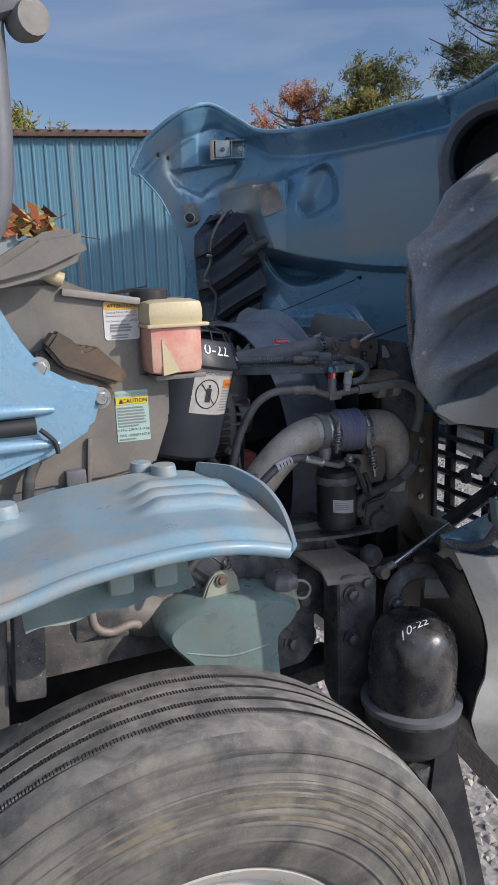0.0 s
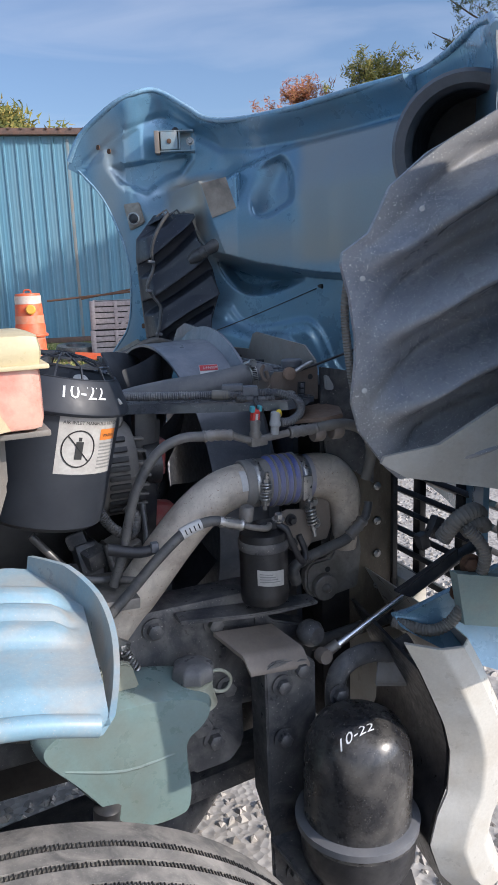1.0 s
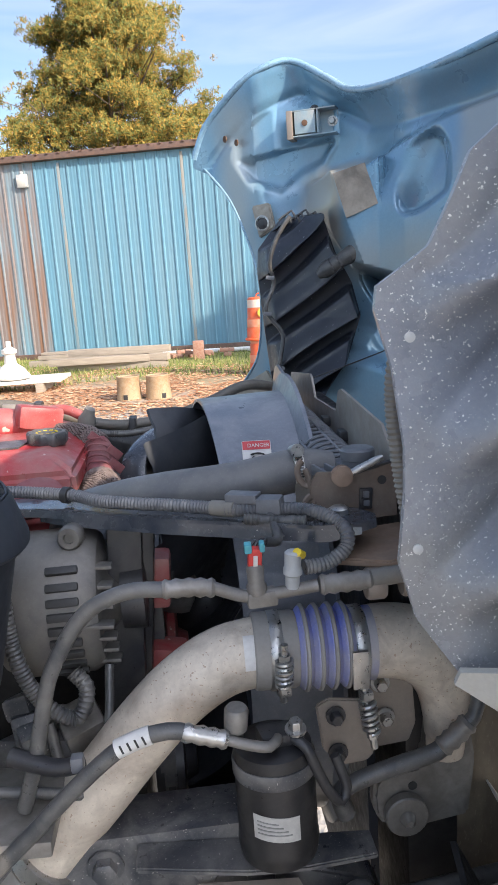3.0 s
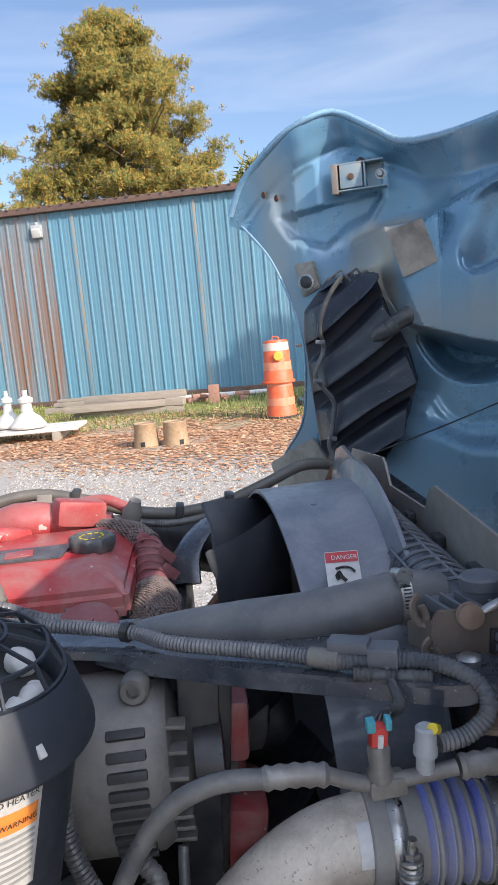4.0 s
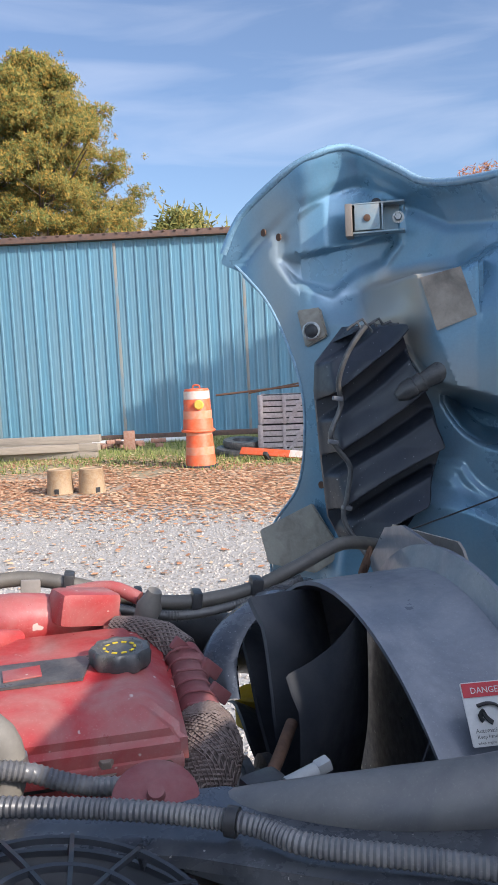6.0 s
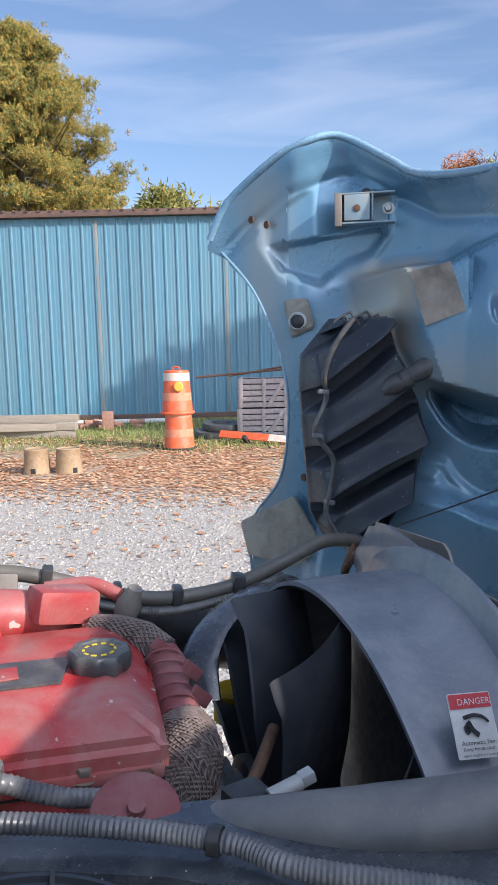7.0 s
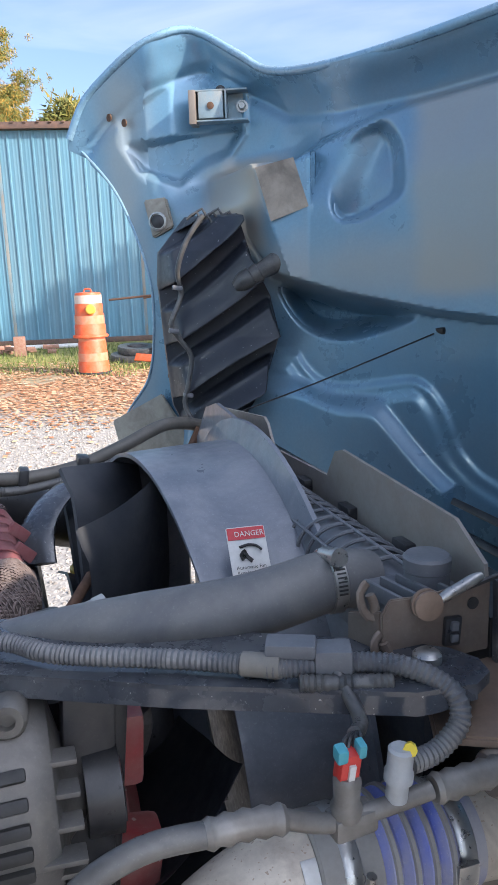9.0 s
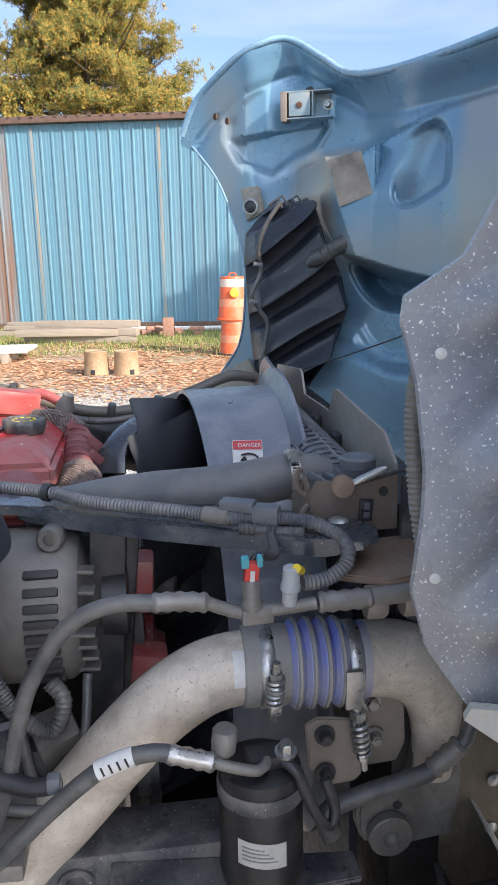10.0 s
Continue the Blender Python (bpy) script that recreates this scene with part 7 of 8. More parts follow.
part("drier_bracket", Build().slab([(0.83, 1.395, 0.66), (0.94, 1.395, 0.66), (0.94, 1.30, 0.62), (0.86, 1.28, 0.62)], 0.014, (0, 0, -1), bevel=0.003), M_FRAME, ad)
hk = part("drier_hook", Build().tube([(0.978, 1.39, 0.870), (0.975, 1.39, 0.926), (0.984, 1.39, 0.970), (1.012, 1.39, 0.992), (1.058, 1.39, 0.996), (1.106, 1.39, 0.985), (1.15, 1.39, 0.995)], 0.020, 14, 0.01, flat=0.55), M_FRAME, truck, "bent black support hook")
part("hook_bolt", hexbolt(Build(), (0.977, 1.378, 0.935), (0, -1, 0), 0.014, 0.014), M_FRAME, hk)

# hood lift strut
st = part("lift_strut", Build().tube([(0.972, 1.418, 1.000), (1.167, 1.415, 1.091)], 0.0075, 12, 0.05), M_CHROME, truck, "bright steel hood lift rod")
part("strut_body", Build().tube([(1.16, 1.415, 1.088), (1.24, 1.412, 1.125), (1.34, 1.408, 1.172)], 0.012, 12, 0.05), M_BLACK, st)
part("strut_end", Build().lathe([(0.014, -0.012), (0.016, 0), (0.014, 0.012)], (0.966, 1.416, 0.999), (0.1, -1, 0.1), 14), M_BROWN, st)
part("strut_fork", Build().tube([(0.975, 1.418, 1.004), (0.998, 1.415, 1.017)], 0.0105, 12, 0.01), M_ALU, st)

# washer tank


def pillow(outline, v0, thick, inset, rounds=2):
    """A moulded tank: a rounded outline in u and w, swelling across v."""
    for _ in range(rounds):
        ring = []
        for k, p in enumerate(outline):
            q = outline[(k + 1) % len(outline)]
            ring += [(p[0] * 0.75 + q[0] * 0.25, p[1] * 0.75 + q[1] * 0.25), (p[0] * 0.25 + q[0] * 0.75, p[1] * 0.25 + q[1] * 0.75)]
        outline = ring
    n = len(outline)
    cu, cw = sum(p[0] for p in outline) / n, sum(p[1] for p in outline) / n
    vs, fs, rows = [], [], 9
    for j in range(rows):
        x = -1 + 2 * j / (rows - 1)
        f = 1 - inset * (1 - math.sqrt(max(0.0, 1 - abs(x) ** 3)))
        vs += [(cu + (u - cu) * f, v0 + thick * (x + 1) / 2, cw + (w - cw) * f) for u, w in outline]
    for j in range(rows - 1):
        fs += [(j * n + k, j * n + (k + 1) % n, (j + 1) * n + (k + 1) % n, (j + 1) * n + k) for k in range(n)]
    fs += [tuple(reversed(range(n))), tuple(range((rows - 1) * n, rows * n))]
    return Build().add(vs, fs, True)


prof = [(0.43, 1.0), (0.48, 1.022), (0.60, 1.026), (0.66, 1.020), (0.722, 1.0), (0.734, 0.975), (0.714, 0.946), (0.680, 0.928), (0.678, 0.88), (0.684, 0.82), (0.679, 0.776), (0.66, 0.766), (0.60, 0.762), (0.545, 0.788), (0.50, 0.85), (0.465, 0.90), (0.42, 0.95), (0.41, 0.98)]
wt = pillow(prof, 1.385, 0.13, 0.09)
wash = part("washer_tank", wt, M_WASH, truck, "cloudy pale green washer fluid tank")
part("neck", Build().lathe([(0.044, 0), (0.037, 0.022), (0.034, 0.040), (0.036, 0.042), (0.036, 0.047), (0.032, 0.049), (0.032, 0.060)], (0.706, 1.437, 0.962), (0.04, 0, 1), 28), M_NECK, wash, "yellowed filler neck")
wc = part("filler_cap", Build().lathe([(0.0385, 0), (0.040, 0.003), (0.039, 0.020), (0.034, 0.027), (0.030, 0.028), (0.026, 0.031), (0.010, 0.032)], (0.708, 1.437, 1.012), (0.04, 0, 1), 64, lambda a: 1 - 0.10 * abs(math.sin(4 * a))), M_LOOM, wash, "dusty black fluted filler cap")
part("cap_strap", Build().tube([(0.742, 1.435, 1.014), (0.757, 1.432, 1.016), (0.774, 1.430, 1.004), (0.778, 1.430, 0.988), (0.768, 1.430, 0.974), (0.750, 1.432, 0.974), (0.738, 1.435, 0.984)], 0.0035, 8, 0.006), M_NECK, wc, "pale plastic strap ring")
part("tank_tab", Build().slab([(0.506, 1.43, 0.99), (0.530, 1.43, 1.052), (0.543, 1.43, 1.070), (0.556, 1.43, 1.076), (0.588, 1.43, 1.074), (0.596, 1.43, 1.066), (0.611, 1.43, 1.005)], 0.016, (0, 1, 0), bevel=0.004), M_NECK, wash)
part("tank_bolt", hexbolt(Build(), (0.560, 1.428, 1.058), (0, -1, 0), 0.009, 0.005), M_CORNER, wash)
part("tank_seam", Build().tube([(0.46, 1.388, 0.93), (0.56, 1.387, 0.90), (0.65, 1.388, 0.905)], 0.004, 8, 0.02), M_WASH, wash)
part("pump", Build().lathe([(0.022, 0), (0.024, 0.05), (0.018, 0.055)], (0.52, 1.395, 0.79), (0.1, -0.1, 1), 18), M_BLACK, wash)

# ---- truck: front corner of hood, grille, bumper ----
nose = Build().sheet(lambda s, t: (1.06 + 0.5 * s, 1.285 - 0.16 * s + 0.03 * math.sin(3 * t), (1.09 - 0.115 * math.sin(min(1, s * 2) * 1.5)) * (1 - t) + t * (1.115 + 0.08 * min(1, s * 3))), 24, 10, 0.012, (0, 1, 0))
nose = part("hood_nose", nose, M_BLUE, hood, "blue lower hood corner")
part("lamp_housing", Build().sheet(lambda s, t: (1.145 + 0.12 * s - 0.02 * t, 1.225 - 0.04 * s, 1.105 + 0.10 * t - 0.02 * s), 6, 6, 0.02, (0, 1, 0)), M_PALEGREEN, nose, "pale green lamp housing")
part("nose_bolt", hexbolt(Build(), (1.155, 1.255, 1.155), (-0.3, -1, 0), 0.012), M_RUST, nose)
part("lamp_bolt", hexbolt(Build(), (1.165, 1.24, 1.21), (-0.3, -1, 0), 0.013), M_RUST, nose)
part("lamp_back", Build().lathe([(0.09, 0), (0.10, 0.03), (0.085, 0.08), (0.05, 0.10)], (1.32, 1.21, 1.27), (-0.5, -0.8, 0), 24), M_DUSTY, nose, "grey lamp back shell")
part("flex_conduit", Build().tube([(1.20, 1.26, 1.29), (1.17, 1.245, 1.305), (1.14, 1.25, 1.29), (1.128, 1.27, 1.255)], 0.014, 12, ridge=0.0018, pitch=0.006), M_DUSTY, nose)
part("flex_conduit", Build().tube([(1.205, 1.25, 1.27), (1.18, 1.24, 1.285), (1.15, 1.245, 1.27)], 0.012, 12, ridge=0.0018, pitch=0.006), M_DUSTY, nose)
part("corner_loom", Build().tube([(1.15, 1.23, 1.28), (1.175, 1.215, 1.24), (1.175, 1.225, 1.19), (1.15, 1.235, 1.14), (1.13, 1.25, 1.10), (1.10, 1.27, 1.085), (1.06, 1.32, 1.09)], 0.010, 10, ridge=0.0016, pitch=0.006), M_DUSTY, nose)
part("corner_bracket_arm", Build().slab([(1.08, 1.34, 1.135), (1.10, 1.33, 1.15), (1.19, 1.30, 1.215), (1.19, 1.30, 1.19), (1.11, 1.33, 1.12)], 0.015, (0, 1, 0), bevel=0.003), M_BLACK, nose)
part("wire_plug", Build().box((1.135, 1.30, 1.265), (0.025, 0.02, 0.04), (0, 25, 0), 0.004), M_BLACK, nose)
part("wire_plug", Build().box((1.115, 1.31, 1.24), (0.020, 0.02, 0.03), (0, -15, 0), 0.004), M_BLACK, nose)
grille = part("grille", Build().box((1.46, 1.62, 1.12), (0.02, 0.03, 0.46), bevel=0.004), M_BLACK, hood, "black grille seen from behind")
for k in range(9):
    part("grille_bar", Build().box((1.45 + 0.004 * k, 1.86, 0.93 + k * 0.052), (0.07, 0.75, 0.014), (0, 30, 0), 0.003), M_BLACK, grille)
part("grille_post", Build().box((1.455, 1.78, 1.12), (0.02, 0.03, 0.46), bevel=0.004), M_BLACK, grille)
part("fender_inner", Build().slab([(1.02, 1.300, 1.398), (1.06, 1.283, 1.372), (1.50, 1.050, 1.30), (1.60, 1.010, 1.62), (1.45, 1.070, 1.66), (1.22, 1.175, 1.53), (1.09, 1.235, 1.435), (1.025, 1.298, 1.41)], 0.01, (0.3, 1, 0)), M_WHITE, hood, "grey-white bare fender inside")


B_EDGE = [(0.40, 1.20), (0.565, 1.138), (0.63, 1.085), (0.70, 1.060), (0.76, 1.075), (0.80, 1.096), (0.88, 1.10), (0.94, 1.085), (1.0, 1.058), (1.06, 1.03), (1.12, 0.997)]


def bumper_pt(s, t):
    w = 1.115 - (0.55 - 0.10 * s) * t
    e = lerp_table(B_EDGE, w)
    back = lerp_table([(0, 0.0), (0.25, 0.05), (0.45, 0.095), (0.6, 0.125), (0.75, 0.14), (1.0, 0.15)], s)
    side = lerp_table([(0, 1.20), (0.25, 1.165), (0.45, 1.165), (0.6, 1.19), (0.75, 1.26), (1.0, 1.6)], s)
    return (e + back + 0.04 * max(0, s - 0.7), side, w - 0.03 * s * (1 - t))


bump = part("bumper", Build().sheet(bumper_pt, 40, 40, 0.008, (0.5, 1, 0)), M_WHITE, truck, "white wrap-around steel bumper end")
# Black sheet that runs along the inner side of the white bumper end.
part("bumper_liner", Build().sheet(lambda s, t: (lerp_table(B_EDGE, 1.05 - 0.65 * t) + 0.004 + 0.05 * s, 1.215 + 0.30 * s, 1.05 - 0.65 * t), 6, 24, 0.008, (1, 0, 0)), M_BLACK, bump, "black sheet along the inner side of the bumper")
part("bumper_bracket", Build().slab([(1.08, 1.40, 0.975), (1.17, 1.36, 0.985), (1.20, 1.34, 0.955), (1.16, 1.33, 0.935), (1.06, 1.38, 0.935)], 0.01, (0, 0, -1), bevel=0.002), M_TAN, bump, "rust-stained bumper bracket")
part("bumper_bolt", hexbolt(Build(), (1.165, 1.35, 0.978), (0, -0.2, 1), 0.014, 0.012), M_RUST, bump)
part("bumper_front", Build().box((1.27, 2.15, 0.74), (0.05, 1.25, 0.62), bevel=0.02), M_WHITE, bump)
part("splash_flap", Build().slab([(1.0, 1.24, 0.66), (1.045, 1.235, 0.63), (1.075, 1.235, 0.52), (1.15, 1.23, 0.20), (1.15, 1.23, 0.12), (0.95, 1.25, 0.12)], 0.012, (0, 1, 0)), M_BLACK, bump, "black rubber flap")

# ---- truck: front wheel ----
WC = Vector((0.285, 1.015, 0.537))


def tyre_profile():
    """Across the tread from the outer bead to the inner bead: radius and offset along v, with five grooves."""
    out = [(0.298, -0.105), (0.315, -0.125), (0.36, -0.140), (0.41, -0.144), (0.415, -0.1465), (0.420, -0.1465), (0.425, -0.143), (0.45, -0.140), (0.455, -0.142), (0.462, -0.142), (0.467, -0.138), (0.486, -0.131), (0.490, -0.132), (0.500, -0.127), (0.515, -0.118), (0.525, -0.108)]
    tread = [(0.528, -0.100), (0.530, -0.066), (0.516, -0.063), (0.516, -0.057), (0.532, -0.054), (0.533, -0.030), (0.517, -0.027), (0.517, -0.021), (0.534, -0.018),
             (0.534, 0.008), (0.517, 0.011), (0.517, 0.017), (0.534, 0.020), (0.533, 0.044), (0.516, 0.047), (0.516, 0.053), (0.532, 0.056), (0.528, 0.100)]
    inn = [(0.515, 0.118), (0.49, 0.131), (0.42, 0.144), (0.34, 0.135), (0.298, 0.105)]
    return out + tread + inn


wheel = part("wheel", Build().lathe([(0.10, -0.02), (0.14, -0.06), (0.22, -0.085), (0.262, -0.075), (0.275, -0.10), (0.292, -0.112), (0.304, -0.118), (0.308, -0.112), (0.300, -0.100), (0.300, 0.10), (0.27, 0.10), (0.10, 0.06)], WC, (0, 1, 0), 64, closed=False), M_WHITE, truck, "white steel wheel")
prof = tyre_profile()
tyre = part("tyre", Build().lathe(prof[15:], WC, (0, 1, 0), 200, closed=False), M_TYRE, wheel, "dusty worn truck tyre with mud stains")
side = []
for (r0, o0), (r1, o1) in zip(prof[:16], prof[1:17]):
    steps = max(1, int(abs(r1 - r0) / 0.0035))
    for q in range(steps):
        f = q / steps
        side.append((r0 + (r1 - r0) * f, o0 + (o1 - o0) * f - (0.0007 if len(side) % 2 else 0.0)))
side.append(prof[15])
part("sidewall", Build().lathe(side, WC, (0, 1, 0), 160, closed=False), M_SIDEWALL, tyre, "mud-stained outer sidewall")
for r0, w in ((0.444, 0.0055), (0.478, 0.0045), (0.40, 0.004), (0.505, 0.005), (0.455, 0.003), (0.428, 0.003), (0.372, 0.0025)):
    o = lerp_table([(0.36, -0.140), (0.41, -0.144), (0.425, -0.1435), (0.45, -0.140), (0.467, -0.138), (0.486, -0.131), (0.50, -0.127)], r0)
    part("sidewall_rib", Build().lathe([(r0 - w, o), (r0 - w * 0.5, o - 0.0035), (r0 + w * 0.5, o - 0.0035), (r0 + w, o + 0.001)], WC, (0, 1, 0), 120, closed=False), M_SIDEWALL, tyre)
for v0 in (-0.060, -0.024, 0.014, 0.050):
    part("mud_band", Build().lathe([(0.405, -0.1452), (0.425, -0.1448), (0.45, -0.1418), (0.466, -0.1405)], WC, (0, 1, 0), 120, closed=False), M_MUD, tyre, "band of dried tan mud") if v0 < -0.05 else None
    # Near-black ring over the groove floor paints its shade.
    part("groove", Build().lathe([(0.519, v0 - 0.0024), (0.519, v0 + 0.0024)], WC, (0, 1, 0), 120, closed=False), M_TREAD_SHADE, tyre)
# Near-black bars paint the shaded slits beside the grooves.
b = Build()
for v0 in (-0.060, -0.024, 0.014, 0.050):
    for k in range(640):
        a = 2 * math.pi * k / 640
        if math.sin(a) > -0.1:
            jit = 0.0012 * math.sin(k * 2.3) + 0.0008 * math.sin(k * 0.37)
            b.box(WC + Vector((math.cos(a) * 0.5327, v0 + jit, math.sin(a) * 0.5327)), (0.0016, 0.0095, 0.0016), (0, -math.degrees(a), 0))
tagged(part("tread_sipe", b, M_TREAD_SHADE, tyre, "near-black bars drawn as shaded sipes along the grooves"), kind="stuff")
part("hub", Build().lathe([(0.10, 0), (0.10, -0.05), (0.07, -0.07)], WC, (0, 1, 0), 30), M_STEEL, wheel)
b = Build()
for k in range(8):
    a = k * math.pi / 4
    part("wheel_nut", Build().lathe([(0.018, 0), (0.018, 0.02), (0.012, 0.026)], WC + Vector((0.14 * math.cos(a), -0.065, 0.14 * math.sin(a))), (0, -1, 0), 6), M_STEEL, wheel)
part("axle", Build().tube([(0.285, 1.0, 0.537), (0.285, 3.0, 0.537)], 0.06, 14, 0.3), M_FRAME, truck, "black front axle")
far_wheel = part("far_wheel", Build().lathe([(0.30, -0.12), (0.45, -0.14), (0.53, -0.10), (0.53, 0.10), (0.45, 0.14), (0.30, 0.12), (0.2, 0.0)], (0.285, 2.98, 0.537), (0, 1, 0), 60), M_TYRE, truck, "dusty truck tyre on the far side")


# ---- truck: cab corner and cowl on the near side ----
sh = Build()
sh.slab([(0.155, 1.255, 1.70), (0.24, 1.255, 1.702), (0.285, 1.255, 1.682), (0.366, 1.255, 1.668), (0.366, 1.255, 1.545), (0.412, 1.255, 1.538), (0.410, 1.255, 1.46), (0.378, 1.255, 1.375), (0.30, 1.255, 1.362), (0.10, 1.255, 1.352), (-0.3, 1.255, 1.352), (-0.3, 1.255, 1.62)], 0.10, (0, 1, 0), bevel=0.008)
shield = part("cowl_shield", sh, M_GREYPLATE, truck, "sun-bleached grey plastic cowl shield")
part("shield_rib", Build().box((0.26, 1.25, 1.40), (0.008, 0.012, 0.08), (0, 5, 0), 0.003), M_GREYPLATE, shield)
part("shield_leg", Build().box((0.235, 1.25, 1.355), (0.035, 0.02, 0.07), (0, 0, 0), 0.006), M_PLASTIC, shield)
part("shield_edge", Build().box((0.30, 1.252, 1.672), (0.13, 0.02, 0.012), (0, 9, 0), 0.003), M_TAN, shield)
at = Plate((0.303, 1.2545, 1.664), (1, 0, -0.005), (0, 0, -1))
l1 = at.card("coolant_label", 0, 0, 0.060, 0.064, M_LABEL, shield, 0, "white coolant label with amber heading", 0.006)
at.card("amber_band", 0.001, 0.001, 0.058, 0.013, M_AMBER, l1, 0.0012, "", 0.005)
at.line("ATTENTION", 0.030, 0.0105, 0.0085, M_INK, l1, 0.003, "CENTER")
at.line("Factory Filled with", 0.004, 0.020, 0.0052, M_INK, l1, 0.002)
at.line("RED", 0.0445, 0.020, 0.0062, M_LRED, l1, 0.002)
at.line("Extended Life Coolant (ELC)", 0.030, 0.0255, 0.0046, M_INK, l1, 0.002, "CENTER")
at.line("For Service: Only Use", 0.004, 0.034, 0.0048, M_INK, l1, 0.002)
at.line("RED", 0.046, 0.034, 0.0058, M_LRED, l1, 0.002)
at.bars(3, 0.010, 0.0375, 0.042, 0.0048, 0.0028, M_INK_GREY, l1, 0.0016, 3)
at.bars(2, 0.012, 0.055, 0.036, 0.0042, 0.0020, M_INK_GREY, l1, 0.0016, 4)
ca = Plate((0.312, 1.2545, 1.5135), (1, 0, -0.01), (0.01, 0, -1))
l2 = ca.card("refrigerant_label", 0, 0, 0.058, 0.088, M_LABEL_GREEN, shield, 0, "pale green refrigerant caution label")
ca.line("AIR CONDITIONING", 0.029, 0.0085, 0.0068, M_INK_GREY, l2, 0.002, "CENTER")
ca.card("yellow_band", 0.001, 0.011, 0.056, 0.012, M_YELLOW, l2, 0.0012)
ca.line("CAUTION", 0.034, 0.0205, 0.0098, M_INK, l2, 0.003, "CENTER")
part("warning_triangle", Build().slab([ca.at(0.006, 0.021, 0.0030), ca.at(0.0135, 0.021, 0.0030), ca.at(0.00975, 0.013, 0.0030)], 0.0006, (0, 1, 0)), M_INK, l2)
ca.bars(7, 0.003, 0.028, 0.050, 0.0052, 0.0022, M_INK_GREY, l2, 0.0016, 5)
ca.line("R-134a  2.88 lb (1.31 kg)", 0.029, 0.069, 0.0058, M_INK, l2, 0.002, "CENTER")
ca.line("PAG - DENSO ND-8", 0.004, 0.079, 0.0060, M_INK, l2, 0.002)
ca.bars(1, 0.004, 0.0825, 0.03, 0.005, 0.002, M_INK_GREY, l2, 0.0016, 6)

# surge tank
tk = part("coolant_tank", Build().box((0.412, 1.265, 1.585), (0.094, 0.12, 0.09), bevel=0.016), M_TANK, truck, "translucent coolant tank holding pink fluid")
part("tank_top", Build().box((0.412, 1.265, 1.640), (0.100, 0.13, 0.048), bevel=0.018), M_TANKTOP, tk, "cream plastic tank top")
part("tank_seam", Build().box((0.414, 1.265, 1.622), (0.108, 0.136, 0.006), bevel=0.002), M_TANKTOP, tk)
part("tank_gusset", Build().slab([(0.385, 1.203, 1.54), (0.415, 1.203, 1.545), (0.385, 1.203, 1.60)], 0.008, (0, 1, 0)), M_TANKTOP, tk)
part("filler_cap", Build().lathe([(0.030, 0), (0.032, 0.004), (0.032, 0.020), (0.028, 0.024)], (0.388, 1.275, 1.658), seg=36, wave=lambda a: 1 + 0.02 * math.sin(16 * a)), M_BLACK, tk, "black screw cap")
part("tank_shelf", Build().box((0.42, 1.27, 1.535), (0.09, 0.11, 0.008), bevel=0.002), M_GREYPLATE, shield)

# hold-down latch on the shield
lt = Build()
lt.slab([(0.195, 1.205, 1.60), (0.215, 1.205, 1.625), (0.245, 1.205, 1.605), (0.255, 1.205, 1.592), (0.275, 1.205, 1.598), (0.33, 1.205, 1.545), (0.31, 1.205, 1.53), (0.22, 1.205, 1.565)], 0.045, (0, 1, 0), bevel=0.006)
lt.slab([(0.178, 1.222, 1.575), (0.19, 1.222, 1.595), (0.22, 1.222, 1.57), (0.30, 1.222, 1.53), (0.305, 1.222, 1.51), (0.285, 1.222, 1.498), (0.255, 1.222, 1.515), (0.18, 1.222, 1.555)], 0.02, (0, 1, 0), bevel=0.004)
latch = part("hood_latch_mount", lt, M_LATCH, truck, "dark rubber latch mount with rust stain")
for p in ((0.185, 1.215, 1.568), (0.278, 1.215, 1.512)):
    part("latch_bolt", hexbolt(Build(), p, (0, -1, 0), 0.012, 0.012), M_STEEL, latch)

# blue cab side
cb = Build()
cb.slab([(-0.4, 1.20, 1.70), (0.13, 1.20, 1.675), (0.155, 1.20, 1.62), (0.19, 1.20, 1.57), (0.24, 1.20, 1.54), (0.285, 1.20, 1.53), (0.262, 1.20, 1.465), (0.20, 1.20, 1.43), (0.10, 1.20, 1.395), (-0.4, 1.20, 1.30)], 0.05, (0, 1, 0), bevel=0.010)
cab = part("cab_side", cb, M_BLUE, truck, "light blue cab corner panel")
for w0, ln in ((1.507, 0.20), (1.452, 0.205)):
    part("louvre", Build().tube([(-0.3, 1.195, w0 + 0.0), (0.10, 1.193, w0), (0.0 + ln, 1.197, w0 - 0.004)], [0.012, 0.012, 0.004], 12, 0.03), M_BLUE, cab)
part("louvre_slot", Build().tube([(-0.3, 1.199, 1.480), (0.17, 1.199, 1.480)], 0.014, 12, 0.05, flat=1.0), M_INK, cab)
part("louvre", Build().tube([(-0.3, 1.195, 1.575), (0.05, 1.193, 1.572), (0.125, 1.198, 1.568)], [0.012, 0.012, 0.004], 12, 0.03), M_BLUE, cab)
part("retainer_strap", Build().tube([(0.175, 1.19, 1.475), (0.195, 1.185, 1.455), (0.20, 1.19, 1.435)], 0.004, 8, 0.01), M_BLACK, cab)
part("drain_hose", Build().tube([(0.17, 1.22, 1.42), (0.155, 1.22, 1.39), (0.15, 1.23, 1.33)], 0.010, 10, 0.02), M_RUBBER, cab)
part("black_apron", Build().slab([(-0.4, 1.26, 1.38), (0.20, 1.26, 1.40), (0.235, 1.26, 1.36), (0.18, 1.26, 1.33), (-0.4, 1.26, 1.30)], 0.03, (0, 1, 0), bevel=0.006), M_PLASTIC, cab)
part("cab_wall", Build().box((-0.55, 2.0, 1.7), (0.4, 1.9, 1.6), bevel=0.05), M_BLUE, cab)

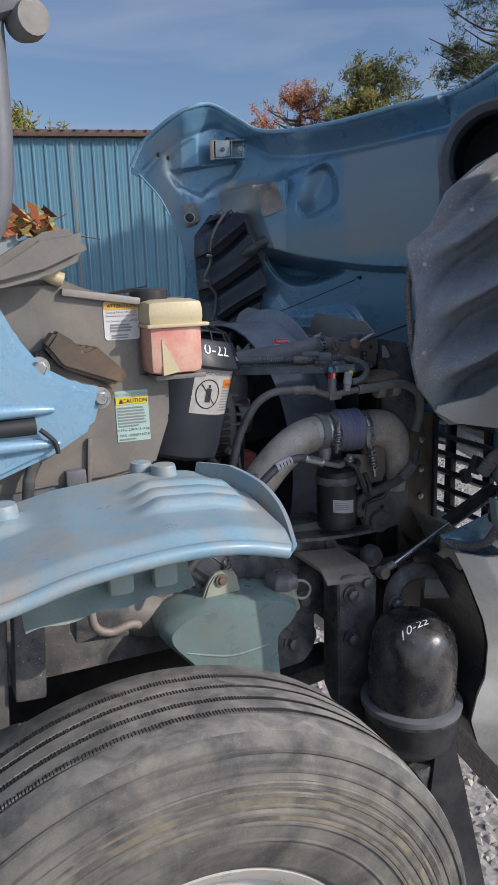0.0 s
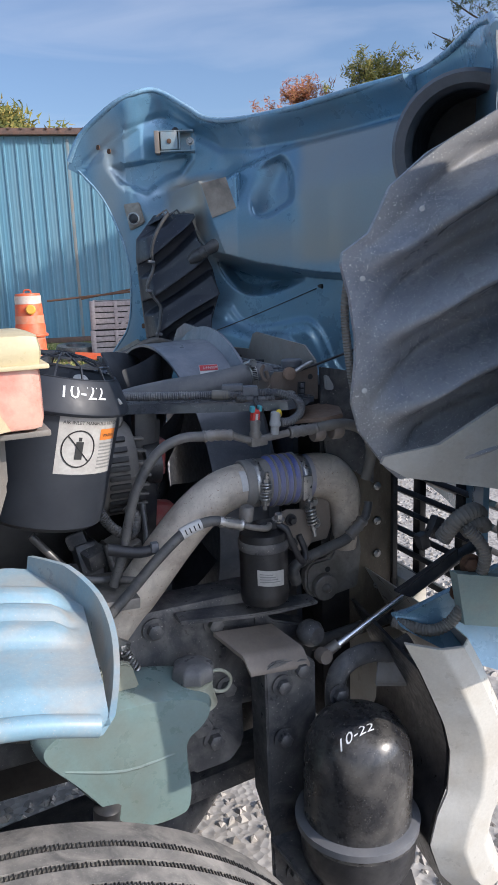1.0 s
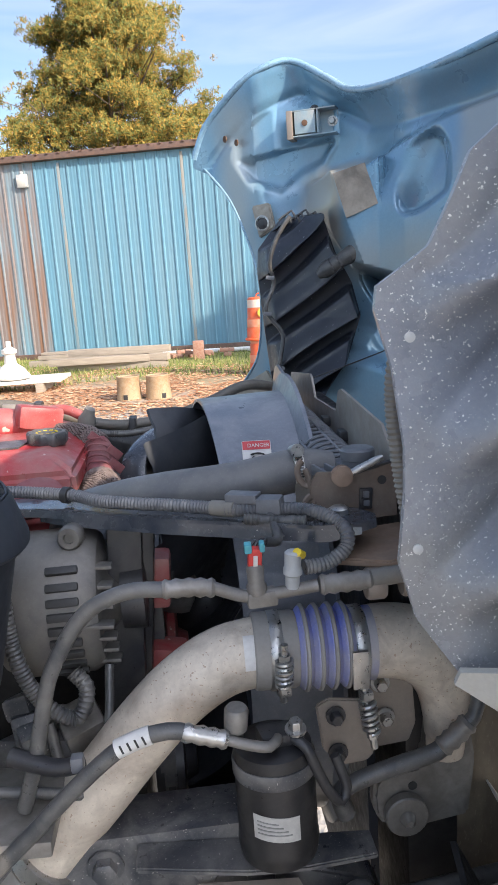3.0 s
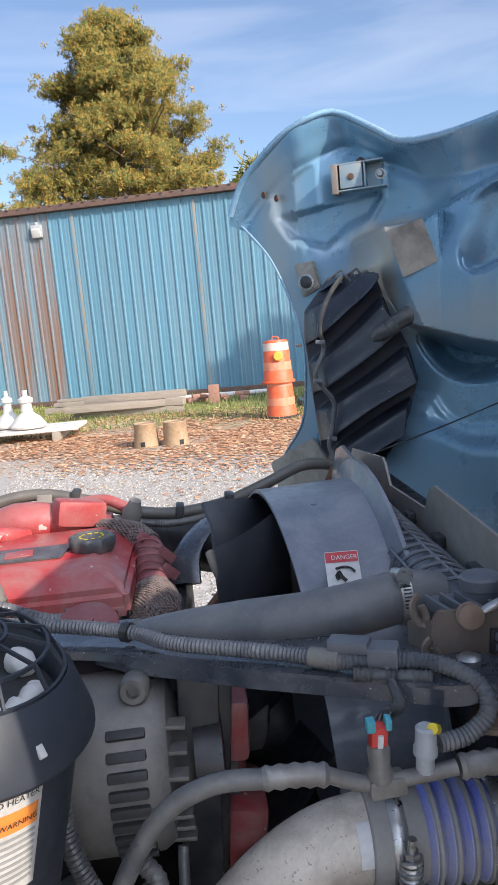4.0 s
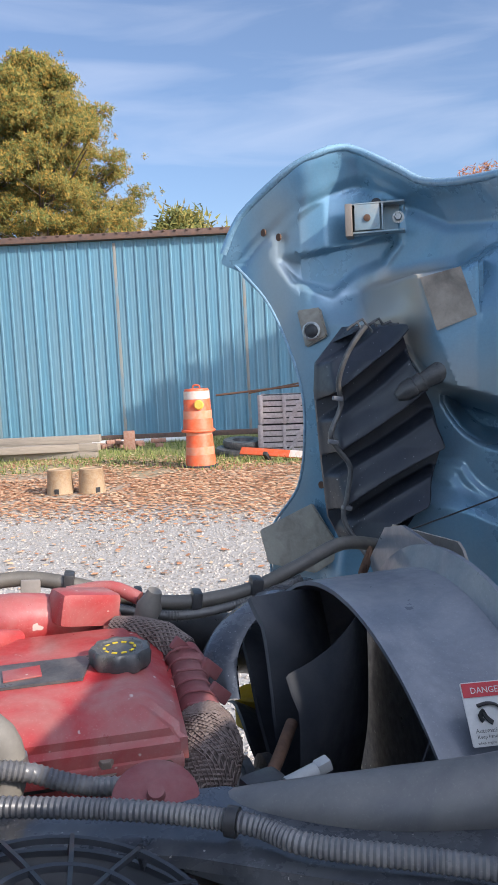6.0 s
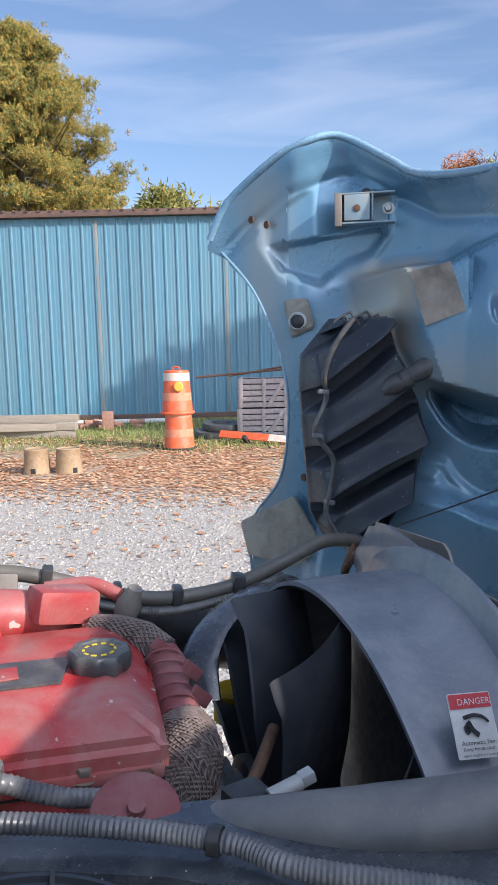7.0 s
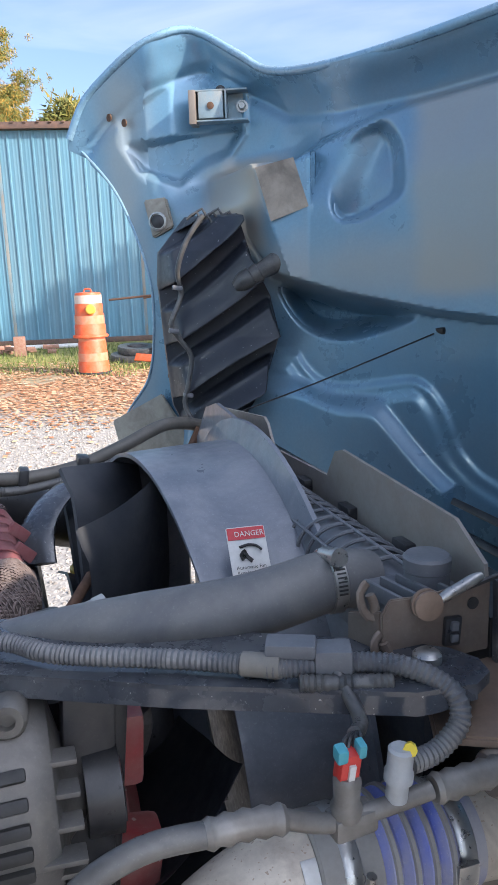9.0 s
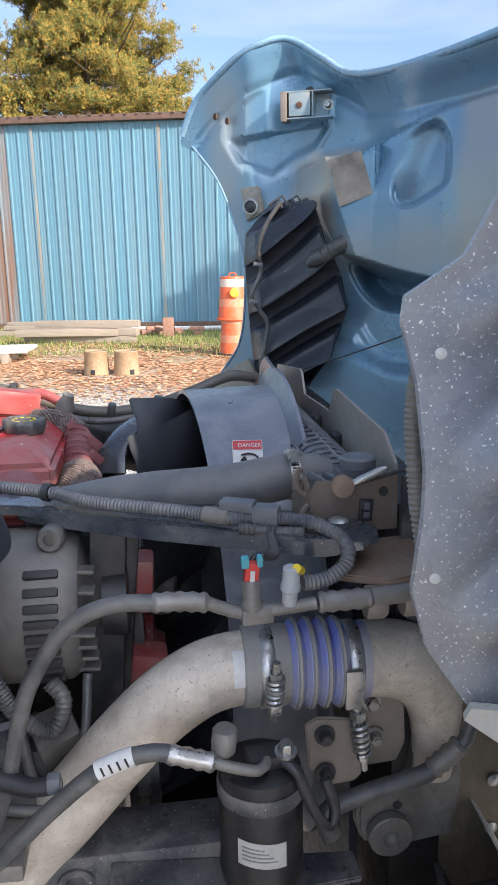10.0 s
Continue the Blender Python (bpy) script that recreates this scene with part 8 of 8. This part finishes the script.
# cowl cap with leaves
cw = Build()
cw.slab([(-0.2, 1.16, 1.66), (0.13, 1.16, 1.690), (0.20, 1.16, 1.706), (0.262, 1.16, 1.732), (0.268, 1.16, 1.760), (0.250, 1.16, 1.778), (0.19, 1.16, 1.768), (0.12, 1.16, 1.725), (-0.2, 1.16, 1.70)], 0.16, (0, 1, 0), bevel=0.012)
cowl = part("cowl_cap", cw, M_GREYPLATE, truck, "bleached grey cowl end cap")
part("seal", Build().tube([(0.24, 1.25, 1.70), (0.215, 1.25, 1.712), (0.22, 1.25, 1.725)], 0.012, 10, 0.01), M_TANKTOP, cowl, "yellowed rubber seal")
part("cowl_top", Build().slab([(-0.3, 1.20, 1.745), (0.10, 1.20, 1.742), (0.17, 1.20, 1.77), (0.15, 1.9, 1.79), (-0.3, 1.9, 1.79)], 0.02, (0, 0, -1)), M_PALEBLUE, cowl)
lf = Build()
r = random.Random(5)
for k in range(130):
    p = Vector((0.10 + 0.13 * r.random(), 1.17 + 0.10 * r.random(), 1.770 + 0.045 * r.random() * (1 - abs(k % 7 - 3) / 5)))
    a, t = r.uniform(0, 6.28), r.uniform(-0.8, 0.8)
    s = r.uniform(0.010, 0.024)
    d, e = Vector((math.cos(a), math.sin(a) * 0.6, t)) * s, Vector((-math.sin(a) * 0.4, math.cos(a) * 0.3, 0.7)) * s * 0.6
    lf.add([p - d, p + e, p + d, p - e * 0.7], [(0, 1, 2), (0, 2, 3)])
part("leaf_litter", lf, island_material("cowl_leaf", [(0, (0.16, 0.05, 0.02)), (0.5, (0.40, 0.12, 0.05)), (0.8, (0.25, 0.30, 0.06)), (1, (0.55, 0.30, 0.12))]), None, "dry red-brown leaves caught on the cowl", category="leaves", kind="stuff").matrix_world = truck.matrix_world
b = Build()
for k in range(10):
    p = Vector((0.12 + 0.1 * r.random(), 1.18 + 0.06 * r.random(), 1.775))
    b.tube([p, p + Vector((r.uniform(-0.02, 0.08), r.uniform(-0.03, 0.03), r.uniform(-0.02, 0.03)))], 0.0008, 4, 0.05)
part("pine_needles", b, M_RUST, None, "dry pine needles on the cowl", category="leaves", kind="stuff").matrix_world = truck.matrix_world

# mirror arm above the cowl
mr = part("mirror", Build().tube([(0.105, 1.10, 1.74), (0.132, 1.10, 1.80), (0.142, 1.10, 1.88), (0.145, 1.10, 2.0), (0.145, 1.10, 2.15)], [0.017, 0.020, 0.020, 0.019, 0.018], 16, 0.02), M_PLASTIC, truck, "dark plastic mirror housing edge")
part("mirror_cap", Build().box((0.165, 1.10, 2.055), (0.06, 0.06, 0.05), (0, -20, 0), 0.015), M_PLASTIC, mr)
part("mirror_knuckle", Build().lathe([(0.022, -0.02), (0.026, 0), (0.022, 0.02)], (0.192, 1.09, 2.028), (0.3, -1, 0), 18), M_DUSTY, mr)

# quarter fender over the wheel
E_OUT = [(-0.35, 1.275), (-0.1, 1.325), (0.062, 1.350), (0.159, 1.371), (0.278, 1.380), (0.36, 1.374), (0.425, 1.357)]


def quarter(s, t):
    u = -0.35 + 0.785 * s
    w_out = lerp_table(E_OUT, u)
    v = 0.842 + 0.30 * t
    w = w_out - 0.008 + 0.014 * smooth(0.0, 0.12, t) + 0.012 * t
    for c in (0.42, 0.56, 0.70):
        w += 0.014 * (1 - smooth(0.0, 0.05, abs(t - c) - 0.025)) * smooth(0.24, 0.29, u) * (1 - smooth(0.40, 0.425, u))
    w += 0.014 * (1 - smooth(0.0, 0.06, abs(t - 0.72) - 0.08)) * (1 - smooth(0.08, 0.12, u))
    return (u + 0.03 * t * s, v, w)


quart = part("quarter_fender", Build().sheet(quarter, 90, 60, 0.006, (0, 0, -1)), M_PALEBLUE, truck, "sun-faded light blue plastic quarter fender")
part("outer_lip", Build().tube([(u, 0.842, w - 0.012) for u, w in E_OUT], 0.010, 12, 0.012), M_PALEBLUE, quart)


def fin(s, t):
    v = 0.842 + 0.30 * s
    top = lerp_table([(0, 1.350), (0.12, 1.356), (0.30, 1.372), (0.55, 1.392), (0.80, 1.405), (1.0, 1.402)], s)
    u = 0.428 + 0.045 * math.sin(s * 2.6) - 0.045 * s * s
    return (u + 0.012 * t, v, 1.335 + (top - 1.335) * t)


part("end_fin", Build().sheet(fin, 40, 12, 0.006, (-1, 0, 0)), M_PALEBLUE, quart, "curved upright end lip")
for p, r0 in (((0.095, 1.07, 1.385), 0.022), ((0.352, 1.13, 1.395), 0.020), ((0.325, 1.165, 1.395), 0.018)):
    part("boss", Build().lathe([(r0 * 1.15, -0.02), (r0, 0.008), (r0 * 0.9, 0.014), (r0 * 0.4, 0.016)], p, seg=24), M_PALEBLUE, quart)
ub = Build().sheet(lambda s, t: (0.10 + 0.24 * s, 0.97 + 0.12 * math.sin(t * 3.1) * 0.3, 1.345 - 0.080 * t - 0.02 * (1 - s) + 0.003 * math.sin(s * 19)), 30, 8, 0.01, (0, 1, 0))
part("under_tub", ub, M_PALEGREEN, quart, "pale green fluted underside")
part("tub_block", Build().box((0.232, 0.972, 1.300), (0.036, 0.02, 0.05), bevel=0.008), M_PALEGREEN, quart)
part("tub_block", Build().box((0.295, 0.970, 1.303), (0.036, 0.02, 0.055), bevel=0.008), M_PALEGREEN, quart)
for p, s in (((0.125, 1.20, 1.11), (0.05, 0.05, 0.16)), ((0.06, 1.22, 1.08), (0.06, 0.05, 0.2)), ((0.27, 1.32, 1.08), (0.10, 0.06, 0.06))):
    part("chassis_bracket", Build().box(p, s, (0, 4, 0), 0.006), M_FRAME, rail)
part("shackle", Build().tube([(0.24, 1.24, 1.135), (0.245, 1.235, 1.105), (0.27, 1.235, 1.09), (0.31, 1.24, 1.095), (0.325, 1.25, 1.085)], 0.008, 10, 0.01), M_BROWN, rail, "tan shackle")

# air filter canister
AC = Vector((0, 0, -1.508))
M_CAGE = mat("black_cage_plastic", (0.018, 0.022, 0.030), 0.5, 0, (0.028, 0.033, 0.042), 5, 0.7, 0.0, rough_var=0.08)
can_ = part("air_cleaner", Build().lathe([(0.10, 1.265), (0.112, 1.275), (0.115, 1.30), (0.120, 1.47), (0.119, 1.482), (0.132, 1.485), (0.135, 1.490), (0.134, 1.495), (0.111, 1.538), (0.105, 1.545), (0.100, 1.540), (0.097, 1.497), (0.02, 1.495)], AC, seg=64), M_CAGE, truck, "black plastic air cleaner housing")
can_.matrix_local = pose(0.5190, 1.4689, 1.5512, 2, 12, 0) @ Matrix.Scale(0.862, 4)
for r0, z0, dp in ((0.102, 1.547, 0.004), (0.085, 1.567, 0.004), (0.046, 1.577, 0.004), (0.0145, 1.582, 0.005)):
    part("grille_ring", Build().lathe([(r0 - 0.0015, z0 - dp), (r0 - 0.0015, z0), (r0 + 0.0015, z0), (r0 + 0.0015, z0 - dp)], AC, seg=48, closed=False), M_CAGE, can_)
for k in range(13):
    a = 2 * math.pi * k / 13 + 0.1
    d, q = Vector((math.cos(a), math.sin(a), 0)), Vector((-math.sin(a), math.cos(a), 0))
    fin_ = [(0.0145, 1.582), (0.055, 1.575), (0.088, 1.567), (0.102, 1.547), (0.100, 1.544), (0.086, 1.5635), (0.055, 1.5715), (0.0145, 1.5785)]
    part("grille_spoke", Build().slab([AC + d * r0 + q * -0.0013 + Vector((0, 0, z0)) for r0, z0 in fin_], 0.0026, q), M_CAGE, can_)
# Ink-black disc added to paint the depth under the spokes as shade.
part("cage_floor", Build().lathe([(0.0, 1.512), (0.0965, 1.512), (0.0965, 1.5125), (0.0, 1.5125)], AC, seg=40), M_INK, can_, "black disc standing in for the shade inside the cage")
fr = random.Random(12)
foam = Build()
for a_, ln in ((-100, 3), (-62, 5), (-18, 4), (35, 3)):
    foam.tube([AC + Vector((0.076 * math.cos(radians(a_ + 9 * k)), 0.076 * math.sin(radians(a_ + 9 * k)), 1.520 + fr.uniform(-0.002, 0.004))) for k in range(ln)], [0.012 + fr.uniform(-0.004, 0.002) for k in range(ln)], 14, 0.003)
part("foam_pad", foam, M_FOAM, can_, "off-white torn foam under the cage")
part("rim_clip", Build().box(AC + Vector((0.098, -0.078, 1.512)), (0.012, 0.007, 0.004), (0, 40, -40), 0.001), M_LABEL_DULL, can_, "pale clip on the rim")


def wrap(x, y, lift=0.0, a0=-96.0, w0=1.484, rad=0.1195):
    a = radians(a0) + x / rad
    rr = rad + lift - (1.484 - (w0 - y)) * 0.03
    return Vector((AC.x + math.cos(a) * rr, AC.y + math.sin(a) * rr, w0 - y + AC.z))


def can_card(name, x, y, w, h, m, parent, lift, label=""):
    return part(name, Build().sheet(lambda s, t: wrap(x + w * s, y + h * t, lift), 14, 1, 0.0006, (0, 1, 0)), m, parent, label)


hl = can_card("heater_label", 0, 0, 0.13, 0.105, M_LABEL_DULL, can_, 0.0012, "dusty white heater warning label")
lettering("lettering", "AIR INLET MANIFOLD HEATER", 0.0088, M_INK, hl, lambda x, y: wrap(0.006 + x, 0.014 - y, 0.0024))
rb = Build()
for k in range(28):
    a = 2 * math.pi * k / 28
    a2 = 2 * math.pi * (k + 1) / 28
    rb.tube([wrap(0.040 + 0.031 * math.cos(a), 0.058 + 0.033 * math.sin(a), 0.002), wrap(0.040 + 0.031 * math.cos(a2), 0.058 + 0.033 * math.sin(a2), 0.002)], 0.0012, 5, 0.02)
rb.tube([wrap(0.018, 0.035, 0.002), wrap(0.040, 0.058, 0.002), wrap(0.062, 0.081, 0.002)], 0.0012, 5, 0.01)
part("no_sign", rb, M_INK, hl, "black prohibition ring")
can_card("extinguisher_mark", 0.034, 0.045, 0.014, 0.032, M_INK, hl, 0.0022)
can_card("extinguisher_mark", 0.038, 0.037, 0.006, 0.007, M_INK, hl, 0.0022)
can_card("orange_band", 0.082, 0.022, 0.044, 0.020, M_ORANGE, hl, 0.0020)
lettering("lettering", "WARNING", 0.0078, M_INK, hl, lambda x, y: wrap(0.087 + x, 0.036 - y, 0.0032))
for k in range(8):
    can_card("text_bar", 0.083, 0.047 + k * 0.0065, 0.034 + 0.008 * ((k * 3) % 3 == 0), 0.0028, M_INK_GREY, hl, 0.002)
lettering("date_mark", "10-22", 0.040, M_MARK, can_, lambda x, y: AC + Vector((math.cos(radians(-100) + x / 0.125) * (0.1245 - 0.53 * y), math.sin(radians(-100) + x / 0.125) * (0.1245 - 0.53 * y), 1.516 + 0.84 * y)))
part("housing_outlet", Build().tube([(0.58, 1.47, 1.27), (0.63, 1.455, 1.26), (0.66, 1.45, 1.265)], [0.011, 0.010, 0.009], 14, 0.01), M_BLACK, engine)
part("outlet_connector", Build().box((0.655, 1.447, 1.268), (0.014, 0.014, 0.018), (0, 0, 0), 0.003), M_PLASTIC, engine)
part("mount_bracket", Build().box((0.50, 1.50, 1.185), (0.24, 0.14, 0.02), (0, 3, 0), 0.004), M_ALU, engine)


# ---- wall sheets, joined side by side ----
for x, me in PANELS:
    o = new("wall_panel", me)
    o.parent = wall_north
    o.location = (x, 0.0, 0.0)
